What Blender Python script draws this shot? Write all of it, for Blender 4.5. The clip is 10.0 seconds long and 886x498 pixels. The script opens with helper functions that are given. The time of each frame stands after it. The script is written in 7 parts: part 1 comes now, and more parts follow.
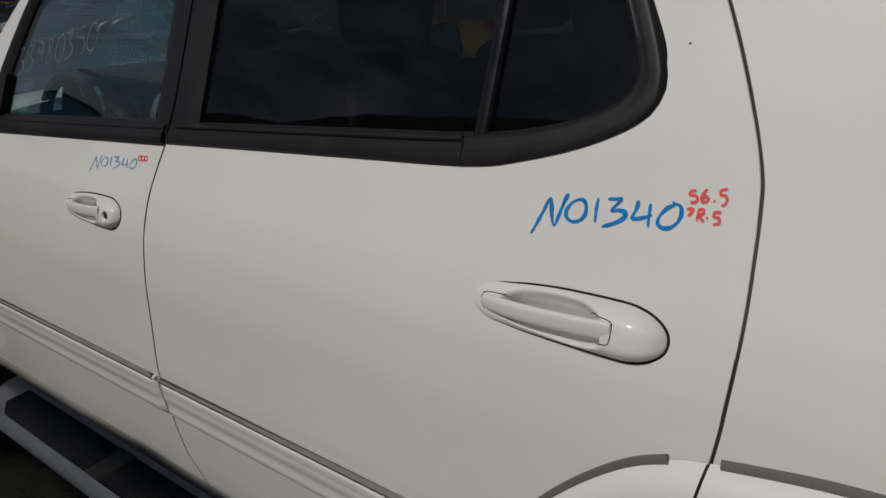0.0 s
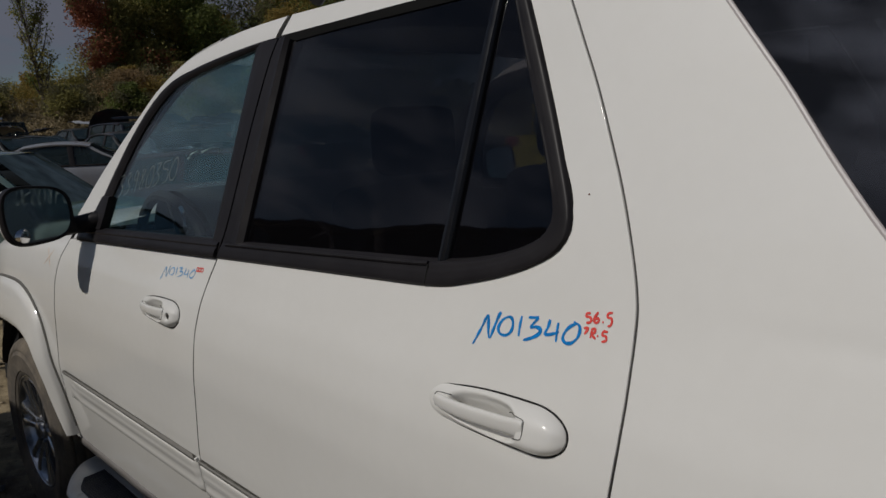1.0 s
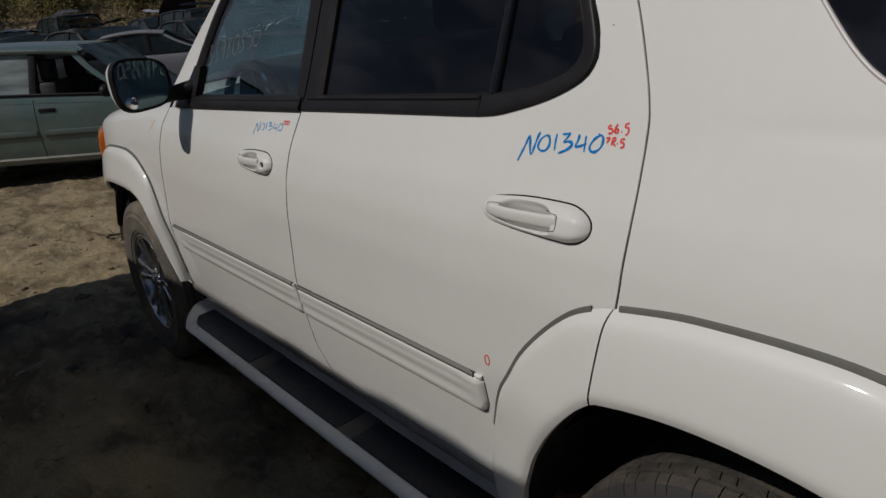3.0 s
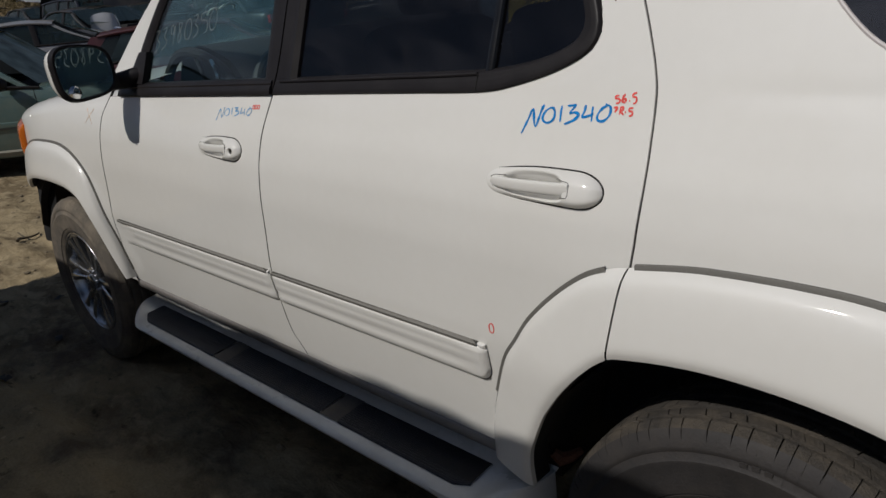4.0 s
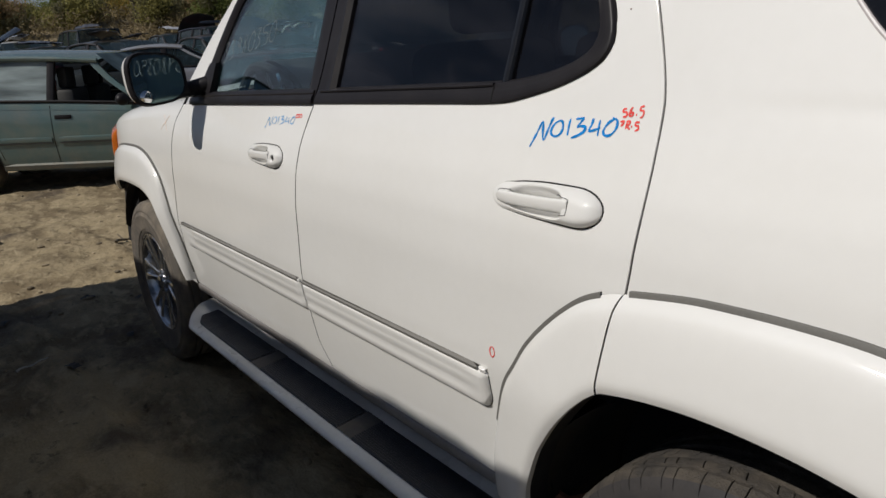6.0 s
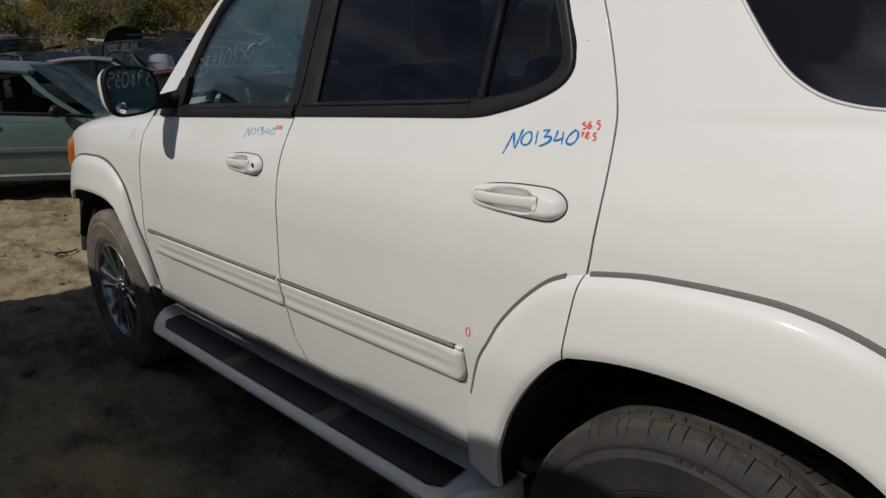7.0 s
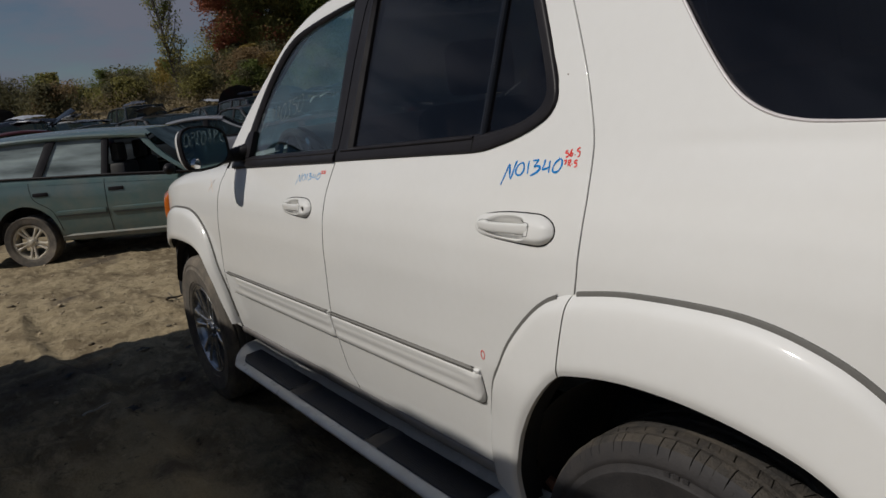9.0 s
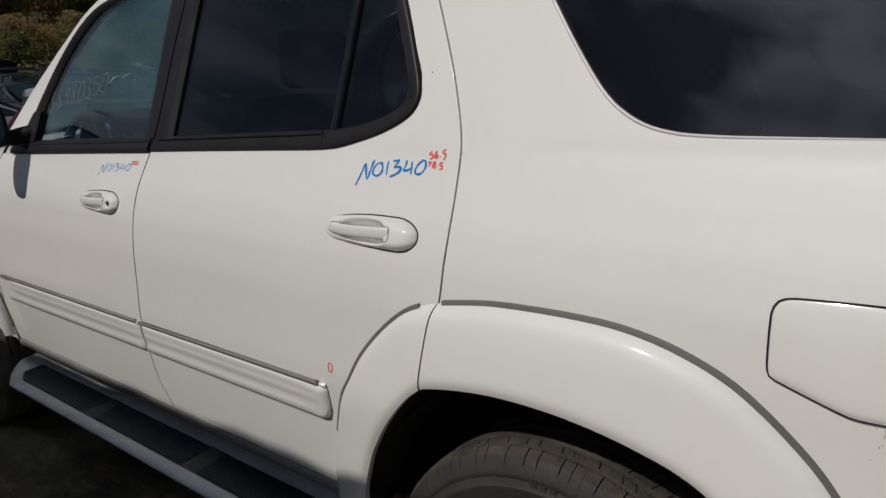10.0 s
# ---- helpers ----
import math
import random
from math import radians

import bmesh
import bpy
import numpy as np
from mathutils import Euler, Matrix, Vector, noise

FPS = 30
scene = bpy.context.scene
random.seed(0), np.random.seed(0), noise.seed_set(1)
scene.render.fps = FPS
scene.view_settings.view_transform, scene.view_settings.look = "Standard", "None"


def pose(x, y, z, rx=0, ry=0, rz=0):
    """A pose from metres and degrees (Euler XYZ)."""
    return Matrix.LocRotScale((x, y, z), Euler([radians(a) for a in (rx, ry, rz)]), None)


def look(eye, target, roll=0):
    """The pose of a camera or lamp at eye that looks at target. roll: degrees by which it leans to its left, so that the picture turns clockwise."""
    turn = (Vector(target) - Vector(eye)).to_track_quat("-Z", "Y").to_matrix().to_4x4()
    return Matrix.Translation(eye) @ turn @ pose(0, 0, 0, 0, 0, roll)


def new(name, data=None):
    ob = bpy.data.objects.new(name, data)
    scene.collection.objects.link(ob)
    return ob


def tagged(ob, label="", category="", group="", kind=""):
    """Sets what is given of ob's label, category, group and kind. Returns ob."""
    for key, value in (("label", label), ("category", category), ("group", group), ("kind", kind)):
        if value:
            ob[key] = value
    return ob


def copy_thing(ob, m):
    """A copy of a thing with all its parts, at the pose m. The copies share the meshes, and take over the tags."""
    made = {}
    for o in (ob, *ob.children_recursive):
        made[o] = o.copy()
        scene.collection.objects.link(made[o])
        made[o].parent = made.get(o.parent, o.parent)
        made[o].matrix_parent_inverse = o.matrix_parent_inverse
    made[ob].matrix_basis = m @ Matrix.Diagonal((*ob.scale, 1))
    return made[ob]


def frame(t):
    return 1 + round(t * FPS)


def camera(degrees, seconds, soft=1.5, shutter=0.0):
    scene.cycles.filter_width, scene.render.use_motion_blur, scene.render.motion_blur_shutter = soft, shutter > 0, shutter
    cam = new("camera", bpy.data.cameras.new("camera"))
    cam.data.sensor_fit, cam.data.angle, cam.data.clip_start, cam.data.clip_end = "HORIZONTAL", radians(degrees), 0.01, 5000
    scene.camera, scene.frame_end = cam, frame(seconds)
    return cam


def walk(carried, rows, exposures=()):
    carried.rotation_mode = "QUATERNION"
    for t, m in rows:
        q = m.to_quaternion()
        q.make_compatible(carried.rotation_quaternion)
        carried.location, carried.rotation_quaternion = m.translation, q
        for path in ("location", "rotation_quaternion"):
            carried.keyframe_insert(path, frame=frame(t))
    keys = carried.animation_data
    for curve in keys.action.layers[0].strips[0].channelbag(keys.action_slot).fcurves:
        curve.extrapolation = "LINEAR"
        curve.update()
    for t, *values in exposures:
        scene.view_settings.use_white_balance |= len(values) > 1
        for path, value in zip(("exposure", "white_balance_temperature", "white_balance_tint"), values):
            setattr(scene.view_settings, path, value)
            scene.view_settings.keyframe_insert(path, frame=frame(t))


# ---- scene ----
cam = camera(64.2, 10.0)
PATH = [
    (0, (-0.017, -0.665, 1.472), (-1.199, 0.813, 0.827), -2.6),
    (0.5, (0.147, -0.627, 1.529), (-1.261, 0.73, 1.112), -2.3),
    (1, (0.25, -0.678, 1.527), (-1.165, 0.692, 1.181), -2.9),
    (1.5, (0.352, -0.81, 1.493), (-1.026, 0.544, 0.976), -1.7),
    (2, (0.42, -0.801, 1.5), (-0.981, 0.519, 0.956), -2.3),
    (2.5, (0.461, -0.766, 1.486), (-1.034, 0.418, 0.883), -4.8),
    (2.7, (0.461, -0.776, 1.478), (-1.065, 0.347, 0.837), -5.5),
    (3.8, (0.367, -0.983, 1.492), (-0.981, 0.323, 0.802), -6.3),
    (4, (0.352, -0.992, 1.48), (-0.969, 0.335, 0.778), -5.9),
    (4.5, (0.239, -0.953, 1.389), (-0.992, 0.389, 0.564), -2.5),
    (5, (0.208, -0.891, 1.367), (-1.008, 0.442, 0.505), -2.3),
    (5.2, (0.238, -0.867, 1.370), (-1.064, 0.402, 0.541), -3.2),
    (5.5, (0.284, -0.831, 1.375), (-1.121, 0.368, 0.608), -4.6),
    (5.7, (0.359, -0.819, 1.388), (-1.174, 0.301, 0.759), -4.8),
    (6.8, (0.527, -0.995, 1.422), (-0.925, 0.264, 0.867), -2.6),
    (7, (0.54, -1.053, 1.419), (-0.869, 0.26, 0.876), -2.4),
    (7.5, (0.566, -1.123, 1.438), (-0.779, 0.257, 0.901), -3.1),
    (8, (0.631, -1.09, 1.445), (-0.751, 0.265, 0.944), -4.5),
    (8.5, (0.701, -0.999, 1.441), (-0.812, 0.224, 0.978), -6.3),
    (9, (0.761, -0.949, 1.416), (-0.854, 0.151, 0.99), -7.1),
    (9.5, (0.71, -0.953, 1.41), (-0.723, 0.363, 0.948), -5.0),
    (10, (0.606, -0.97, 1.412), (-0.62, 0.539, 0.942), -2.6),
]
walk(cam, [(t, look(eye, target, roll)) for t, eye, target, roll in PATH],
     exposures=[(0.0, -0.50), (2.7, -0.50), (3.8, -0.22), (4.5, -0.05), (5.0, 0.26), (5.5, 0.30), (6.8, 0.0), (8.0, -0.11), (10.0, -0.15)])

# ---- light ----
SUN_H = Vector((0.24, 0.97, 0.0)).normalized()          # way the shadows fall on the ground
SUN_EL = radians(46)
sun_way = Vector((SUN_H.x * math.cos(SUN_EL), SUN_H.y * math.cos(SUN_EL), -math.sin(SUN_EL)))
sun = new("sun", bpy.data.lights.new("sun", "SUN"))
sun.data.energy, sun.data.angle, sun.data.color = 2.85, radians(0.53), (1.0, 0.955, 0.89)
sun.matrix_world = look((0, 0, 30), Vector((0, 0, 30)) + sun_way)
world = bpy.data.worlds.new("sky")
scene.world = world
world.use_nodes = True
wn, wl = world.node_tree.nodes, world.node_tree.links
wn.clear()
sky = wn.new("ShaderNodeTexSky")
sky.sky_type, sky.sun_disc = "NISHITA", False
sky.sun_elevation, sky.sun_rotation = SUN_EL, math.atan2(-SUN_H.x, -SUN_H.y)
sky.air_density, sky.dust_density, sky.ozone_density = 1.0, 0.1, 3.0
tc = wn.new("ShaderNodeTexCoord")
mp = wn.new("ShaderNodeMapping")
mp.inputs["Scale"].default_value = (1.9, 1.9, 5.2)
mp.inputs["Location"].default_value = (1.3, 0.4, 0.2)
cl = wn.new("ShaderNodeTexNoise")
cl.inputs["Scale"].default_value, cl.inputs["Detail"].default_value, cl.inputs["Roughness"].default_value = 2.3, 8.0, 0.56
cr = wn.new("ShaderNodeValToRGB")
cr.color_ramp.elements[0].position, cr.color_ramp.elements[1].position = 0.45, 0.63
mixc = wn.new("ShaderNodeMixRGB")
sep = wn.new("ShaderNodeSeparateXYZ")
toward = wn.new("ShaderNodeVectorMath")                  # clouds grow brighter towards the sun
toward.operation = "DOT_PRODUCT"
toward.inputs[1].default_value = tuple(-sun_way)
wl.new(tc.outputs["Generated"], toward.inputs[0])
broad, near = wn.new("ShaderNodeMapRange"), wn.new("ShaderNodeMapRange")
for node, numbers in ((broad, (0.30, 0.90, 4.6, 13.5)), (near, (0.92, 1.0, 0.0, 26.0))):
    for key, number in zip(("From Min", "From Max", "To Min", "To Max"), numbers):
        node.inputs[key].default_value = number
    wl.new(toward.outputs["Value"], node.inputs["Value"])
glow = wn.new("ShaderNodeMath")
glow.operation = "ADD"
wl.new(broad.outputs[0], glow.inputs[0])
wl.new(near.outputs[0], glow.inputs[1])
tone = wn.new("ShaderNodeCombineXYZ")
wl.new(tc.outputs["Generated"], sep.inputs[0])
bluish = wn.new("ShaderNodeMath")
bluish.operation = "MULTIPLY"
bluish.inputs[1].default_value = 1.27
wl.new(glow.outputs[0], bluish.inputs[0])
paler = wn.new("ShaderNodeMath")
paler.operation = "MULTIPLY"
paler.inputs[1].default_value = 0.93
wl.new(glow.outputs[0], paler.inputs[0])
for k, node in enumerate((paler, glow, bluish)):
    wl.new(node.outputs[0], tone.inputs[k])
wl.new(tone.outputs[0], mixc.inputs["Color2"])
bg = wn.new("ShaderNodeBackground")
bg.inputs["Strength"].default_value = 0.033
wo = wn.new("ShaderNodeOutputWorld")
wl.new(tc.outputs["Generated"], mp.inputs["Vector"])
wl.new(mp.outputs["Vector"], cl.inputs["Vector"])
bank, thicker = wn.new("ShaderNodeMapRange"), wn.new("ShaderNodeMath")
for key, number in zip(("From Min", "From Max", "To Min", "To Max"), (0.05, 0.42, 0.09, 0.0)):
    bank.inputs[key].default_value = number
wl.new(sep.outputs["Z"], bank.inputs["Value"])
wl.new(cl.outputs["Fac"], thicker.inputs[0])
wl.new(bank.outputs[0], thicker.inputs[1])
wl.new(thicker.outputs[0], cr.inputs["Fac"])
low_band = wn.new("ShaderNodeMapRange")                  # a bank of cloud low down, clearer overhead
low_band.inputs["From Min"].default_value, low_band.inputs["From Max"].default_value = 0.36, 0.50
low_band.inputs["To Min"].default_value, low_band.inputs["To Max"].default_value = 1.0, 0.28
wl.new(sep.outputs["Z"], low_band.inputs["Value"])
cover = wn.new("ShaderNodeMath")
cover.operation = "MULTIPLY"
wl.new(cr.outputs["Color"], cover.inputs[0])
by_sun = wn.new("ShaderNodeMapRange")
for key, number in zip(("From Min", "From Max", "To Min", "To Max"), (0.93, 0.99, 0.0, 1.0)):
    by_sun.inputs[key].default_value = number
wl.new(toward.outputs["Value"], by_sun.inputs["Value"])
spread = wn.new("ShaderNodeMath")
spread.operation = "MAXIMUM"
wl.new(low_band.outputs[0], spread.inputs[0])
wl.new(by_sun.outputs[0], spread.inputs[1])
wl.new(spread.outputs[0], cover.inputs[1])
wl.new(cover.outputs[0], mixc.inputs["Fac"])
wl.new(sky.outputs["Color"], mixc.inputs["Color1"])
haze = wn.new("ShaderNodeMapRange")                      # bright haze close about the sun
for key, number in zip(("From Min", "From Max", "To Min", "To Max"), (0.93, 1.0, 0.0, 5.0)):
    haze.inputs[key].default_value = number
wl.new(toward.outputs["Value"], haze.inputs["Value"])
lit = wn.new("ShaderNodeMixRGB")
lit.blend_type, lit.inputs["Fac"].default_value = "ADD", 1.0
wl.new(mixc.outputs["Color"], lit.inputs["Color1"])
wl.new(haze.outputs[0], lit.inputs["Color2"])
wl.new(lit.outputs["Color"], bg.inputs["Color"])
wl.new(bg.outputs["Background"], wo.inputs["Surface"])


# ---- materials ----
def mat(name, color, rough=0.5, metal=0.0, coat=0.0, vary=0.08, scale=8.0, fine=90.0, bump=0.0, dust=None, amount=0.0, spec=0.5, island=0.0):
    """A surface with broad patches and fine grain; dust lays a second colour in ragged stains."""
    m = bpy.data.materials.new(name)
    m.use_nodes = True
    n, l = m.node_tree.nodes, m.node_tree.links
    p = n["Principled BSDF"]
    p.inputs["Metallic"].default_value = metal
    p.inputs["Coat Weight"].default_value = coat
    p.inputs["Coat Roughness"].default_value = 0.06
    p.inputs["Specular IOR Level"].default_value = spec
    co = n.new("ShaderNodeTexCoord")
    broad, grain = n.new("ShaderNodeTexNoise"), n.new("ShaderNodeTexNoise")
    for node, s in ((broad, scale), (grain, fine)):
        node.inputs["Scale"].default_value = s
        node.inputs["Detail"].default_value = 5
        l.new(co.outputs["Object"], node.inputs["Vector"])
    add = n.new("ShaderNodeMath")
    add.operation = "ADD"
    l.new(broad.outputs["Fac"], add.inputs[0])
    l.new(grain.outputs["Fac"], add.inputs[1])
    ramp = n.new("ShaderNodeMapRange")
    ramp.inputs["From Min"].default_value, ramp.inputs["From Max"].default_value = 0.6, 1.4
    ramp.inputs["To Min"].default_value, ramp.inputs["To Max"].default_value = 1 - vary, 1 + vary
    l.new(add.outputs[0], ramp.inputs["Value"])
    value = ramp.outputs[0]
    if island:
        geo = n.new("ShaderNodeNewGeometry")
        r2 = n.new("ShaderNodeMapRange")
        r2.inputs["To Min"].default_value, r2.inputs["To Max"].default_value = 1 - island, 1 + island
        l.new(geo.outputs["Random Per Island"], r2.inputs["Value"])
        mul = n.new("ShaderNodeMath")
        mul.operation = "MULTIPLY"
        l.new(value, mul.inputs[0])
        l.new(r2.outputs[0], mul.inputs[1])
        value = mul.outputs[0]
    col = n.new("ShaderNodeMixRGB")
    col.blend_type, col.inputs["Fac"].default_value = "MULTIPLY", 1.0
    col.inputs["Color1"].default_value = (*color, 1)
    l.new(value, col.inputs["Color2"])
    out = col.outputs["Color"]
    rr = n.new("ShaderNodeMapRange")
    rr.inputs["From Min"].default_value, rr.inputs["From Max"].default_value = 0.3, 0.7
    rr.inputs["To Min"].default_value, rr.inputs["To Max"].default_value = max(rough - 0.05, 0.02), rough + 0.07
    l.new(broad.outputs["Fac"], rr.inputs["Value"])
    l.new(rr.outputs[0], p.inputs["Roughness"])
    if dust:
        stain = n.new("ShaderNodeTexNoise")
        stain.inputs["Scale"].default_value, stain.inputs["Detail"].default_value, stain.inputs["Roughness"].default_value = scale * 0.6, 9, 0.65
        l.new(co.outputs["Object"], stain.inputs["Vector"])
        cut = n.new("ShaderNodeMapRange")
        cut.inputs["From Min"].default_value, cut.inputs["From Max"].default_value = 0.42, 0.68
        cut.inputs["To Max"].default_value = amount
        l.new(stain.outputs["Fac"], cut.inputs["Value"])
        mx = n.new("ShaderNodeMixRGB")
        mx.inputs["Color2"].default_value = (*dust, 1)
        l.new(cut.outputs[0], mx.inputs["Fac"])
        l.new(out, mx.inputs["Color1"])
        out = mx.outputs["Color"]
    l.new(out, p.inputs["Base Color"])
    if bump:
        b = n.new("ShaderNodeBump")
        b.inputs["Strength"].default_value, b.inputs["Distance"].default_value = bump, 0.01
        l.new(add.outputs[0], b.inputs["Height"])
        l.new(b.outputs["Normal"], p.inputs["Normal"])
    return m


def glass(name, tint, ior=1.5, dust=0.0, film_color=(0.34, 0.54, 0.57), streaks=0.0, through_film=False):
    """A thin tinted pane: what is behind shows through the tint, gloss by Fresnel."""
    m = bpy.data.materials.new(name)
    m.use_nodes = True
    n, l = m.node_tree.nodes, m.node_tree.links
    n.remove(n["Principled BSDF"])
    tr, gl, fr, mx = n.new("ShaderNodeBsdfTransparent"), n.new("ShaderNodeBsdfGlossy"), n.new("ShaderNodeLayerWeight"), n.new("ShaderNodeMixShader")
    tr.inputs["Color"].default_value = (*tint, 1)
    gl.inputs["Roughness"].default_value = 0.01
    fr.inputs["Blend"].default_value = 0.5
    rise, gloss = n.new("ShaderNodeMath"), n.new("ShaderNodeMapRange")
    rise.operation, rise.inputs[1].default_value = "POWER", 5.0
    gloss.inputs["To Min"].default_value = ((ior - 1) / (ior + 1)) ** 2
    l.new(fr.outputs["Facing"], rise.inputs[0])
    l.new(rise.outputs[0], gloss.inputs["Value"])
    l.new(gloss.outputs[0], mx.inputs[0])
    l.new(tr.outputs[0], mx.inputs[1])
    l.new(gl.outputs[0], mx.inputs[2])
    out = mx.outputs[0]
    if dust:
        df, film = n.new("ShaderNodeBsdfTranslucent" if through_film else "ShaderNodeBsdfDiffuse"), n.new("ShaderNodeMixShader")
        df.inputs["Color"].default_value = (film_color[0] / 6, film_color[1] / 6, film_color[2] / 6, 1)
        no, mr = n.new("ShaderNodeTexNoise"), n.new("ShaderNodeMapRange")
        no.inputs["Scale"].default_value, no.inputs["Detail"].default_value = 7.0, 6
        mr.inputs["From Min"].default_value, mr.inputs["From Max"].default_value = 0.3, 0.75
        mr.inputs["To Min"].default_value, mr.inputs["To Max"].default_value = min(dust * 5.4, 0.8), min(dust * 6.6, 0.9)
        l.new(no.outputs["Fac"], mr.inputs["Value"])
        if streaks:  # film streaked along the pane, as wiped dust and as painted cloud reflections
            co, mp, rm = n.new("ShaderNodeTexCoord"), n.new("ShaderNodeMapping"), n.new("ShaderNodeMapRange")
            mp.inputs["Scale"].default_value = (0.16, 1.0, 1.0)
            l.new(co.outputs["Object"], mp.inputs["Vector"])
            l.new(mp.outputs[0], no.inputs["Vector"])
            mx2 = n.new("ShaderNodeMix")
            mx2.data_type = "RGBA"
            rm.inputs["From Min"].default_value, rm.inputs["From Max"].default_value = 0.35, 0.68
            l.new(no.outputs["Fac"], rm.inputs["Value"])
            l.new(rm.outputs[0], mx2.inputs["Factor"])
            mx2.inputs["A"].default_value = (*[c / 6 * (1 - streaks) for c in film_color], 1)
            mx2.inputs["B"].default_value = (*[c / 6 * (1 + streaks) for c in film_color], 1)
            l.new(mx2.outputs["Result"], df.inputs["Color"])
        l.new(mr.outputs[0], film.inputs[0])
        l.new(out, film.inputs[1])
        l.new(df.outputs[0], film.inputs[2])
        out = film.outputs[0]
    l.new(out, n["Material Output"].inputs["Surface"])
    return m


M_PAINT = mat("white_paint", (0.735, 0.725, 0.695), 0.5, coat=0.7, vary=0.015, scale=3, fine=40, dust=(0.61, 0.585, 0.53), amount=0.16, spec=0.3)
M_TRIM = mat("black_trim", (0.0155, 0.014, 0.0155), 0.40, vary=0.12, scale=15, fine=300, dust=(0.045, 0.042, 0.042), amount=0.2, spec=0.16)
M_GLOSSBLACK = mat("gloss_black", (0.006, 0.006, 0.007), 0.22, vary=0.1, scale=20, fine=200, spec=0.4)
M_RUBBER = mat("black_rubber", (0.014, 0.014, 0.014), 0.65, vary=0.1, scale=12, fine=200, spec=0.15)
M_STRIP = mat("grey_strip", (0.125, 0.12, 0.108), 0.55, vary=0.12, scale=30, fine=300)
M_INSERT = mat("grey_insert", (0.175, 0.168, 0.152), 0.5, vary=0.12, scale=30, fine=300)
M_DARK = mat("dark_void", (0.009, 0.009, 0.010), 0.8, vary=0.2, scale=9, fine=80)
M_LINER = mat("wheel_liner", (0.02, 0.019, 0.018), 0.8, vary=0.3, scale=12, fine=90, dust=(0.10, 0.07, 0.045), amount=0.25)
M_RUST = mat("rust", (0.15, 0.062, 0.034), 0.85, vary=0.35, scale=25, fine=200, bump=0.3)
M_TYRE = mat("tyre_rubber", (0.020, 0.0185, 0.0190), 0.72, vary=0.25, scale=9, fine=180, bump=0.12, dust=(0.062, 0.053, 0.047), amount=0.55)
M_TYRE_TREAD = mat("tread_dust_rubber", (0.034, 0.030, 0.026), 0.85, vary=0.35, scale=26, fine=260, bump=0.5, dust=(0.098, 0.080, 0.060), amount=0.7)
M_TYRE_DUSTY = mat("muddy_tyre_rubber", (0.095, 0.083, 0.070), 0.85, vary=0.2, scale=10, fine=180, bump=0.12, dust=(0.26, 0.215, 0.16), amount=0.7)
M_RIM = mat("alloy_rim", (0.52, 0.53, 0.55), 0.22, metal=0.95, vary=0.12, scale=14, fine=120, dust=(0.12, 0.10, 0.08), amount=0.3)
M_CHROME = mat("chrome", (0.75, 0.75, 0.76), 0.10, metal=1.0, vary=0.05)
M_BOARD = mat("running_board_paint", (0.62, 0.62, 0.60), 0.30, coat=0.3, vary=0.04, scale=5, dust=(0.30, 0.26, 0.2), amount=0.35)
# white sill darkened: the shade under the doors is in this colour
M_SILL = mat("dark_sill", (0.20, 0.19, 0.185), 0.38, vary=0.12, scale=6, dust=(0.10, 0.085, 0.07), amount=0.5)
M_TREAD = mat("tread_rubber", (0.008, 0.009, 0.014), 0.40, vary=0.25, scale=14, fine=350, bump=0.2, dust=(0.11, 0.09, 0.065), amount=0.16)
M_JOINER = mat("worn_plastic", (0.085, 0.077, 0.070), 0.7, vary=0.3, scale=30, fine=300, dust=(0.17, 0.14, 0.10), amount=0.5)
M_GLASS = glass("green_glass", (0.80, 0.91, 0.92), ior=1.47, dust=0.0018, film_color=(0.36, 0.57, 0.59))
M_SCREEN = glass("dusty_screen_glass", (0.72, 0.84, 0.82), ior=1.5, dust=0.020, film_color=(1.7, 2.9, 3.4), streaks=0.25, through_film=True)
M_PRIVACY = glass("privacy_glass", (0.27, 0.26, 0.27), ior=1.56, dust=0.0055, film_color=(0.35, 0.32, 0.40))
M_MIRROR = mat("mirror_silver", (0.66, 0.77, 0.78), 0.0, metal=1.0, vary=0.01)
M_AMBER = mat("amber_lens", (0.50, 0.125, 0.016), 0.15, coat=0.8, vary=0.15, scale=60, fine=200)
M_LENS = mat("clear_lens", (0.55, 0.55, 0.55), 0.1, coat=1.0, vary=0.1)
M_REDLENS = mat("red_lens", (0.30, 0.012, 0.012), 0.15, coat=0.8, vary=0.1)
M_BLUEINK = mat("blue_marker", (0.002, 0.195, 0.55), 0.6, vary=0.5, scale=70, fine=500, spec=0.15)
M_BLUEPALE = mat("pale_blue_marker", (0.17, 0.37, 0.62), 0.5, vary=0.35, scale=120, fine=900)
M_REDINK = mat("red_marker", (0.74, 0.055, 0.042), 0.5, vary=0.2, scale=90, fine=700)
M_ORANGEINK = mat("orange_crayon", (0.74, 0.56, 0.44), 0.6, vary=0.2, scale=90)
M_WHITEINK = mat("white_marker", (0.13, 0.15, 0.15), 0.6, vary=0.3, scale=120, fine=900)
M_DASH = mat("dusty_dash_plastic", (0.035, 0.036, 0.037), 0.6, vary=0.15, scale=20, fine=300)
M_SEAT = mat("seat_cloth", (0.22, 0.205, 0.18), 0.85, vary=0.15, scale=20, fine=300)
M_LOCK = mat("dull_lock_metal", (0.06, 0.057, 0.053), 0.45, metal=0.5)
M_PLASTIC = mat("interior_plastic", (0.045, 0.044, 0.043), 0.55, vary=0.1, scale=20, fine=300)


# ---- builders ----
def link(name, me, parent, label=""):
    ob = new(name, me)
    if parent is not None:
        ob.parent = parent
    if label:
        ob["label"] = label
    return ob


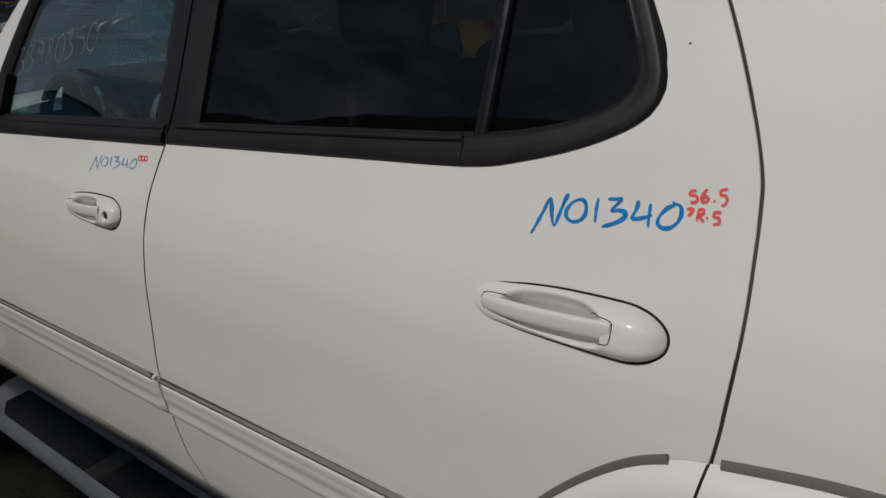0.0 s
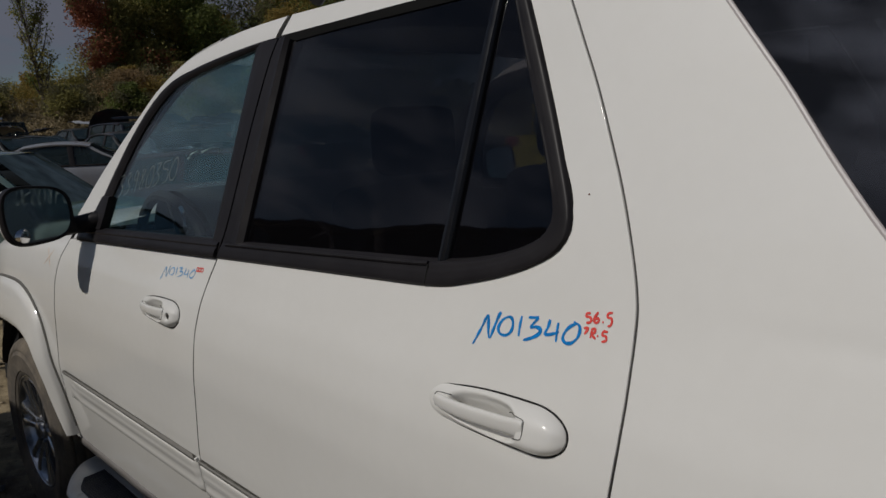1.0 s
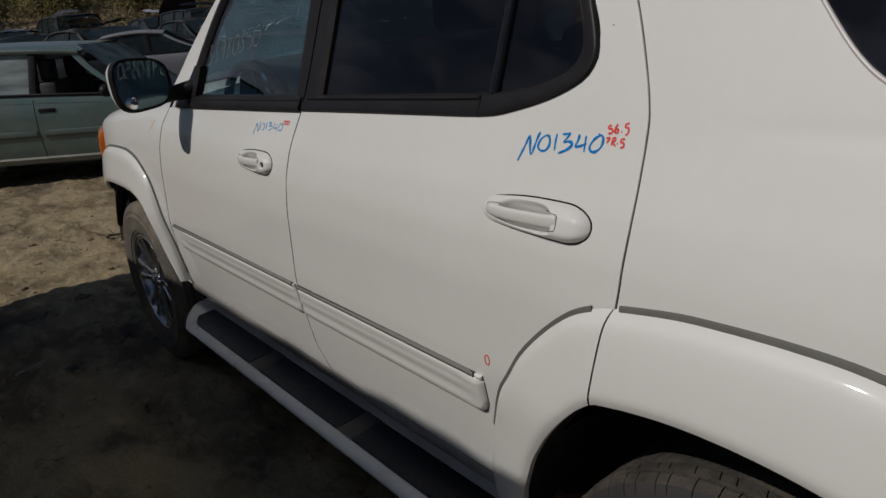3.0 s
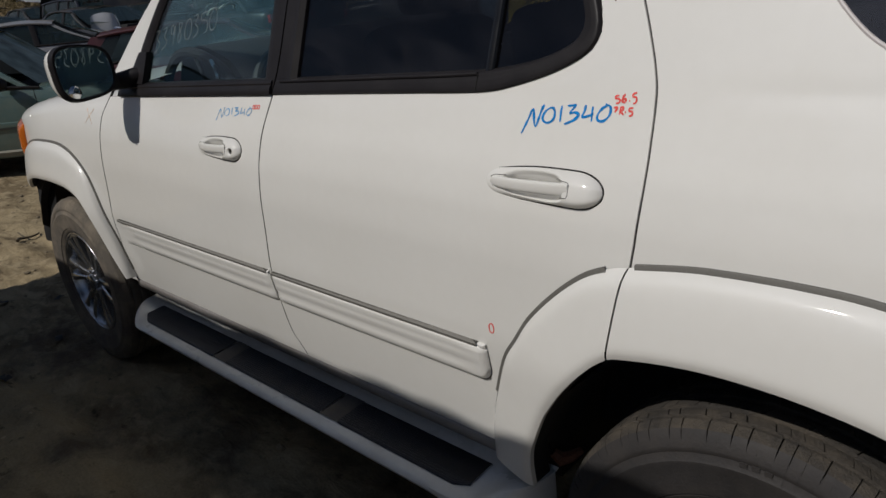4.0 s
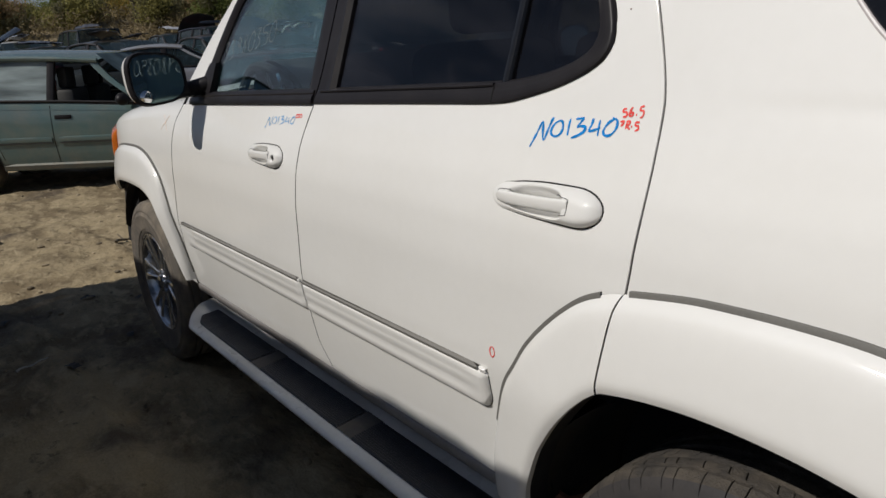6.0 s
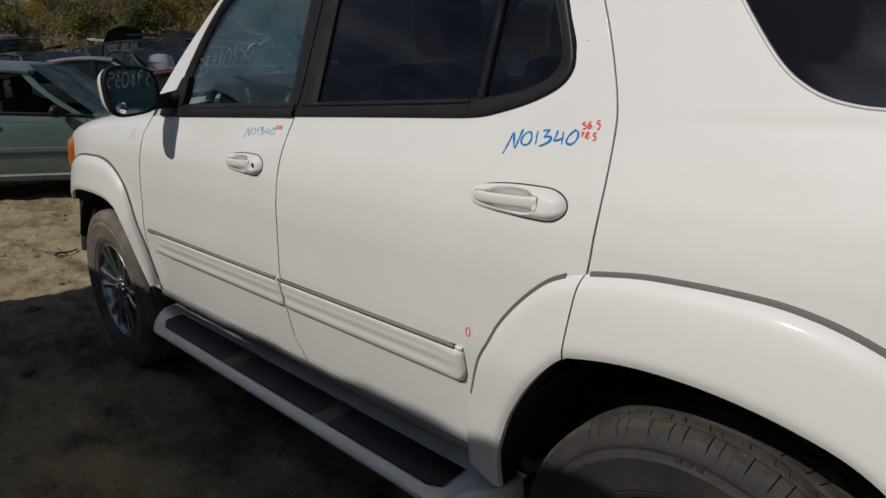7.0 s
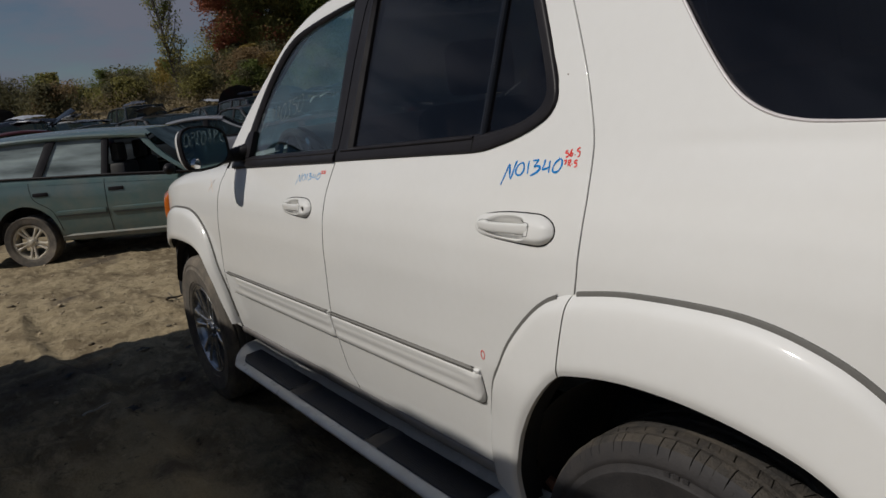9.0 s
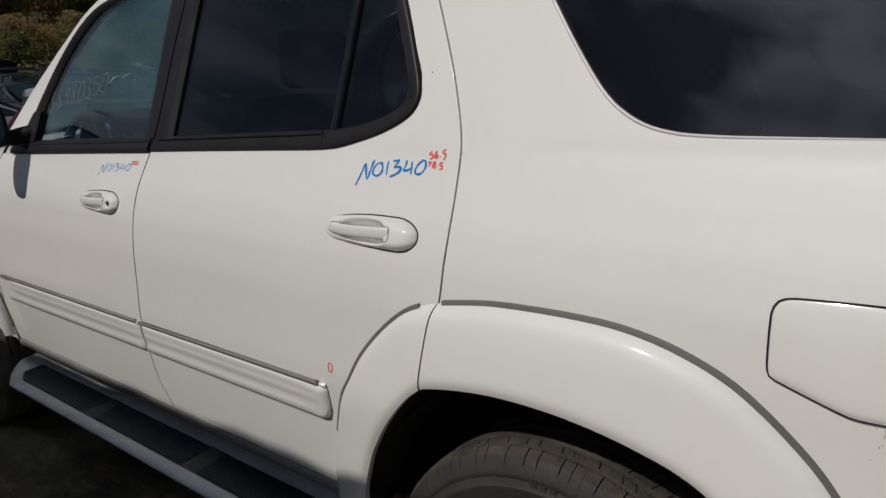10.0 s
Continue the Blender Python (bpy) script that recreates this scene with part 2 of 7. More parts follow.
def part(name, bm, material, parent, label="", smooth=38):
    """Links a bmesh as one mesh object under a thing or a part."""
    bmesh.ops.recalc_face_normals(bm, faces=bm.faces[:])
    me = bpy.data.meshes.new(name)
    bm.to_mesh(me)
    bm.free()
    me.materials.append(material)
    if smooth:
        for f in me.polygons:
            f.use_smooth = True
        me.set_sharp_from_angle(angle=radians(smooth))
    return link(name, me, parent, label)


def thing(name, label, category, where=(0, 0, 0), group=""):
    ob = new(name)
    ob.empty_display_size = 0.2
    ob.location = where
    return tagged(ob, label, category, group)


def box(bm, lo, hi, bevel=0.0, seg=2):
    lo, hi = Vector(lo), Vector(hi)
    r = bmesh.ops.create_cube(bm, size=1)
    for v in r["verts"]:
        v.co = Vector((lo[i] + (v.co[i] + 0.5) * (hi[i] - lo[i]) for i in range(3)))
    if bevel:
        es = {e for v in r["verts"] for e in v.link_edges}
        bmesh.ops.bevel(bm, geom=list(es), offset=bevel, segments=seg, affect="EDGES", profile=0.5)
    return bm


def grid_bm(points, close_u=False, close_v=False, bm=None):
    """A sheet from rows of points."""
    bm = bm or bmesh.new()
    rows = [[bm.verts.new(p) for p in row] for row in points]
    nu, nv = len(rows), len(rows[0])
    for i in range(nu if close_u else nu - 1):
        for j in range(nv if close_v else nv - 1):
            a, b = rows[i], rows[(i + 1) % nu]
            q = (a[j], a[(j + 1) % nv], b[(j + 1) % nv], b[j])
            if len(set(q)) == 4:
                bm.faces.new(q)
    return bm


def cap(bm):
    """Closes every open rim with one face."""
    bmesh.ops.holes_fill(bm, edges=[e for e in bm.edges if e.is_boundary], sides=0)
    return bm


def lathe(profile, axis_at, steps, wobble=None):
    """Turns (radius, y) pairs round the y axis through axis_at."""
    rows = []
    for i in range(steps):
        a = 2 * math.pi * i / steps
        row = []
        for k, (r, y) in enumerate(profile):
            rr = r + (wobble(i, k) if wobble else 0)
            row.append((axis_at[0] + rr * math.cos(a), axis_at[1] + y, axis_at[2] + rr * math.sin(a)))
        rows.append(row)
    return grid_bm(rows, close_u=True)


def tube(bm, pts, rad, sides=8, ends=True):
    """A round bar along pts; rad a number or one for each point."""
    pts = [Vector(p) for p in pts]
    rows = []
    for i, p in enumerate(pts):
        d = (pts[min(i + 1, len(pts) - 1)] - pts[max(i - 1, 0)]).normalized()
        side = d.cross(Vector((0.31, 0.17, 0.93))).normalized()
        up = side.cross(d)
        r = rad[i] if isinstance(rad, (list, tuple)) else rad
        rows.append([p + r * (math.cos(2 * math.pi * k / sides) * side + math.sin(2 * math.pi * k / sides) * up) for k in range(sides)])
    vs = [[bm.verts.new(q) for q in row] for row in rows]
    for a, b in zip(vs, vs[1:]):
        for k in range(sides):
            bm.faces.new((a[k], a[(k + 1) % sides], b[(k + 1) % sides], b[k]))
    if ends:
        bm.faces.new(vs[0])
        bm.faces.new(vs[-1])
    return bm


def smooth01(a, b, x):
    t = min(max((x - a) / (b - a), 0.0), 1.0)
    return t * t * (3 - 2 * t)


def curve(pairs):
    """A smooth function through (a, b) pairs in growing a."""
    xs, ys = np.array([p[0] for p in pairs], float), np.array([p[1] for p in pairs], float)
    d = np.diff(ys) / np.diff(xs)
    m = np.zeros(len(xs))
    m[0], m[-1] = d[0], d[-1]
    for i in range(1, len(xs) - 1):
        m[i] = 0 if d[i - 1] * d[i] <= 0 else 2 * d[i - 1] * d[i] / (d[i - 1] + d[i])

    def f(x):
        if x <= xs[0]:
            return float(ys[0] + (x - xs[0]) * m[0])
        if x >= xs[-1]:
            return float(ys[-1] + (x - xs[-1]) * m[-1])
        i = int(np.searchsorted(xs, x) - 1)
        h = xs[i + 1] - xs[i]
        t = (x - xs[i]) / h
        return float((1 + 2 * t) * (1 - t) ** 2 * ys[i] + t * (1 - t) ** 2 * h * m[i] + t * t * (3 - 2 * t) * ys[i + 1] + t * t * (t - 1) * h * m[i + 1])
    return f


def along(pts, n):
    """n points evenly along a polyline, its corners rounded by a spline."""
    p = [Vector(q) for q in pts]
    fine = []
    for i in range(len(p) - 1):
        a, b, c, d = p[max(i - 1, 0)], p[i], p[i + 1], p[min(i + 2, len(p) - 1)]
        for k in range(8):
            t = k / 8
            fine.append(0.5 * (2 * b + (c - a) * t + (2 * a - 5 * b + 4 * c - d) * t * t + (3 * b - a - 3 * c + d) * t ** 3))
    fine.append(p[-1])
    length = [0.0]
    for a, b in zip(fine, fine[1:]):
        length.append(length[-1] + (b - a).length)
    out = []
    for i in range(n):
        s = length[-1] * i / (n - 1)
        k = min(max(int(np.searchsorted(length, s)) - 1, 0), len(fine) - 2)
        h = length[k + 1] - length[k]
        out.append(fine[k].lerp(fine[k + 1], (s - length[k]) / h if h else 0))
    return out


# ---- the white vehicle's side: y of the skin at x (to the rear) and z ----
YC = 0.97
SECTION = curve([(0.30, 0.10), (0.40, 0.062), (0.50, 0.038), (0.65, 0.014), (0.80, -0.004), (0.95, -0.004), (1.05, 0.004), (1.13, 0.023), (1.20, 0.050), (1.27, 0.078),
                 (1.40, 0.125), (1.60, 0.195), (1.78, 0.262), (1.86, 0.30), (1.90, 0.34)])


def skin_y(x, z):
    y = SECTION(z)
    if x < -2.95:
        y += 0.30 * (-2.95 - x) ** 2
    if x > 0.75:
        y += 0.35 * (x - 0.75) ** 2
    return y


GAP = 0.0033
x_front_cut = curve([(0.45, -2.455), (0.57, -2.452), (0.69, -2.428), (0.83, -2.390), (0.97, -2.364), (1.07, -2.352), (1.14, -2.340), (1.21, -2.292), (1.27, -2.25)])
x_mid_cut = curve([(0.45, -1.285), (0.50, -1.305), (0.56, -1.334), (0.66, -1.339), (0.76, -1.332), (0.92, -1.317), (1.09, -1.306), (1.17, -1.297), (1.25, -1.276),
                   (1.32, -1.262), (1.50, -1.250), (1.70, -1.226), (1.75, -1.208), (1.81, -1.172)])
x_rear_cut = curve([(0.80, -0.228), (0.84, -0.222), (0.92, -0.208), (1.00, -0.198), (1.05, -0.192), (1.15, -0.187), (1.22, -0.190), (1.28, -0.195), (1.31, -0.202), (1.36, -0.219),
                    (1.43, -0.247), (1.50, -0.280), (1.57, -0.315), (1.63, -0.349), (1.71, -0.395), (1.82, -0.462)])
z_belt = curve([(-2.5, 1.206), (-1.976, 1.225), (-1.276, 1.248), (-0.823, 1.264), (-0.562, 1.275), (-0.482, 1.290), (-0.406, 1.314), (-0.345, 1.345)])
x_quarter_trim = curve([(1.345, -0.337), (1.364, -0.320), (1.397, -0.318), (1.475, -0.349), (1.581, -0.399), (1.726, -0.475), (1.76, -0.495)])
Z_PANE = 1.3092
x_rear_glass = curve([(Z_PANE, 0.290), (1.3104, 0.240), (1.3135, 0.205), (1.320, 0.171), (1.334, 0.134), (1.361, 0.092), (1.395, 0.058), (1.4365, 0.023), (1.526, -0.042), (1.675, -0.160), (1.735, -0.208)])
z_rear_arch = curve([(-0.225, 0.840), (-0.17, 0.855), (-0.07, 0.868), (0.0, 0.871), (0.10, 0.866), (0.20, 0.851), (0.30, 0.822), (0.37, 0.77), (0.43, 0.68), (0.47, 0.57), (0.49, 0.46)])
x_rear_arch = curve([(0.40, -0.447), (0.514, -0.434), (0.57, -0.414), (0.642, -0.381), (0.718, -0.334), (0.791, -0.275), (0.843, -0.220), (0.86, -0.205)])
z_front_arch = curve([(-3.46, 0.70), (-3.30, 0.80), (-3.11, 0.845), (-2.88, 0.858), (-2.72, 0.850), (-2.60, 0.808), (-2.53, 0.715), (-2.497, 0.615), (-2.470, 0.50), (-2.44, 0.42)])


def steps(n, dense):
    """Even steps from 0 to 1, three times closer within the stretch dense."""
    out = []
    for k in range(n):
        m = 3 if dense and dense[0] < (k + 0.5) / n < dense[1] else 1
        out += [(k + q / m) / n for q in range(m)]
    return out + [1.0]


def region(zlo, zhi, xl, xr, nu, nv, dense=(None, None)):
    """Rows of (x, z) between two side lines x(z) and two edge lines z(x)."""
    rows = []
    for fj in steps(nv, dense[1]):
        row = []
        for fi in steps(nu, dense[0]):
            z = 0.9
            x = 0.0
            for _ in range(12):
                x = xl(z) + (xr(z) - xl(z)) * fi
                z = zlo(x) + (zhi(x) - zlo(x)) * fj
            row.append((x, z))
        rows.append(row)
    return rows


def sheet(name, grids, material, parent, label="", surf=skin_y, thick=0.02, hole=None, roll=0.0025):
    """A pressed panel on the body's surface: one or more grids of (x, z), its rims rolled and turned in by its thickness."""
    verts, faces, index = [], [], {}

    def vid(x, z):
        key = (round(x, 4), round(z, 4))
        if key not in index:
            index[key] = len(verts)
            verts.append((x, surf(x, z), z))
        return index[key]
    for g in grids:
        ids = [[vid(*p) for p in row] for row in g]
        for a, b in zip(ids, ids[1:]):
            for i in range(len(a) - 1):
                q = (a[i], a[i + 1], b[i + 1], b[i])
                if len(set(q)) < 4:
                    continue
                if hole and hole(sum(verts[k][0] for k in q) / 4, sum(verts[k][2] for k in q) / 4):
                    continue
                v0, v1, v2 = (Vector(verts[q[k]]) for k in (0, 1, 3))
                faces.append(q if (v1 - v0).cross(v2 - v0).y < 0 else q[::-1])
    count = {}
    for f in faces:
        for k in range(4):
            e = (f[k], f[(k + 1) % 4])
            count[tuple(sorted(e))] = count.get(tuple(sorted(e)), 0) + 1
    normals = []
    for x, y, z in verts:
        d = 0.002
        n = Vector(((surf(x + d, z) - surf(x - d, z)) / (2 * d), -1, (surf(x, z + d) - surf(x, z - d)) / (2 * d))).normalized()
        normals.append(n)
    skin_faces = len(faces)
    low, deep = {}, {}
    for f in faces[:skin_faces]:
        c = sum((Vector(verts[k]) for k in f), Vector()) / 4
        for k in range(4):
            a, b = f[k], f[(k + 1) % 4]
            if count[tuple(sorted((a, b)))] == 1:
                for v in (a, b):
                    if v not in low:
                        out = (Vector(verts[v]) - c) * Vector((1, 0, 1))
                        out = out.normalized() * roll * 0.6
                        low[v] = len(verts)
                        verts.append((verts[v][0] + out.x, verts[v][1] + roll, verts[v][2] + out.z))
                        deep[v] = len(verts)
                        verts.append((verts[v][0] + out.x, verts[v][1] + thick, verts[v][2] + out.z))
                faces.append((b, a, low[a], low[b]))
                faces.append((low[b], low[a], deep[a], deep[b]))
    me = bpy.data.meshes.new(name)
    me.from_pydata(verts, [], faces)
    me.materials.append(material)
    for p in me.polygons:
        p.use_smooth = True
    custom = []
    for p in me.polygons:
        for v in p.vertices:
            custom.append(normals[v] if v < len(normals) else (0, 0, 0))
    me.normals_split_custom_set([tuple(c) for c in custom])
    return link(name, me, parent, label)


def ribbon(a, b, nv, surf=skin_y, off=lambda v: 0.0):
    """Points between two lines of (x, z), row by row across, laid on the surface and raised by off."""
    rows = []
    for p, q in zip(a, b):
        row = []
        for j in range(nv + 1):
            v = j / nv
            x, z = p.x + (q.x - p.x) * v, p.y + (q.y - p.y) * v
            row.append((x, surf(x, z) - off(v), z))
        rows.append(row)
    return rows


def thicken(bm, depth):
    """Gives a sheet thickness towards the car's inside."""
    faces = bm.faces[:]
    r = bmesh.ops.extrude_face_region(bm, geom=faces)
    vs = [g for g in r["geom"] if isinstance(g, bmesh.types.BMVert)]
    bmesh.ops.translate(bm, verts=vs, vec=(0, depth, 0))
    return bm


def strokes(name, signs, width, material, parent, label, surf=skin_y, lift=0.0009, wear=0.3):
    """Handwriting: each sign a list of pen strokes in a unit cell, with its lower left corner, width and height in (x, z)."""
    bm = bmesh.new()
    for i, (g, gx, gz, gw, gh) in enumerate(signs):
        for pen in GLYPHS[g]:
            pts = along([(p[0] * gw, p[1] * gh, 0) for p in pen], max(14, 5 * len(pen))) if len(pen) > 2 else [Vector((pen[0][0] * gw, pen[0][1] * gh, 0)).lerp(Vector((pen[1][0] * gw, pen[1][1] * gh, 0)), k / 6) for k in range(7)]
            line = [Vector((gx + p.x, gz + p.y)) for p in pts]
            rows = []
            for k, p in enumerate(line):
                t = (line[min(k + 1, len(line) - 1)] - line[max(k - 1, 0)]).normalized()
                blunt = min(1.0, 0.6 + 0.2 * min(k, len(line) - 1 - k))
                w = width * (0.9 + wear * noise.noise(Vector((p.x * 70, p.y * 70, i)))) * 0.5 * blunt
                s = Vector((-t.y, t.x)) * w
                rows.append([(q.x, surf(q.x, q.y) - lift, q.y) for q in (p - s, p + s)])
            grid_bm(rows, bm=bm)
    return part(name, thicken(bm, 0.0006), material, parent, label, smooth=0)


def in_line(text, x0, z0, x1, z1, height, gap=0.25):
    """Signs of equal size along the line from (x0, z0) to (x1, z1)."""
    n = len(text)
    return [(g, x0 + (x1 - x0) * i / n, z0 + (z1 - z0) * i / n, (x1 - x0) / n * (1 - gap), height) for i, g in enumerate(text)]


GLYPHS = {
    "N": [[(0.0, 0.0), (0.14, 0.27), (0.27, 0.54), (0.38, 0.81), (0.45, 0.84), (0.51, 0.68), (0.59, 0.43), (0.69, 0.26), (0.75, 0.33), (0.83, 0.62), (0.93, 0.92), (1.0, 1.0)]],
    "0": [[(0.62, 1.0), (0.23, 0.81), (0.0, 0.48), (0.01, 0.19), (0.31, 0.0), (0.73, 0.05), (1.0, 0.33), (1.0, 0.7), (0.82, 0.95), (0.5, 0.99)]],
    "1": [[(0.24, 1.0), (0.0, 0.58), (1.0, 0.0)]],
    "3": [[(0.06, 0.94), (0.42, 0.97), (0.71, 1.0), (0.54, 0.81), (0.31, 0.56), (0.68, 0.62), (1.0, 0.56), (0.97, 0.39), (0.59, 0.18), (0.0, 0.0)]],
    "4": [[(0.17, 1.0), (0.14, 0.65), (0.0, 0.26), (0.45, 0.31), (1.0, 0.49)], [(0.83, 0.93), (0.85, 0.5), (0.92, 0.0)]],
    "0 closed": [[(0.71, 0.92), (0.33, 0.75), (0.06, 0.45), (0.0, 0.16), (0.23, 0.0), (0.59, 0.04), (0.89, 0.27), (1.0, 0.57), (0.91, 0.85), (0.65, 0.95)], [(0.51, 1.0), (0.69, 0.89)]],
    "5": [[(0.66, 1.0), (0.04, 0.95), (0.0, 0.61), (0.63, 0.61), (1.0, 0.31), (0.73, 0.05), (0.18, 0.0)]],
    "6": [[(0.54, 1.0), (0.0, 0.53), (0.0, 0.09), (0.67, 0.0), (1.0, 0.28), (0.49, 0.43), (0.04, 0.22)]],
    "5 tall": [[(0.85, 1.0), (0.03, 0.89), (0.0, 0.62), (0.73, 0.59), (1.0, 0.34), (0.81, 0.06), (0.29, 0.0)]],
    "7": [[(0.0, 0.96), (1.0, 1.0), (0.41, 0.0)]],
    "R": [[(0.12, 0.01), (0.17, 1.0)], [(0.0, 0.89), (0.65, 1.0), (0.69, 0.62), (0.18, 0.48), (1.0, 0.0)]],
    "5 low": [[(1.0, 1.0), (0.03, 0.98), (0.0, 0.62), (0.73, 0.58), (0.97, 0.2), (0.07, 0.0)]],
    ".": [[(0.0, 0.4), (1.0, 0.6)]],
    "8": [[(0.8, 0.9), (0.3, 0.95), (0.35, 0.6), (0.7, 0.35), (0.4, 0.0), (0.2, 0.25), (0.8, 0.9)]],
    "9": [[(0.8, 0.8), (0.4, 1.0), (0.2, 0.65), (0.6, 0.55), (0.85, 0.95), (0.7, 0.0)]],
    "3 tall": [[(0.1, 0.95), (0.75, 1.0), (0.35, 0.6), (0.8, 0.4), (0.7, 0.12), (0.05, -0.08)]],
    "o": [[(0.5 + 0.4 * math.sin(a), 0.5 + 0.42 * math.cos(a)) for a in (0.0, 0.7, 1.4, 2.1, 2.8, 3.5, 4.2, 4.9, 5.6, 6.35)]],
    "X": [[(0.0, 0.0), (0.9, 1.0)], [(0.15, 1.0), (0.8, 0.0)]],
}
# each sign with its lower left corner, width and height
CODE = [("N", -0.4499, 1.2045, 0.0413, 0.0501), ("0", -0.4077, 1.2256, 0.0240, 0.0256), ("1", -0.3707, 1.2285, 0.0014, 0.0266), ("3", -0.3599, 1.2249, 0.0251, 0.0323), ("4", -0.3257, 1.2318, 0.0219, 0.0260), ("0 closed", -0.2959, 1.2333, 0.0241, 0.0278)]
UPPER = [("5", -0.2663, 1.2628, 0.0086, 0.0120), ("6", -0.2533, 1.2647, 0.0066, 0.0130), (".", -0.2411, 1.2664, 0.0018, 0.0010), ("5 tall", -0.2349, 1.2633, 0.0073, 0.0168)]
LOWER = [("7", -0.2670, 1.2485, 0.0067, 0.0074), ("R", -0.2555, 1.2451, 0.0089, 0.0121), (".", -0.2451, 1.2489, 0.0018, 0.0010), ("5 low", -0.2373, 1.2436, 0.0066, 0.0126)]


# ---- wheels ----
def wheel_parts(parent, centre, rt, rr, width, rim_mat, twin=True, spokes=6, tread=True, brake=None, rubber=None):
    """tyre and rim under parent; outer face at y = centre.y, the wheel lying inwards. Returns the two parts."""
    cx, cy, cz = centre
    steps = 420 if tread else 72
    rubber = rubber or M_TYRE
    side = [(rr - 0.012, 0.045), (rr + 0.004, 0.022), (rr + 0.012, 0.009), (rr + 0.022, 0.004), (rr + 0.026, 0.0045), (rr + 0.028, 0.001), (rr + 0.055, -0.004), (rr + 0.085, -0.005),
            (rr + 0.091, -0.0072), (rr + 0.096, -0.0072), (rr + 0.100, -0.0045), (rt - 0.049, -0.0015), (rt - 0.044, -0.0035), (rt - 0.038, -0.0032), (rt - 0.028, 0.001), (rt - 0.018, 0.005), (rt - 0.010, 0.011)]
    ribs = [(0.020, 0.036, 0.0), (0.043, 0.066, 0.45), (0.078, 0.104, -0.28), (0.117, 0.144, 0.22), (0.156, 0.182, -0.40), (0.195, 0.222, 0.10)]
    crown = []
    for k, (ya, yb, shift) in enumerate(ribs):
        drop = 0.0045 if k == 0 else 0.0 if k < 5 else 0.003
        crown += [(rt - drop, ya, shift, 1), (rt + 0.0015 - drop * 0.5, (ya + yb) / 2, shift, 1), (rt - drop * 0.3, yb, shift, 1), (rt - 0.0085, yb + 0.0025, shift, 0), (rt - 0.0085, yb + (0.0045 if k == 0 else 0.0095), shift, 0)]
    crown += [(rt - 0.012, width - 0.030, 0, 0), (rt - 0.05, width, 0, 0), (rr, width - 0.02, 0, 0)]
    prof = side + [(r, y) for r, y, _, _ in crown]
    if tread:
        # narrow slots in the shoulder; ribs of worn, staggered blocks with slanting cuts across the tread
        pitches, cut = 104, 0.15 if rubber is M_TYRE_DUSTY else 1.0
        ang = [((k + 0.14 * math.sin(2.4 * k) + f) / pitches, g, k) for k in range(pitches) for f, g in ((0.0, 0), (0.30, 0), (0.60, 0), (0.855, 0), (0.88, 1), (0.94, 1), (0.965, 0))]
        flank, top = [], []
        for f, g, k in ang:
            a = 2 * math.pi * f
            worn = noise.noise(Vector((k * 1.7, 3.0, 1.0)))
            row = []
            for q, (r, y) in enumerate(side):
                deep = (0.0045, 0.0075)[q - 15] * cut if g and q > 14 else 0.0
                row.append((cx + (r - deep) * math.cos(a), cy + y, cz + (r - deep) * math.sin(a)))
            flank.append(row)
            line = [row[-1]]
            for q, (r, y, shift, block) in enumerate(crown):
                b = a + 2 * math.pi / pitches * shift + (0.9 * (y - 0.03) * (1 if (q // 5) % 2 else -1) if y > 0.04 else 0.0)
                deep = (0.0065 if y < 0.04 else 0.0055) * cut * block * g + 0.0012 * block * noise.noise(Vector((f * 260, y * 150, k * 0.3))) + 0.0008 * worn * block
                line.append((cx + (r - deep) * math.cos(b), cy + y, cz + (r - deep) * math.sin(b)))
            top.append(line)
        tyre = part("tyre", grid_bm(flank, close_u=True), rubber, parent, "dusty black rubber tyre", smooth=28)
        part("tyre_tread", grid_bm(top, close_u=True), rubber if rubber is M_TYRE_DUSTY else M_TYRE_TREAD, parent, "worn, dusty tyre tread", smooth=24)
    else:
        tyre = part("tyre", lathe(prof, centre, steps), rubber, parent, "dusty black rubber tyre", smooth=30)
    bm = lathe([(rr - 0.02, width - 0.03), (rr - 0.03, 0.05), (rr - 0.018, 0.024), (rr - 0.013, 0.013), (rr - 0.009, 0.0125), (rr - 0.006, 0.017), (rr - 0.002, 0.017), (rr + 0.001, 0.010), (rr + 0.005, 0.010), (rr + 0.008, 0.018), (rr - 0.004, 0.03)], centre, 72)
    for k in range(spokes):
        a0 = 2 * math.pi * (k + 0.25) / spokes
        for s in ((-1, 1) if twin else (0,)):
            rows = []
            for r, w, y, off in ((0.045, 0.032, 0.034, 0.20), (rr * 0.45, 0.026, 0.026, 0.19), (rr * 0.75, 0.029, 0.017, 0.175), (rr - 0.014, 0.044, 0.014, 0.18)):
                a = a0 + s * off * (1 if twin else 0)
                ww = w * (1 if twin else 1.9)
                rd, tn = Vector((math.cos(a), 0, math.sin(a))), Vector((-math.sin(a), 0, math.cos(a)))
                c = Vector(centre) + rd * r
                rows.append([c + tn * (-ww / 2) + Vector((0, y + 0.03, 0)), c + tn * (-ww / 2) + Vector((0, y + 0.005, 0)), c + tn * (-ww / 3.2) + Vector((0, y, 0)),
                             c + tn * (ww / 3.2) + Vector((0, y, 0)), c + tn * (ww / 2) + Vector((0, y + 0.005, 0)), c + tn * (ww / 2) + Vector((0, y + 0.03, 0))])
            grid_bm(rows, close_v=True, bm=bm)
    hub = lathe([(0.001, 0.012), (0.028, 0.013), (0.034, 0.018), (0.036, 0.028), (0.062, 0.032), (0.066, 0.06)], centre, 36)
    me = bpy.data.meshes.new("tmp")
    hub.to_mesh(me)
    hub.free()
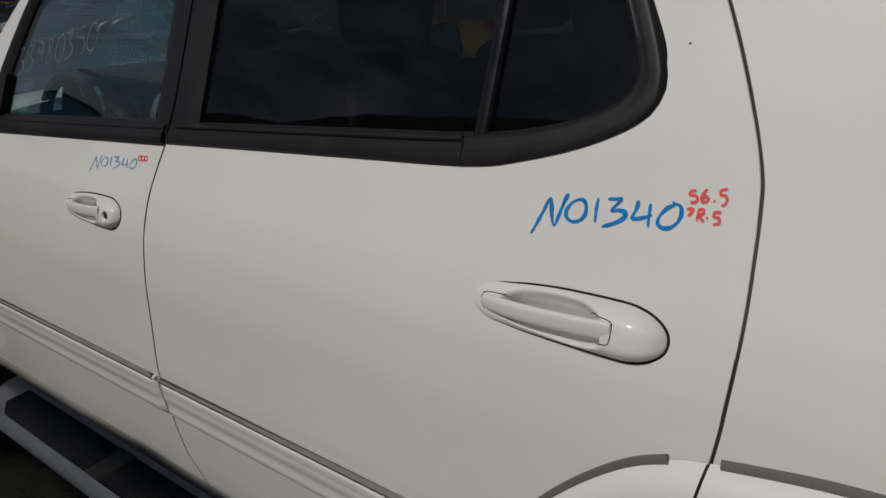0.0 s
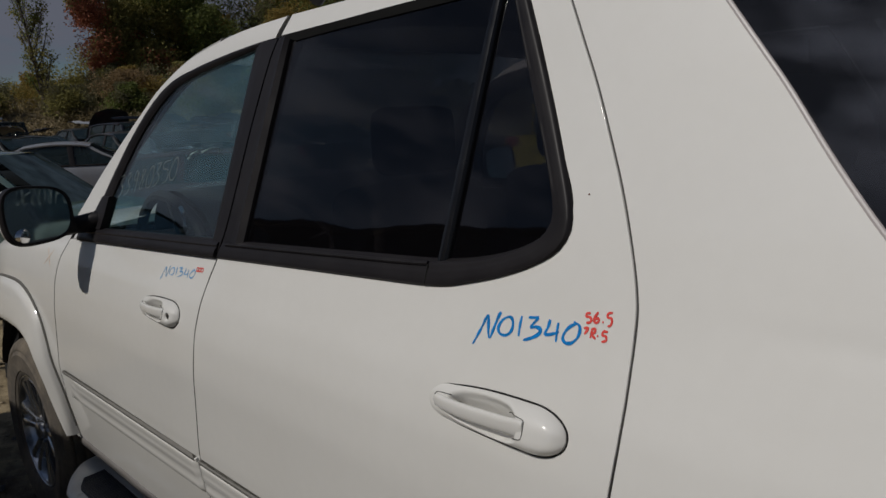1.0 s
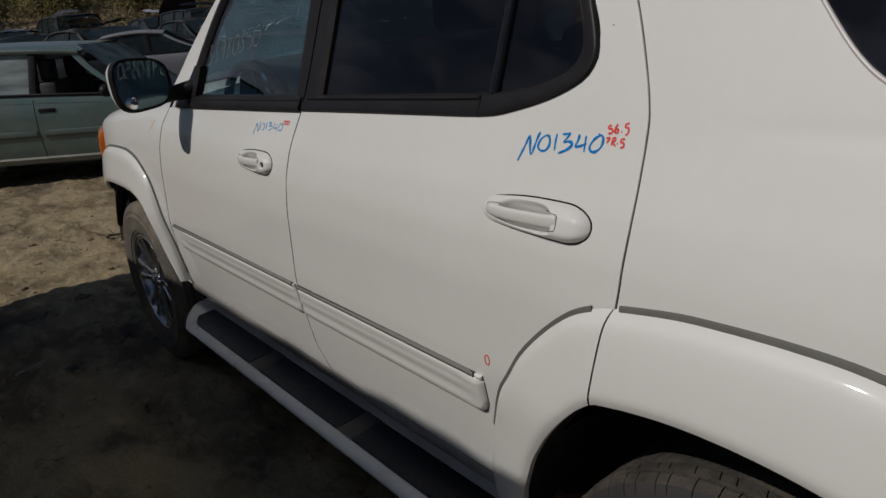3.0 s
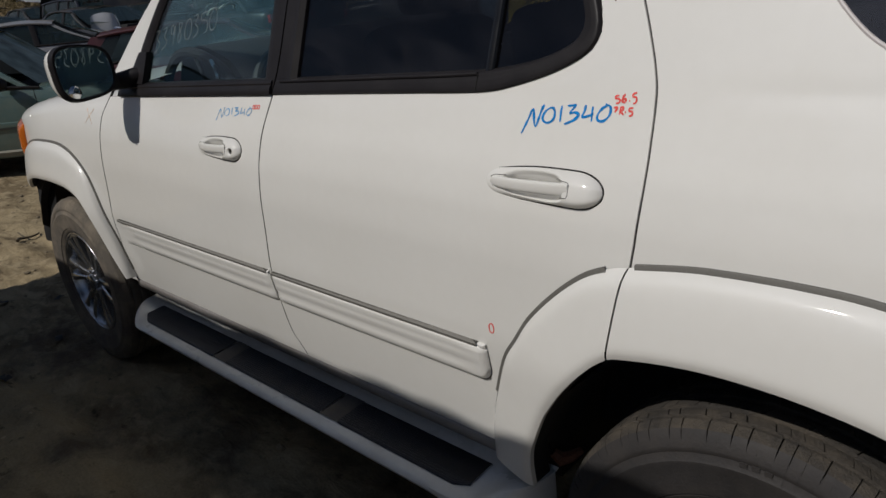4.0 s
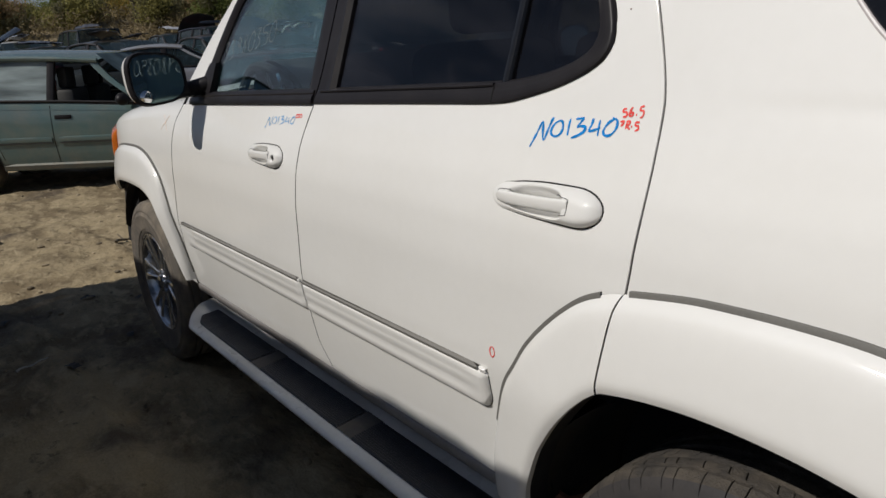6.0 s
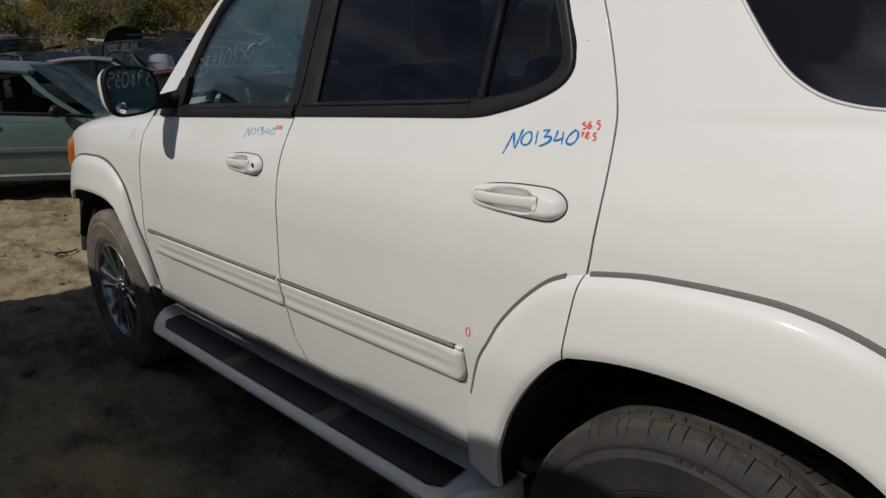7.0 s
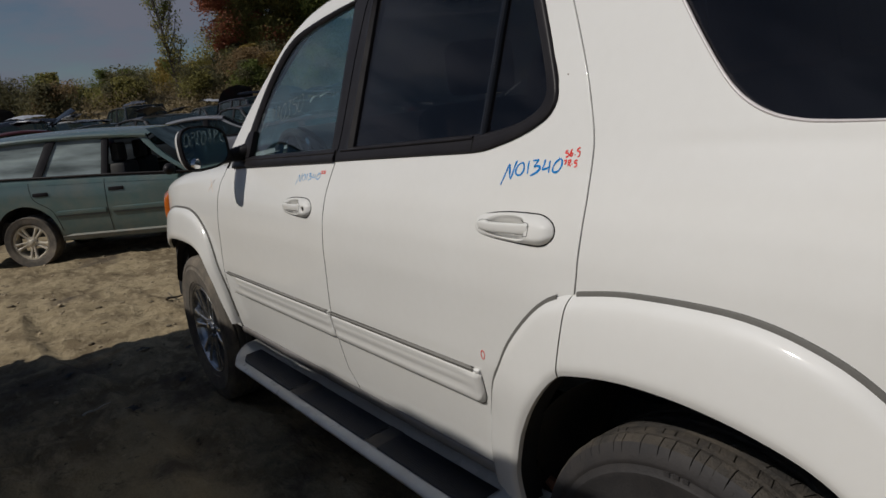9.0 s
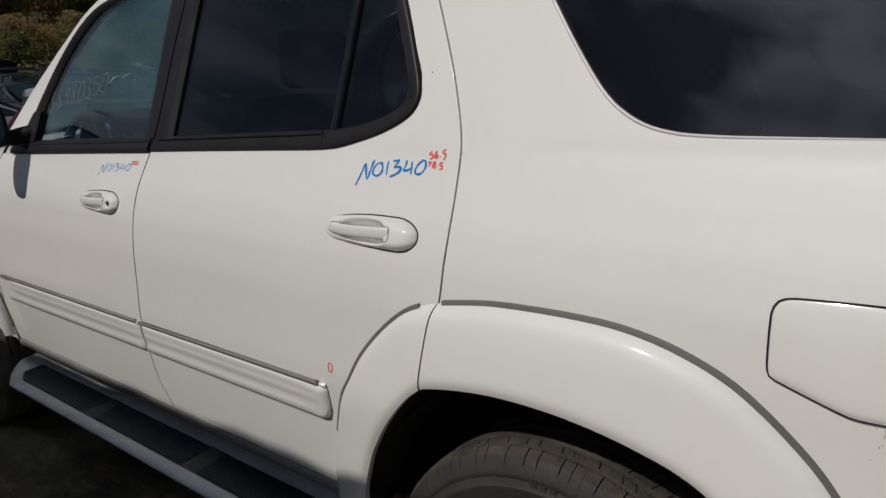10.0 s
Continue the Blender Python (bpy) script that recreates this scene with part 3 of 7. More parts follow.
    bm.from_mesh(me)
    bpy.data.meshes.remove(me)
    for k in range(6):
        a = 2 * math.pi * (k + 0.5) / 6
        c = Vector(centre) + Vector((0.05 * math.cos(a), 0.03, 0.05 * math.sin(a)))
        tube(bm, [c, c + Vector((0, -0.012, 0))], 0.008, 6)
    rim = part("rim", bm, rim_mat, parent, "dusty silver alloy rim with split spokes")
    if brake:
        bm = bmesh.new()
        for start, sizes in ((0.30, (5, 3, 4, 3, 5)), (2.40, (3, 3, 3)), (3.70, (5, 3, 4, 3, 5)), (5.40, (3, 3, 3))):
            a = start
            for w in sizes:
                lo, hi = a, a + 0.012 * w
                grid_bm([[(cx + r * math.cos(q), cy + y, cz + r * math.sin(q)) for r, y in ((rr + 0.104, 0.0), (rr + 0.1045, -0.0052), (rr + 0.1125, -0.0048), (rr + 0.113, 0.0))] for q in (lo, (lo + hi) / 2, hi)], bm=bm)
                a = hi + 0.022
        tagged(part("raised_sidewall_marks", bm, rubber, tyre), "raised rubber marks on the tyre wall", kind="stuff")
        part("brake_disc", cap(lathe([(0.04, 0.10), (0.118, 0.10), (0.12, 0.115), (0.12, 0.16), (0.04, 0.16)], centre, 40)), M_RUST, parent, "rusty brake drum behind the rim")
        # dark disc added to paint the shade behind the spokes
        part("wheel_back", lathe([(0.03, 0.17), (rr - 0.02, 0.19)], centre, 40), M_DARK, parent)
    return tyre, rim


# ---- white sport utility vehicle ----
suv = thing("white_suv", "white sport utility vehicle with marker writing, front bumper missing", "suv")
REAR_HUB, FRONT_HUB = (0.032, -0.014, 0.366), (-2.945, 0.004, 0.358)
const = lambda v: (lambda _: v)
BACK = 1.28


HALF = curve([(0.18 - 0.18 * math.cos(math.pi / 2 * k / 6), 0.0235 * math.sin(math.pi / 2 * k / 6) + 0.0005) for k in range(6)] + [(0.18, 0.0242), (0.32, 0.0278), (0.5, 0.0302), (0.70, 0.0308)]
             + [(0.78 + 0.22 * math.sin(math.pi / 2 * k / 8), 0.0305 * math.cos(math.pi / 2 * k / 8) + 0.0003) for k in range(9)])


def pocket(u, v):
    """How far a place on the bezel lies inside its finger pocket: 1 in the bowl, 0 outside."""
    rim = abs((u - 0.44) / 0.285) ** 4 + (abs(v / 0.96) ** 2.6 if v > 0 else abs(v / 0.755) ** 4)
    return 1 - (smooth01(0.15, 1.12, rim) if v > 0 else smooth01(0.50, 1.10, rim))


def handle_spot(x0, x1, zc):
    """True inside the recess of a handle that runs from x0 to x1."""
    def f(x, z):
        u = (x - x0) / (x1 - x0)
        return 0.10 < u < 0.78 and abs(z - zc - 0.002 * math.sin(3.1 * u)) < HALF(u) - 0.0024
    return f


# front door: lower skin, window frame, glass, trim
def door_handle(door, x0, x1, zc, lock):
    """Boat-shaped bezel with a scooped finger pocket, a bowed grip across it, and a key lock at its blunt end if asked."""
    L = x1 - x0
    half = HALF
    dome = lambda u, v: 0.0012 + 0.0192 * (1 - abs(v) ** 3.6) * (1 - abs(2 * u - 1) ** 9) * (0.26 + 0.74 * smooth01(0.05, 0.70, u))
    rows = []
    for i in range(121):
        u = 0.5 - 0.5 * math.cos(math.pi * i / 120)
        row = []
        for j in range(65):
            v = math.sin(math.pi / 2 * (-1 + 2 * j / 64))
            x, z = x0 + u * L, zc + 0.002 * math.sin(3.1 * u) + v * half(u)
            h = dome(u, v)
            floor_y = -0.018 + 0.0175 * smooth01(-0.5, 0.75, v) + 0.012 * (2 * (u - 0.44)) ** 2
            h += (floor_y - h) * pocket(u, v)
            if lock:
                h -= 0.0065 * (1 - smooth01(0.0055, 0.0105, math.hypot(x - x0 - 0.865 * L, z - zc - 0.001)))
            row.append((x, skin_y(x, z) - h, z))
        rows.append(row)
    bm = grid_bm(rows)
    rim = [e for e in bm.edges if e.is_boundary]
    r = bmesh.ops.extrude_edge_only(bm, edges=rim)
    bmesh.ops.translate(bm, verts=[g for g in r["geom"] if isinstance(g, bmesh.types.BMVert)], vec=(0, 0.008, 0))
    part("handle_bezel", bm, M_PAINT, door, "white painted door handle surround with scooped recess", smooth=50)
    # dark gasket line round the bezel, heavier above and behind
    ring, thick = [], []
    for i in range(96):
        a = 2 * math.pi * i / 96
        u = 0.5 - 0.5 * math.cos(a)
        s = 1 if math.sin(a) >= 0 else -1
        x = x0 - 0.0012 + u * (L + 0.0026)
        z = zc + 0.002 * math.sin(3.1 * u) + s * (half(u) + 0.0010)
        ring.append((x, skin_y(x, z) + 0.0004, z))
        thick.append(0.0003 + 0.0006 * smooth01(0.05, 0.3, u) + 0.0005 * smooth01(0.15, 0.6, u) + 0.0004 * (s > 0) * smooth01(0.05, 0.3, u))
    bm = bmesh.new()
    tube(bm, ring + ring[:1], thick + thick[:1], 6, ends=False)
    part("handle_gasket", bm, M_RUBBER, door)
    # the grip: flush with the bezel at both ends, bowed out over the pocket
    END = 0.768
    wide = curve([(0.055, 0.003), (0.066, 0.0075), (0.10, 0.0100), (0.25, 0.0112), (0.45, 0.0116), (0.66, 0.0118), (0.745, 0.0124), (END, 0.0112)])
    face = curve([(0.055, 0.0085), (0.12, 0.0140), (0.25, 0.0205), (0.42, 0.0240), (0.60, 0.0240), (END, 0.0208)])
    mid = curve([(0.055, 0.0005), (0.2, 0.0014), (0.45, 0.0030), (END, 0.0048)])
    rows, seam = [], []
    for i in range(57):
        u = 0.055 + (END - 0.055) * i / 56
        x = x0 + u * L
        row = []
        for k in range(20):
            a = 2 * math.pi * k / 20
            z = zc + mid(u) + wide(u) * math.copysign(abs(math.sin(a)) ** 0.72, math.sin(a))
            row.append((x, skin_y(x, zc + mid(u)) - face(u) + 0.0055 - 0.0055 * math.copysign(abs(math.cos(a)) ** 0.7, math.cos(a)), z))
        rows.append(row)
    part("handle_grip", cap(grid_bm(rows, close_v=True)), M_PAINT, door, "white door handle grip", smooth=40)

    def seam_line(uv):
        pts = []
        for u, dz in uv:
            x, z = x0 + u * L, zc + mid(min(u, END)) + dz
            v = (z - zc - 0.002 * math.sin(3.1 * u)) / half(u)
            pts.append(Vector((x, skin_y(x, z) - dome(u, min(max(v, -1), 1)) - 0.0002, z)))
        bm = bmesh.new()
        tube(bm, along(pts, 40), 0.0006, 6)
        part("handle_seam", bm, M_RUBBER, door)
    seam_line(((0.665, 0.0165), (0.680, 0.0172), (0.700, 0.0150), (0.735, 0.0138), (0.760, 0.0125), (0.772, 0.0095), (0.774, 0.0), (0.770, -0.0095), (0.758, -0.0128), (0.715, -0.0135)))
    seam_line(((0.20, 0.0128), (0.14, 0.0122), (0.085, 0.0112), (0.060, 0.0085), (0.052, 0.003), (0.056, -0.003), (0.075, -0.0092)))
    if lock:
        cx, cz = x0 + 0.865 * L, zc + 0.001
        bm = lathe([(0.0072, 0.003), (0.0070, -0.0010), (0.0058, -0.0016), (0.0008, -0.0016)], (cx, skin_y(cx, cz) - 0.0150, cz), 24)
        box(bm, (cx - 0.0009, skin_y(cx, cz) - 0.0170, cz - 0.0042), (cx + 0.0009, skin_y(cx, cz) - 0.0160, cz + 0.0042))
        part("lock_barrel", bm, M_LOCK, door, "worn metal key lock")


def moulding(door, xa, xb, round_end):
    """The ribbed side moulding of a door with a grey insert along its top."""
    prof = curve([(0.0, 0.001), (0.05, 0.0062), (0.14, 0.0112), (0.24, 0.0122), (0.36, 0.0104), (0.46, 0.0098), (0.55, 0.0108), (0.64, 0.0112), (0.74, 0.0103), (0.84, 0.0106), (0.95, 0.0098), (1.0, 0.001)])
    rows = []
    n = 70
    for i in range(n + 1):
        u = i / n
        x = xa + (xb - xa) * u
        lo, hi = 0.658, 0.752
        f = 1.0
        if round_end:
            d = xb - x
            if d < 0.036:
                lo += 0.036 - math.sqrt(max(0.036 ** 2 - (0.036 - d) ** 2, 0))
                hi -= 0.006 - math.sqrt(max(0.006 ** 2 - max(0.006 - d, 0) ** 2, 0))
            f = 0.15 + 0.85 * smooth01(0, 0.012, d)
        else:
            f = 0.3 + 0.7 * smooth01(0, 0.008, xb - x)
        f *= (0.3 + 0.7 * smooth01(0, 0.008, x - xa)) if xa > -2 else (0.15 + 0.85 * smooth01(0, 0.16, x - xa))
        flat = smooth01(0.0, 0.10, xb - x) if round_end else 1.0
        row = []
        for j in range(29):
            v = j / 28
            z = lo + (hi - lo) * v
            o = prof(v)
            o = o * flat + (1 - flat) * max(o, 0.013 * min(1, 8 * v, 8 * (1 - v)))
            row.append((x, skin_y(x, z) - 0.001 - o * f, z))
        rows.append(row)
    part("side_moulding", thicken(grid_bm(rows), 0.004), M_PAINT, door, "white ribbed side moulding", smooth=50)
    # dark joint under the moulding and round its free end, painting its shadow seam
    bm = bmesh.new()
    seam = [(xa + (xb - xa) * k / 30, 0.6572) for k in range(29)] if not round_end else [(xa + (xb - 0.036 - xa) * k / 30, 0.6572) for k in range(31)] + [(xb - 0.036 + 0.0370 * math.sin(q), 0.694 - 0.0370 * math.cos(q)) for q in (0.3, 0.6, 0.9, 1.2, 1.5)] + [(xb + 0.0008, 0.72), (xb + 0.0004, 0.742)]
    tube(bm, [(x, skin_y(x, z) - 0.0006, z) for x, z in seam], 0.0009, 6)
    part("moulding_joint", bm, M_RUBBER, door)
    rows = []
    end = xb - (0.024 if round_end else 0.010)
    for i in range(41):
        x = xa + 0.006 + (end - xa - 0.006) * i / 40
        rows.append([(x, skin_y(x, z) - o, z) for z, o in ((0.7485, 0.004), (0.7500, 0.010), (0.7575, 0.0115), (0.7595, 0.009), (0.7600, 0.001))])
    part("moulding_insert", cap(grid_bm(rows)), M_INSERT, door, "grey rubber insert strip")
    rows = []
    for i in range(9):
        x = end + 0.001 + (xb - end - 0.002) * i / 8
        rows.append([(x, skin_y(x, z) - o * (0.4 + 0.6 * math.sin(math.pi * (0.1 + 0.8 * i / 8))), z) for z, o in ((0.7485, 0.004), (0.7500, 0.0095), (0.7560, 0.0102), (0.7578, 0.008), (0.7585, 0.001))])
    part("insert_end_cap", cap(grid_bm(rows)), M_PAINT, door)


FRAME_OUT = [(-2.30, 1.270), (-2.225, 1.345), (-2.145, 1.425), (-2.043, 1.512), (-1.937, 1.597), (-1.833, 1.673), (-1.685, 1.736), (-1.518, 1.769), (-1.388, 1.784), (-1.200, 1.792)]
FRAME_IN = [(-2.115, 1.270), (-2.085, 1.340), (-2.040, 1.420), (-1.960, 1.530), (-1.863, 1.626), (-1.758, 1.683), (-1.624, 1.710), (-1.457, 1.730), (-1.305, 1.742), (-1.231, 1.745)]
GLASS_UP = [(-2.045, 1.270), (-2.035, 1.345), (-1.995, 1.425), (-1.925, 1.525), (-1.835, 1.612), (-1.74, 1.665), (-1.615, 1.692), (-1.455, 1.713), (-1.33, 1.727), (-1.300, 1.729)]
v3 = lambda ps: [Vector((p[0], p[1], 0)) for p in ps]


def front_door():
    spot = handle_spot(-1.630, -1.393, 1.100)
    g = region(const(0.478), z_belt, lambda z: x_front_cut(z) + GAP, lambda z: x_mid_cut(z) - GAP, 130, 110, ((0.66, 0.96), (0.74, 0.88)))
    door = sheet("front_door", [g], M_PAINT, suv, "white front door with marker writing", hole=spot)
    a, b = along(v3(FRAME_OUT), 60), along(v3(FRAME_IN), 60)
    part("window_frame", thicken(grid_bm(ribbon(a, b, 6, off=lambda v: 0.002 * math.sin(math.pi * v))), 0.03), M_PAINT, door, "white window frame and pillar")
    c = along(v3(GLASS_UP), 60)
    part("window_seal", thicken(grid_bm(ribbon(b, c, 5, off=lambda v: 0.003 - 0.010 * v * v)), 0.02), M_TRIM, door, "black rubber window seal")
    # belt trim
    rows = []
    for i in range(50):
        x = -2.20 + (x_mid_cut(1.25) - GAP + 2.20) * i / 49
        zb = z_belt(x)
        rows.append([(x, skin_y(x, zb + dz) - o, zb + dz) for dz, o in ((0.0, 0.002), (0.002, 0.009), (0.010, 0.012), (0.022, 0.011), (0.026, 0.007), (0.030, 0.009), (0.036, 0.007), (0.041, -0.006))])
    part("belt_trim", thicken(grid_bm(rows), 0.012), M_TRIM, door, "black belt-line trim")
    # black pillar cover
    rows = []
    for i in range(24):
        z = 1.262 + (1.742 - 1.262) * i / 23
        xl, xr = -1.325 + 0.02 * (z - 1.26), x_mid_cut(z) - GAP
        rows.append([(xl + (xr - xl) * k / 4, skin_y(xl, z) - 0.003 + (0.006 if k == 0 else 0), z) for k in range(5)])
    part("pillar_cover", thicken(grid_bm(rows), 0.015), M_TRIM, door, "black pillar cover")
    rows = []
    top = curve(GLASS_UP)
    for i in range(40):
        x = -2.04 + (-1.315 + 2.04) * i / 39
        zl, zh = z_belt(x) + 0.036, max(top(min(x, -1.30)) + 0.006, z_belt(x) + 0.05)
        rows.append([(x, skin_y(x, zl + (zh - zl) * k / 14) + 0.010, zl + (zh - zl) * k / 14) for k in range(15)])
    pane = part("window_glass", thicken(grid_bm(rows), 0.004), M_GLASS, door, "lightly tinted window glass with white marker numbers")
    pane.visible_shadow = False
    on_glass = lambda x, z: skin_y(x, z) + 0.010
    strokes("glass_writing", in_line(["3 tall", "3 tall", "9", "8", "0", "3 tall", "5 tall", "0"], -2.00, 1.362, -1.61, 1.424, 0.060, 0.2), 0.0027, M_WHITEINK, door, "white marker number 33980350", surf=on_glass, lift=0.0008, wear=0.9)
    bm = bmesh.new()
    # mirror sail
    rows = [[(x, skin_y(x, z) - o, z) for x, z, o in ((-2.16, 1.262, 0.004), (-2.10, 1.262, 0.012), (-2.035, 1.262, 0.006))],
            [(x, skin_y(x, z) - o, z) for x, z, o in ((-2.13, 1.30, 0.004), (-2.08, 1.30, 0.012), (-2.03, 1.30, 0.006))],
            [(x, skin_y(x, z) - o, z) for x, z, o in ((-2.085, 1.36, 0.004), (-2.06, 1.36, 0.008), (-2.03, 1.36, 0.004))]]
    part("mirror_sail", thicken(grid_bm(rows, bm=bm), 0.02), M_TRIM, door)
    door_handle(door, -1.628, -1.395, 1.0985, True)
    moulding(door, -2.358, x_mid_cut(0.72) - 0.006, False)
    strokes("door_writing", [(g, x - 1.092, 1.1735 + 0.70 * (z - 1.2045), w, 0.72 * h) for g, x, z, w, h in CODE], 0.0030, M_BLUEPALE, door, "faint blue marker code N01340", wear=0.9)
    strokes("small_red_marks", in_line("ooo", -1.362, 1.2095, -1.327, 1.2115, 0.011, -0.1), 0.0026, M_REDINK, door, "three small red rings")
    return door


front_door()



def rear_door():
    spot = handle_spot(-0.518, -0.258, 1.119)
    xr = lambda z: min(x_rear_cut(max(z, 0.8)) - GAP, x_rear_arch(z) - 0.012) if z < 0.87 else x_rear_cut(z) - GAP
    low = region(const(0.478), lambda x: min(z_belt(x), 1.345), lambda z: x_mid_cut(z) + GAP, xr, 130, 110, ((0.68, 0.97), (0.74, 0.88)))
    pillar = region(const(1.345), const(1.792), lambda z: x_quarter_trim(min(z, 1.757)), xr, 12, 40)
    head = region(lambda x: 1.747 + 0.010 * smooth01(-1.2, -0.7, x), const(1.792), lambda z: x_mid_cut(z) + GAP, lambda z: x_quarter_trim(min(z, 1.757)), 60, 6)
    door = sheet("rear_door", [low, pillar, head], M_PAINT, suv, "white rear door with blue and red marker writing", hole=spot)
    bm = bmesh.new()
    bmesh.ops.create_icosphere(bm, subdivisions=2, radius=0.0014, matrix=Matrix.Translation((-0.297, skin_y(-0.297, 1.424), 1.424)))
    part("paint_chip", bm, M_RUST, door, "tiny dark chip in the paint")
    # trim ring round both panes, from the mid pillar along the belt, up and back along the header
    xm = x_mid_cut(1.26) + GAP
    outer = [(xm, z_belt(xm)), (-1.0, z_belt(-1.0)), (-0.75, z_belt(-0.75) - 0.001), (-0.562, 1.2725), (-0.482, 1.286), (-0.400, 1.3095), (-0.340, 1.338), (-0.3175, 1.366), (-0.3175, 1.40),
             (-0.349, 1.475), (-0.399, 1.581), (-0.475, 1.726)]
    inner = [(xm + 0.01, z_belt(xm) + 0.040), (-1.0, z_belt(-1.0) + 0.040), (-0.75, z_belt(-0.75) + 0.040), (-0.562, 1.314), (-0.47, 1.326), (-0.41, 1.342), (-0.372, 1.360), (-0.356, 1.378), (-0.354, 1.405),
             (-0.383, 1.475), (-0.432, 1.575), (-0.500, 1.715)]
    belt_off = curve([(0.0, 0.002), (0.06, 0.006), (0.25, 0.0075), (0.62, 0.0070), (0.70, 0.0058), (0.78, 0.0064), (0.92, 0.004), (1.0, -0.007)])
    part("belt_trim", thicken(grid_bm(ribbon(along(v3(outer), 90), along(v3(inner), 90), 10, off=belt_off)), 0.012), M_TRIM, door, "black belt and quarter window trim")
    lip = [(xm + 0.03 + (-0.575 - xm - 0.03) * k / 30) for k in range(31)]
    bm = bmesh.new()
    tube(bm, [(x, skin_y(x, z_belt(x) + 0.033) - 0.006, z_belt(x) + 0.033) for x in lip], 0.0042, 8)
    part("belt_lip", bm, M_TRIM, door, "black raised lip along the belt trim")
    bm = bmesh.new()
    tube(bm, [(-0.574, skin_y(-0.574, z) - 0.0072, z) for z in (1.275, 1.290, 1.306)], 0.0016, 6)
    part("trim_joint", bm, M_RUBBER, door)
    up = [(x_mid_cut(1.745) + GAP, 1.747), (-1.0, 1.751), (-0.75, 1.756), (-0.52, 1.757), (-0.483, 1.735)]
    dn = [(x_mid_cut(1.745) + 0.06, 1.730), (-1.0, 1.735), (-0.75, 1.739), (-0.53, 1.741), (-0.500, 1.718)]
    part("window_seal", thicken(grid_bm(ribbon(along(v3(up), 50), along(v3(dn), 50), 4, off=lambda v: 0.003 - 0.010 * v)), 0.015), M_RUBBER, door, "black rubber window seal")
    rows = []
    for i in range(24):
        z = 1.262 + (1.744 - 1.262) * i / 23
        xl, xr_ = x_mid_cut(z) + GAP, -1.184 + 0.012 * smooth01(1.25, 1.75, z)
        rows.append([(xl + (xr_ - xl) * k / 5, skin_y(xl, z) - (0.003, 0.003, 0.003, 0.003, 0.006, -0.004)[k], z) for k in range(6)])
    part("pillar_cover", thicken(grid_bm(rows), 0.015), M_TRIM, door, "black pillar cover")
    # upright bar between the panes
    rows = []
    for i in range(24):
        z = 1.300 + (1.745 - 1.300) * i / 23
        xc = -0.553 + 0.012 * (z - 1.3) / 0.45
        rows.append([(xc + dx, skin_y(xc, z) - o, z) for dx, o in ((-0.012, -0.008), (-0.0105, -0.002), (-0.006, 0.0005), (0.0, 0.001), (0.006, 0.0), (0.0095, -0.004), (0.0105, -0.008))])
    part("division_bar", thicken(grid_bm(rows), 0.008), M_GLOSSBLACK, door, "glossy black upright bar between panes")
    for name, xa, xb in (("window_glass", -1.20, -0.560), ("quarter_glass", -0.545, -0.345)):
        rows = []
        for i in range(36):
            x = xa + (xb - xa) * i / 35
            zl = curve([(-1.3, z_belt(-1.3) + 0.034), (-0.75, z_belt(-0.75) + 0.034), (-0.56, 1.309), (-0.47, 1.320), (-0.40, 1.340), (-0.345, 1.370)])(x)
            zh = min(1.748, 1.712 - (x + 0.495) * 2.05) if x > -0.51 else 1.748
            zh = max(zh, zl + 0.005)
            rows.append([(x, skin_y(x, zl + (zh - zl) * k / 14) + 0.010, zl + (zh - zl) * k / 14) for k in range(15)])
        g = part(name, thicken(grid_bm(rows), 0.004), M_PRIVACY, door, "dark privacy glass")
        g.visible_shadow = False
    door_handle(door, -0.515, -0.260, 1.1175, False)
    moulding(door, x_mid_cut(0.72) + 0.008, -0.533, True)
    strokes("door_writing", CODE, 0.0044, M_BLUEINK, door, "bright blue marker code N01340", wear=0.7)
    strokes("red_writing_upper", UPPER, 0.0033, M_REDINK, door, "red marker figures 56.5")
    strokes("red_writing_lower", LOWER, 0.0033, M_REDINK, door, "red marker figures 7R.5")
    strokes("red_ring", in_line("o", -0.522, 0.790, -0.505, 0.792, 0.026, 0.05), 0.0026, M_REDINK, door, "small red ring drawn on paint")
    return door


door_r = rear_door()


def gap_shade_seal(line, depth, radius, zs, look_=M_RUBBER):
    bm = bmesh.new()
    tube(bm, [(line(z), skin_y(line(z), z) + depth, z) for z in zs], radius, 6)
    part("shut_line_seal", bm, look_, suv, "dark rubber seal in the door gap, its shade painted in")


span = lambda a, b, n: [a + (b - a) * i / (n - 1) for i in range(n)]
# front and mid tubes blacken white-walled gaps, painting in their shade
gap_shade_seal(x_front_cut, 0.0041, 0.0042, span(0.47, 1.25, 50))
gap_shade_seal(x_mid_cut, 0.0041, 0.0042, span(0.47, 1.787, 70))
gap_shade_seal(lambda z: x_rear_cut(z) + 0.0002, 0.0056, 0.0031, span(0.84, 1.787, 70), mat("grey_seal", (0.024, 0.022, 0.019), 0.6, vary=0.1, scale=20))


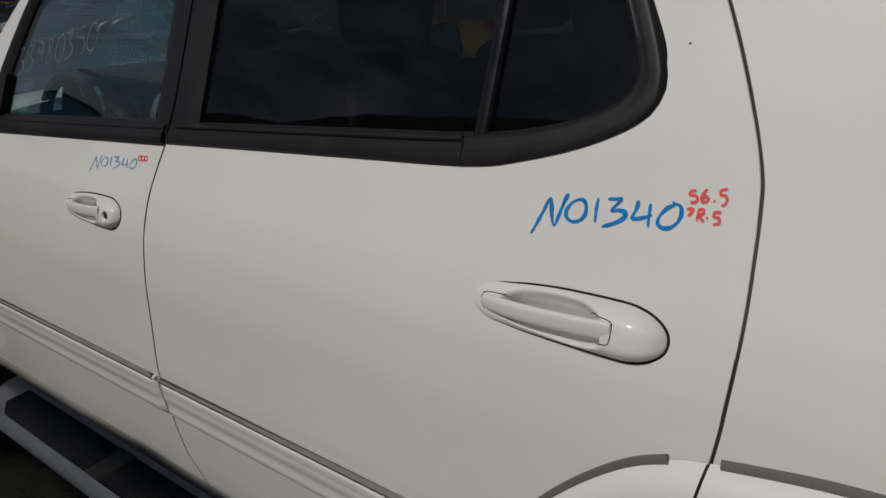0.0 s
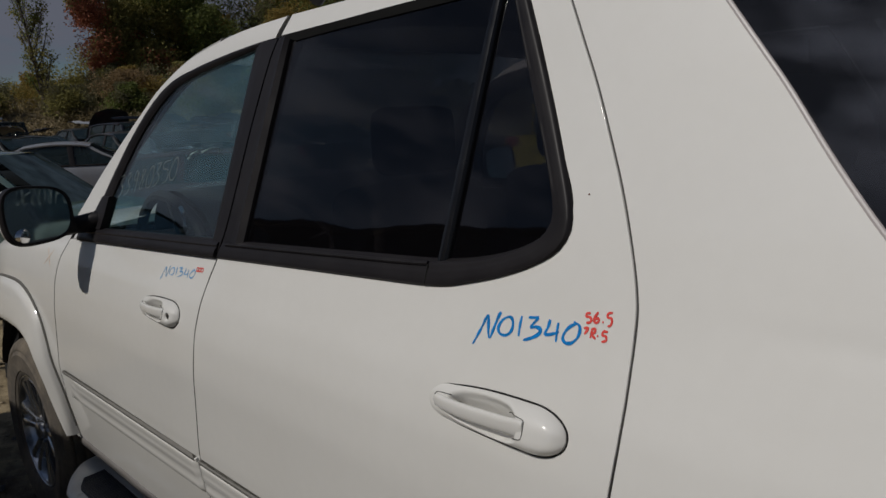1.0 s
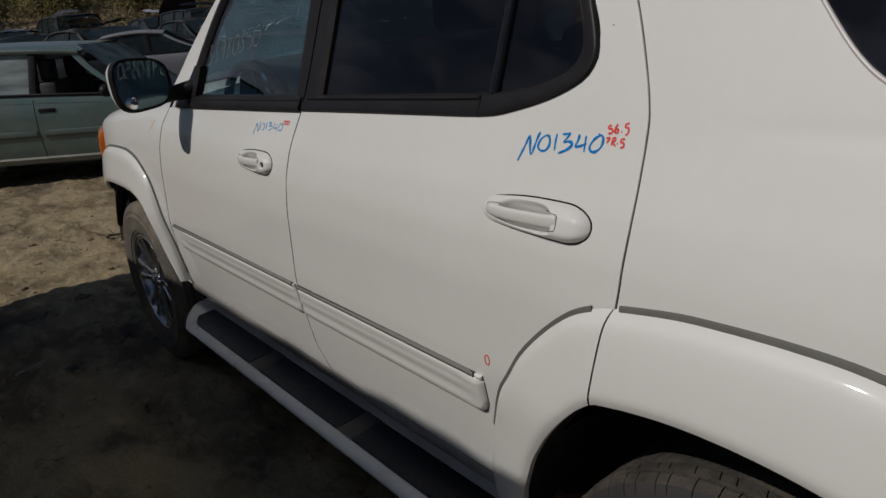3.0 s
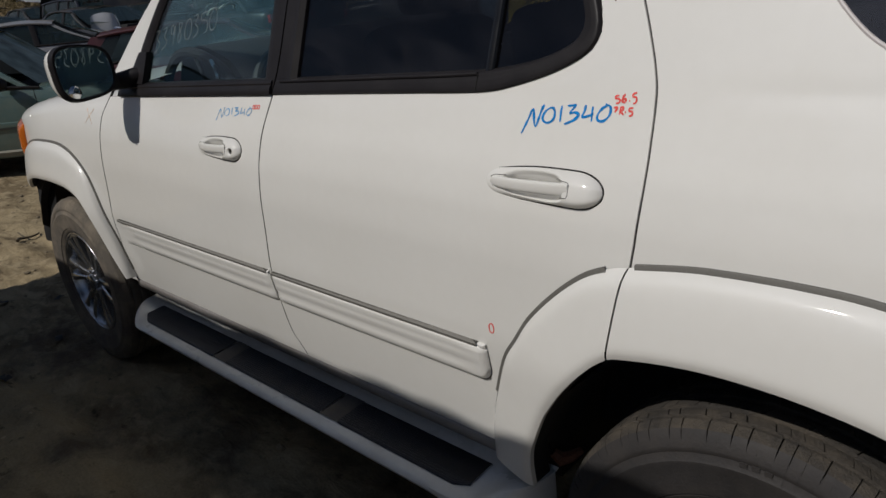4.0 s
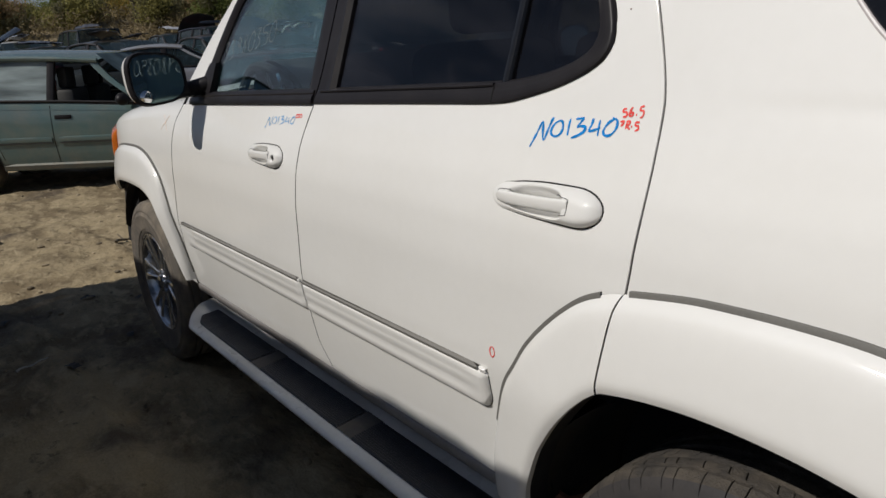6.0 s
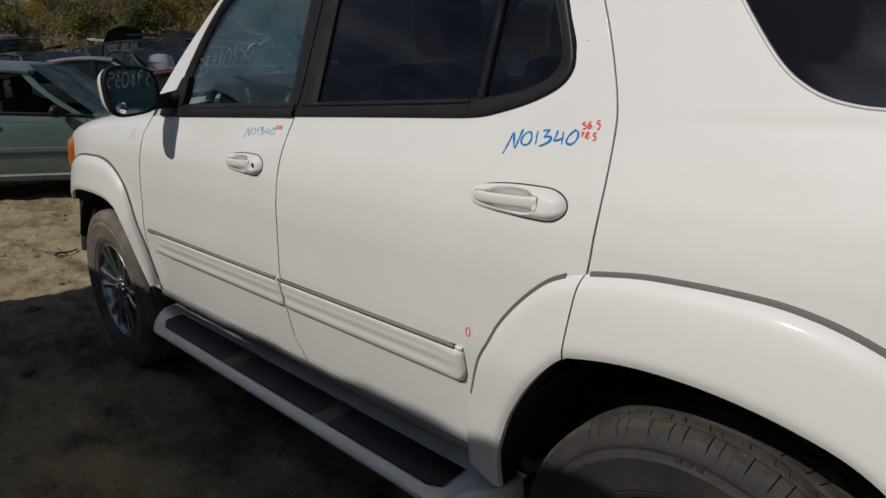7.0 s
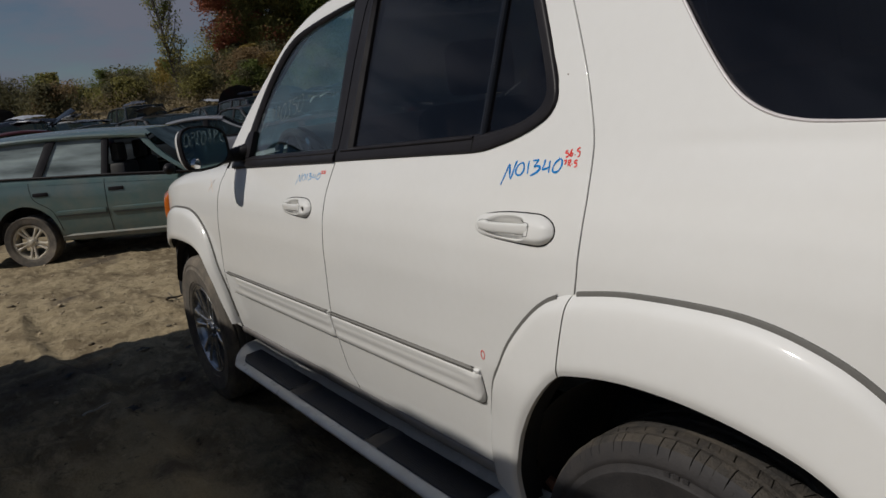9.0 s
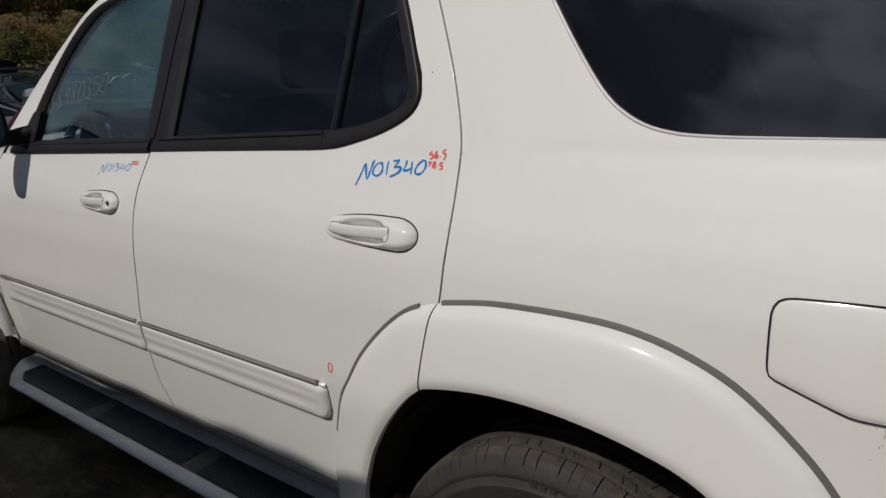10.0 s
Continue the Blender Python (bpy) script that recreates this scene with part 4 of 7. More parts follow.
def flare(name, outer, inner, parent, label, n=70, strip=None, tall=0.045):
    """A wheel-arch lip between its outer line and the opening, with a grey gasket strip along the outer line."""
    a, b = along(v3(outer), n), along(v3(inner), n)
    prof = curve([(0.0, 0.002), (0.03, 0.008), (0.07, 0.0155), (0.13, 0.022), (0.22, 0.0265), (0.4, 0.0325), (0.65, 0.0395), (0.90, tall - 0.001), (1.0, tall - 0.006)])
    rows = ribbon(a, b, 18, off=prof)
    for row in rows:
        x, y, z = row[-1]
        row.append((x, y + 0.006, z))
        row.append((x, y + 0.013, z))
    part(name, grid_bm(rows), M_PAINT, parent, label, smooth=60)
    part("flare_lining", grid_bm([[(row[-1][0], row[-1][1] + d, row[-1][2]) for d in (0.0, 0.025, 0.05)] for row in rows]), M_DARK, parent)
    if strip:
        s0, s1 = strip
        if s0 > 0.1:  # thin open joint below the strip
            joint = bmesh.new()
            tube(joint, [(p.x, skin_y(p.x, p.y) - 0.0012, p.y) for p in a[2:int(s0 * (n - 1)) + 2]], 0.0014, 6)
            part("flare_joint", joint, M_RUBBER, parent)
        bm = bmesh.new()
        pts = a[int(s0 * (n - 1)):int(s1 * (n - 1)) + 1]
        rows = []
        for k, p in enumerate(pts):
            t = (pts[min(k + 1, len(pts) - 1)] - pts[max(k - 1, 0)]).normalized()
            nrm = Vector((-t.y, t.x, 0))
            rows.append([(q.x, skin_y(q.x, q.y) - o, q.y) for q, o in ((p + nrm * 0.0055, 0.0), (p + nrm * 0.005, 0.0045), (p, 0.0062), (p - nrm * 0.005, 0.0065), (p - nrm * 0.0055, 0.001))])
        part("flare_gasket", cap(grid_bm(rows, bm=bm)), M_STRIP, parent, "grey rubber strip along the wheel flare")


flare("wheel_flare", [(-0.575, 0.44), (-0.55, 0.56), (-0.517, 0.66), (-0.483, 0.744), (-0.45, 0.795), (-0.416, 0.848), (-0.371, 0.899), (-0.321, 0.945), (-0.276, 0.977), (-0.230, 0.996), (-0.2012, 1.003)],
      [(-0.446, 0.42), (-0.440, 0.48), (-0.430, 0.53), (-0.412, 0.575), (-0.383, 0.640), (-0.358, 0.682), (-0.334, 0.718), (-0.305, 0.756), (-0.275, 0.791), (-0.248, 0.818), (-0.2236, 0.837)],
      door_r, "white wheel-arch flare on the door edge", strip=(0.30, 0.955))


def quarter():
    xl = lambda z: x_rear_cut(max(z, 0.8)) + 0.0029
    zlo = lambda x: max(z_rear_arch(min(max(x, -0.225), 0.489)) + 0.02, 0.45)
    fuel = lambda x, z: 0.386 < x < 0.585 and 0.985 < z < 1.108 and z > 1.0 - 0.26 * (x - 0.386)
    low = region(zlo, const(Z_PANE), xl, const(BACK), 120, 60)
    corner = region(const(Z_PANE), const(1.330), xl, lambda z: x_rear_glass(z), 24, 22)
    pillar = region(const(1.330), const(1.735), xl, lambda z: x_rear_glass(z), 24, 44)
    head = region(const(1.735), const(1.792), xl, const(BACK), 90, 6)
    back = region(const(Z_PANE), const(1.735), lambda z: 0.98 - 0.25 * (z - Z_PANE), const(BACK), 14, 44)
    crease = lambda x, z: skin_y(x, z) + 0.0011 * smooth01(-0.18, 0.1, x) * math.exp(-((z - 1.284) / 0.016) ** 2) - 0.0008 * smooth01(-0.1, 0.4, x) * math.exp(-((z - 1.21) / 0.055) ** 2)
    q = sheet("quarter_panel", [low, corner, pillar, head, back], M_PAINT, suv, "white rear quarter panel", surf=crease)
    # rear side glass, flush in a black surround
    rows = []
    for i in range(60):
        z = Z_PANE + (1.735 - Z_PANE) * (i / 59) ** 2
        xa, xb = x_rear_glass(z) + 0.002, 0.978 - 0.25 * (z - Z_PANE)
        rows.append([(xa + (xb - xa) * k / 30, skin_y(xa + (xb - xa) * k / 30, z) + 0.006, z) for k in range(31)])
    g = part("rear_side_glass", thicken(grid_bm(rows), 0.004), M_PRIVACY, q, "dark privacy glass")
    g.visible_shadow = False
    edge = [(x_rear_glass(z), z) for z in (1.735, 1.675, 1.60, 1.546, 1.464, 1.397, 1.361, 1.340, 1.328, 1.320, 1.3145, 1.3115)] + [(0.29, Z_PANE), (0.40, Z_PANE), (0.70, Z_PANE), (0.96, Z_PANE)]
    bm = bmesh.new()
    tube(bm, [(p.x + 0.001, skin_y(p.x, p.y) + 0.0015, p.y + 0.001) for p in along(v3(edge), 110)], [0.0034 - 0.0018 * smooth01(40, 75, k) for k in range(110)], 8)
    part("glass_gasket", bm, mat("pale_seal", (0.52, 0.48, 0.475), 0.4, vary=0.08), q, "pale grey glass edge seal")
    # fuel flap: a panel a little proud with a dark gap round it
    line = [(0.3775, 1.084), (0.382, 1.098), (0.396, 1.106), (0.432, 1.109), (0.507, 1.112), (0.575, 1.112), (0.592, 1.095), (0.592, 0.985), (0.575, 0.968), (0.523, 0.9645), (0.497, 0.9635), (0.480, 0.9650), (0.453, 0.973), (0.425, 0.982), (0.397, 0.9915), (0.384, 0.997), (0.379, 1.008), (0.3775, 1.045)]
    loop = along(v3(line + line[:1]), 70)
    bm = bmesh.new()
    tube(bm, [(p.x, skin_y(p.x, p.y) - 0.0024, p.y) for p in loop], 0.0012, 6, ends=False)
    part("fuel_flap_gap", bm, M_RUBBER, q)
    c = Vector((0.487, 1.04, 0))
    rows = [[(lambda w: (w.x, skin_y(w.x, w.y) - 0.0005 - 0.0022 * (1 - s ** 16), w.y))(c.lerp(p, s * 0.978)) for s in (0.001, 0.3, 0.6, 0.8, 0.9, 0.95, 0.975, 0.99, 1.0)] for p in loop]
    part("fuel_flap", grid_bm(rows), M_PAINT, q, "white fuel filler flap", smooth=60)
    rng = random.Random(3)
    grime = mat("grime", (0.46, 0.44, 0.40), 0.8, vary=0.3)
    for upper in (True, False):
        bm = bmesh.new()
        for _ in range(30 if upper else 18):
            if upper:
                x, z = 0.50 + 0.09 * rng.random(), 1.1145 + 0.012 * rng.random() ** 2
            else:
                x, z = 0.53 + 0.03 * rng.gauss(0, 0.5), 0.957 - 0.05 * rng.random() ** 2
            r = 0.0005 + 0.0012 * rng.random() ** 3
            bmesh.ops.create_icosphere(bm, subdivisions=1, radius=1, matrix=Matrix.Translation((x, crease(x, z), z)) @ Matrix.Diagonal((r, 0.0004, r * (1 if upper else 2.5), 1)))
        tagged(part("grime_specks" if upper else "grime_streaks", bm, grime, q), "grey grime on white paint by the fuel flap", kind="stuff")
    flare("wheel_flare", [(-0.1975, 1.004), (-0.178, 1.008), (-0.10, 1.020), (-0.04, 1.025), (0.07, 1.028), (0.169, 1.024), (0.26, 1.005), (0.344, 0.969), (0.423, 0.906), (0.476, 0.846), (0.53, 0.75), (0.57, 0.62), (0.59, 0.48)],
          [(-0.2198, 0.839), (-0.205, 0.845), (-0.13, 0.860), (-0.05, 0.869), (0.04, 0.870), (0.12, 0.864), (0.20, 0.851), (0.28, 0.829), (0.34, 0.795), (0.39, 0.745), (0.435, 0.67), (0.47, 0.57), (0.49, 0.47)],
          q, "white rear wheel-arch flare", n=100, strip=(0.02, 0.93))
    return q


quarter()


def fender():
    """Front wing: side skin, rolled top edge, corner lamp and flare."""
    drop = lambda x: 0.10 * max(-2.45 - x, 0) ** 1.4
    rows = []
    for i in range(70):
        u = i / 69
        row = []
        for j in range(30):
            v = j / 29
            x = -3.42 + (x_front_cut(1.0) - GAP + 3.42) * u
            zl = max(z_front_arch(x) + 0.02, 0.46)
            zt = 1.17 - drop(x)
            z = zl + (zt - zl) * v
            xx = -3.42 + (x_front_cut(z) - GAP + 3.42) * u
            row.append((xx, skin_y(xx, z), z))
        x = row[-1][0]
        y0, z0 = row[-1][1], row[-1][2]
        for dy, dz in ((0.012, 0.018), (0.035, 0.036), (0.07, 0.050), (0.12, 0.059)):
            row.append((x + 0.03 * dz / 0.059 * (u > 0.9), y0 + dy, z0 + dz))
        rows.append(row)
    f = part("front_fender", thicken(grid_bm(rows), 0.012), M_PAINT, suv, "white front fender with a dented lip", smooth=50)
    flare("wheel_flare", [(-3.44, 0.84), (-3.36, 0.915), (-3.25, 0.970), (-3.10, 1.008), (-2.94, 1.020), (-2.77, 1.017), (-2.645, 0.985), (-2.556, 0.925), (-2.512, 0.85), (-2.482, 0.765), (-2.452, 0.655), (-2.437, 0.56), (-2.432, 0.49)],
          [(-3.46, 0.74), (-3.40, 0.765), (-3.28, 0.81), (-3.11, 0.846), (-2.95, 0.857), (-2.80, 0.855), (-2.70, 0.845), (-2.605, 0.812), (-2.555, 0.76), (-2.525, 0.70), (-2.497, 0.615), (-2.468, 0.545), (-2.445, 0.49)],
          f, "white front wheel-arch flare", n=90, strip=(0.10, 0.985))
    rows = []
    for i in range(14):
        x = -3.415 + 0.13 * i / 13
        row = []
        for j in range(12):
            z = 0.915 + 0.165 * j / 11 - 0.02 * i / 13
            e = 0.026 * (1 - abs(2 * i / 13 - 1) ** 6) * (1 - abs(2 * j / 11 - 1) ** 6)
            row.append((x, skin_y(x, z) - e - 0.001, z))
        rows.append(row)
    part("turn_signal", grid_bm(rows), M_AMBER, f, "orange corner turn-signal lens")
    strokes("crayon_cross", in_line("X", -2.49, 1.115, -2.40, 1.120, 0.055, 0.05), 0.0028, M_ORANGEINK, f, "faint orange crayon cross", wear=1.2)
    return f


fender()

# mirror: housing behind a glass that faces the rear
MN = Vector((0.975, 0.15, 0.095)).normalized()
MC = Vector((-2.095, -0.078, 1.323))
mu = Vector((0, 0, 1)).cross(MN).normalized()
mv = MN.cross(mu)


def mirror():
    def ring(scale, back, lift=0.0, n=40):
        out = []
        for k in range(n):
            a = 2 * math.pi * k / n
            c, s = math.cos(a), math.sin(a)
            u = 0.100 * scale * math.copysign(abs(c) ** 0.62, c)
            v = 0.086 * scale * math.copysign(abs(s) ** (0.62 if s > 0 else 0.72), s) * (1 - 0.10 * (u / 0.1)) + lift
            out.append(MC + mu * u + mv * v - MN * back)
        return out
    bm = grid_bm([ring(0.90, 0.004), ring(0.93, -0.006), ring(1.0, -0.006), ring(1.02, 0.004), ring(1.02, 0.02)], close_v=True)
    mir = part("door_mirror", bm, M_TRIM, suv, "black door mirror housing")
    bm = grid_bm([ring(0.97, 0.016), ring(0.99, 0.019), ring(0.98, 0.04, 0.002), ring(0.88, 0.07, 0.007), ring(0.66, 0.092, 0.013), ring(0.25, 0.104, 0.017)], close_v=True)
    part("mirror_cover", cap(bm), M_PAINT, mir, "white mirror cover")
    bm = bmesh.new()
    bm.faces.new([bm.verts.new(p) for p in ring(0.905, -0.001)])
    part("mirror_glass", bm, M_MIRROR, mir, "mirror glass reflecting the side window", smooth=0)
    c = MC + mu * (-0.055) + mv * (-0.058) + MN * 0.003
    bm = bmesh.new()
    rows = [[c + (mu * math.cos(2 * math.pi * k / 28) + mv * math.sin(2 * math.pi * k / 28)) * 0.0215 * r + MN * 0.006 * (1 - r * r) for k in range(28)] for r in (1.0, 0.8, 0.6, 0.4, 0.2, 0.02)]
    part("blind_spot_mirror", grid_bm(rows, close_v=True, bm=bm), M_CHROME, mir, "small round convex mirror", smooth=60)
    bm = bmesh.new()
    tube(bm, [MC + mu * 0.07 - mv * 0.045 - MN * 0.03, MC + mu * 0.12 - mv * 0.045 - MN * 0.02, (-2.09, 0.075, 1.285), (-2.085, 0.11, 1.288)], [0.030, 0.028, 0.030, 0.034], 12)
    part("mirror_arm", bm, M_TRIM, mir)


mirror()


def running_board():
    prof = [(0.125, 0.385), (0.108, 0.368), (0.100, 0.362), (-0.036, 0.352), (-0.052, 0.349), (-0.064, 0.344), (-0.067, 0.337), (-0.062, 0.327), (-0.040, 0.319), (0.10, 0.310)]
    rows = []
    stations = [-2.42 + 0.13 * (1 - math.cos(math.pi / 2 * i / 14)) for i in range(14)] + [-2.29 + 1.66 * i / 60 for i in range(60)] + [-0.63 + 0.178 * math.sin(math.pi / 2 * i / 22) for i in range(23)]
    lift = (0.012, 0.026, 0.036, 0.046, 0.048, 0.044, 0.030, 0.014, 0.006, 0.01)
    for x in stations:
        fr, rr = min((x + 2.42) / 0.13, 1), max((x + 0.63) / 0.178, 0)
        squeeze = math.sqrt(max(1 - (1 - fr) ** 2, 0.0)) * math.sqrt(max(1 - rr ** 2.4, 0.0))
        rise = smooth01(-0.60, -0.49, x) + 0.9 * (1 - smooth01(-2.41, -2.32, x))
        rows.append([(x, 0.112 + (y - 0.112) * max(squeeze, 0.02) if y < 0.112 else y, z + rise * lift[k] - (0.014 * smooth01(-0.72, -0.55, x) if k > 5 else 0)) for k, (y, z) in enumerate(prof)])
    b = part("running_board", cap(grid_bm(rows)), M_BOARD, suv, "light grey running board", smooth=45)
    for xa, xb in ((-1.775, -1.695), (-1.175, -1.095)):
        bm = bmesh.new()
        grid_bm([[(x, y, 0.3535 + (y + 0.036) * 0.073 + 0.003) for y in (-0.030, 0.078)] for x in (xa, xb)], bm=bm)
        part("tread_joiner", bm, M_JOINER, b, "worn grey plastic joint between tread pads")
    for xa, xb in ((-2.335, -1.775), (-1.695, -1.175), (-1.095, -0.615)):
        bm = bmesh.new()
        rows = []
        for i in range(25):
            x = xa + (xb - xa) * i / 24
            cut = 0.03 * max(0, 1 - (x + 2.335) / 0.06) if xa < -2.3 else 0.02 * max(0, 1 - (-0.615 - x) / 0.04) if xb > -0.7 else 0
            row = [(x, y, 0.3535 + (y + 0.036) * 0.073 + h) for y, h in ((-0.030 + cut, 0.0), (-0.029 + cut, 0.004))]
            for k in range(13):
                y = -0.027 + cut + (0.092 - cut) * k / 12
                for d, h in ((0.0, 0.0053), (0.0015, 0.0063), (0.0045, 0.0063), (0.006, 0.0053)):
                    row.append((x, y + d, 0.3535 + (y + d + 0.036) * 0.073 + h))
            row += [(x, 0.074, 0.3665), (x, 0.075, 0.361)]
            rows.append(row)
        part("tread_pad", cap(grid_bm(rows, bm=bm)), M_TREAD, b, "black ribbed rubber tread pad", smooth=20)


running_board()


def rocker():
    xs_ = [-2.44 + 1.90 * i / 30 for i in range(31)]
    prof = [(0.064, 0.492), (0.048, 0.485), (0.0425, 0.478), (0.0440, 0.4735), (0.05, 0.471)]
    r = part("rocker_panel", grid_bm([[(x, y, z) for y, z in prof] for x in xs_]), M_PAINT, suv, "white rocker panel", smooth=60)
    # skirt is white paint in shade, coloured dark grey to hold that shade
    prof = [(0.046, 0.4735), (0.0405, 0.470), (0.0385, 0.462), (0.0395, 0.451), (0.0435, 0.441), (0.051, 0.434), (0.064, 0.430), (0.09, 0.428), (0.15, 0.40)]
    part("sill_skirt", grid_bm([[(x, y, z) for y, z in prof] for x in xs_]), M_SILL, r, "white sill tucked under the doors, its shade painted dark grey", smooth=60)


rocker()


def suv_shell():
    """Roof, hood, windscreen, tail, the far side and the dark inside."""
    edge = curve([(p[0], p[1]) for p in FRAME_OUT] + [(-0.6, 1.798), (0.4, 1.798), (1.0, 1.787), (BACK, 1.765)])
    rows = []
    for i in range(60):
        x = -1.56 + (BACK + 1.56) * i / 59
        ze = edge(x)
        ye = skin_y(x, ze)
        crown = 0.085 * (0.4 + 0.6 * smooth01(-1.7, -0.2, x))
        row = []
        for k in range(41):
            s = -1 + 2 * k / 40
            row.append((x - 0.165 * (1 - s * s) * (1 - smooth01(-1.56, -1.1, x)), YC + s * (YC - ye), ze - 0.002 + crown * (1 - abs(s) ** 2.6)))
        rows.append(row)
    roof = part("roof", grid_bm(rows), M_PAINT, suv, "white roof", smooth=60)
    for side in (1, -1):
        bm = bmesh.new()
        y = 0.36 if side > 0 else 2 * YC - 0.36
        tube(bm, [(-1.22, y, 1.84), (-1.12, y, 1.905), (-0.95, y, 1.925), (0.75, y, 1.925), (0.92, y, 1.90), (1.0, y, 1.83)], [0.022, 0.02, 0.018, 0.018, 0.02, 0.022], 10)
        part("roof_rail", bm, M_TRIM, suv, "black roof rail")
    # windscreen between the pillars
    rows = []
    for p in along(v3(FRAME_OUT[:8]), 20):
        ye = skin_y(p.x, p.y) + 0.035
        rows.append([(p.x - 0.16 * (1 - (2 * k / 16 - 1) ** 2), ye + (2 * YC - 2 * ye) * k / 16, p.y + 0.02) for k in range(17)])
    ws = part("windscreen", grid_bm(rows), M_SCREEN, suv, "windscreen glass", smooth=60)
    ws.visible_shadow = False
    for side in (0, 1):
        a = along(v3(FRAME_OUT[:8]), 20)
        rows = []
        for p in a:
            y0 = skin_y(p.x, p.y)
            row = [(p.x, y0, p.y), (p.x - 0.012, y0 + 0.018, p.y + 0.012), (p.x - 0.02, y0 + 0.04, p.y + 0.018), (p.x + 0.02, y0 + 0.05, p.y - 0.02)]
            rows.append([(x, 2 * YC - y if side else y, z) for x, y, z in row])
        part("windscreen_pillar", grid_bm(rows), M_PAINT, suv)
    # hood
    drop = lambda x: 0.10 * max(-2.45 - x, 0) ** 1.4
    rows = []
    for i in range(24):
        x = -2.33 - 1.20 * i / 23
        z = 1.232 - drop(x)
        y0 = skin_y(x, 1.17 - drop(x)) + 0.125
        rows.append([(x - 0.06 * (1 - (2 * k / 20 - 1) ** 2), y0 + (2 * YC - 2 * y0) * k / 20, z + 0.05 * (1 - abs(2 * k / 20 - 1) ** 2.4)) for k in range(21)])
    part("hood", grid_bm(rows), M_PAINT, suv, "white hood", smooth=60)
    bm = bmesh.new()
    box(bm, (-2.50, 0.16, 1.10), (-2.20, 2 * YC - 0.16, 1.20), 0.02)
    part("cowl", bm, M_TRIM, suv)
    # nose without its bumper: radiator support, lamps, grille
    bm = bmesh.new()
    box(bm, (-3.50, 0.22, 0.55), (-3.44, 2 * YC - 0.22, 1.10), 0.01)
    box(bm, (-3.62, 0.35, 0.48), (-3.50, 2 * YC - 0.35, 0.60), 0.02)
    part("radiator_support", bm, M_DARK, suv, "bare radiator support where the bumper is missing")
    bm = bmesh.new()
    for k in range(5):
        box(bm, (-3.60, 0.55, 0.83 + 0.05 * k), (-3.56, 2 * YC - 0.55, 0.86 + 0.05 * k), 0.006)
    part("grille", bm, M_CHROME, suv)
    for y in (0.23, 2 * YC - 0.53):
        bm = bmesh.new()
        box(bm, (-3.58, y, 0.84), (-3.46, y + 0.30, 1.06), 0.03, 3)
        part("headlight", bm, M_LENS, suv)
    # tail
    rows = []
    for i in range(16):
        z = 0.55 + (1.78 - 0.55) * i / 15
        y0 = skin_y(BACK, z)
        rows.append([(BACK + 0.02 + 0.05 * (1 - (2 * k / 12 - 1) ** 2) - 0.10 * smooth01(1.25, 1.8, z), y0 + (2 * YC - 2 * y0) * k / 12, z) for k in range(13)])
    tg = part("tailgate", grid_bm(rows), M_PAINT, suv, smooth=60)
    bm = bmesh.new()
    box(bm, (1.30, 0.40, 1.32), (1.335, 2 * YC - 0.40, 1.68), 0.01)
    part("rear_window", bm, M_PRIVACY, tg)
    bm = bmesh.new()
    box(bm, (1.26, 0.10, 0.42), (1.44, 2 * YC - 0.10, 0.62), 0.04, 3)
    part("rear_bumper", bm, M_PAINT, suv)
    for y in (0.10, 2 * YC - 0.26):
        bm = bmesh.new()
        box(bm, (1.22, y, 0.90), (1.345, y + 0.16, 1.28), 0.02, 3)
        part("tail_light", bm, M_REDLENS, suv)
    # dark backing painting shade into the white-walled gaps; floor and liners
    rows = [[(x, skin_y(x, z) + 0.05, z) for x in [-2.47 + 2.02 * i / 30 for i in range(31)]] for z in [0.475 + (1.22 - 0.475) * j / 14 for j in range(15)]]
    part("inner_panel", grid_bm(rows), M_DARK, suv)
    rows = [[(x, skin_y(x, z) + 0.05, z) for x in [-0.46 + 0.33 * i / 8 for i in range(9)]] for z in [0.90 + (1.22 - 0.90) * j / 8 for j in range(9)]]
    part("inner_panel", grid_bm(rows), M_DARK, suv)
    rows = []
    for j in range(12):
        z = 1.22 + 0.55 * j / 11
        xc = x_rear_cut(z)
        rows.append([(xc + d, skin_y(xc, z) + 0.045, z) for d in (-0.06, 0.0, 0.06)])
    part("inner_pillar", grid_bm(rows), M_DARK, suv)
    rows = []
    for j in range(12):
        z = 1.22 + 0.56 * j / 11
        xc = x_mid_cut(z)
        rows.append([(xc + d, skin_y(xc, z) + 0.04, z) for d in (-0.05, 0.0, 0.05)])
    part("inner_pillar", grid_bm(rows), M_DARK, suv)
    bm = bmesh.new()
    box(bm, (-2.45, 0.20, 0.30), (-0.50, 2 * YC - 0.20, 0.42))
    part("floor_pan", bm, M_DARK, suv)
    for lo, hi, nm in (((-0.50, 0.34, 0.40), (1.25, 2 * YC - 0.34, 0.62), "rear_floor_pan"), ((-3.45, 0.40, 0.42), (-2.40, 2 * YC - 0.40, 0.60), "engine_crossmember")):
        bm = bmesh.new()
        box(bm, lo, hi, 0.02)
        part(nm, bm, M_DARK, suv)
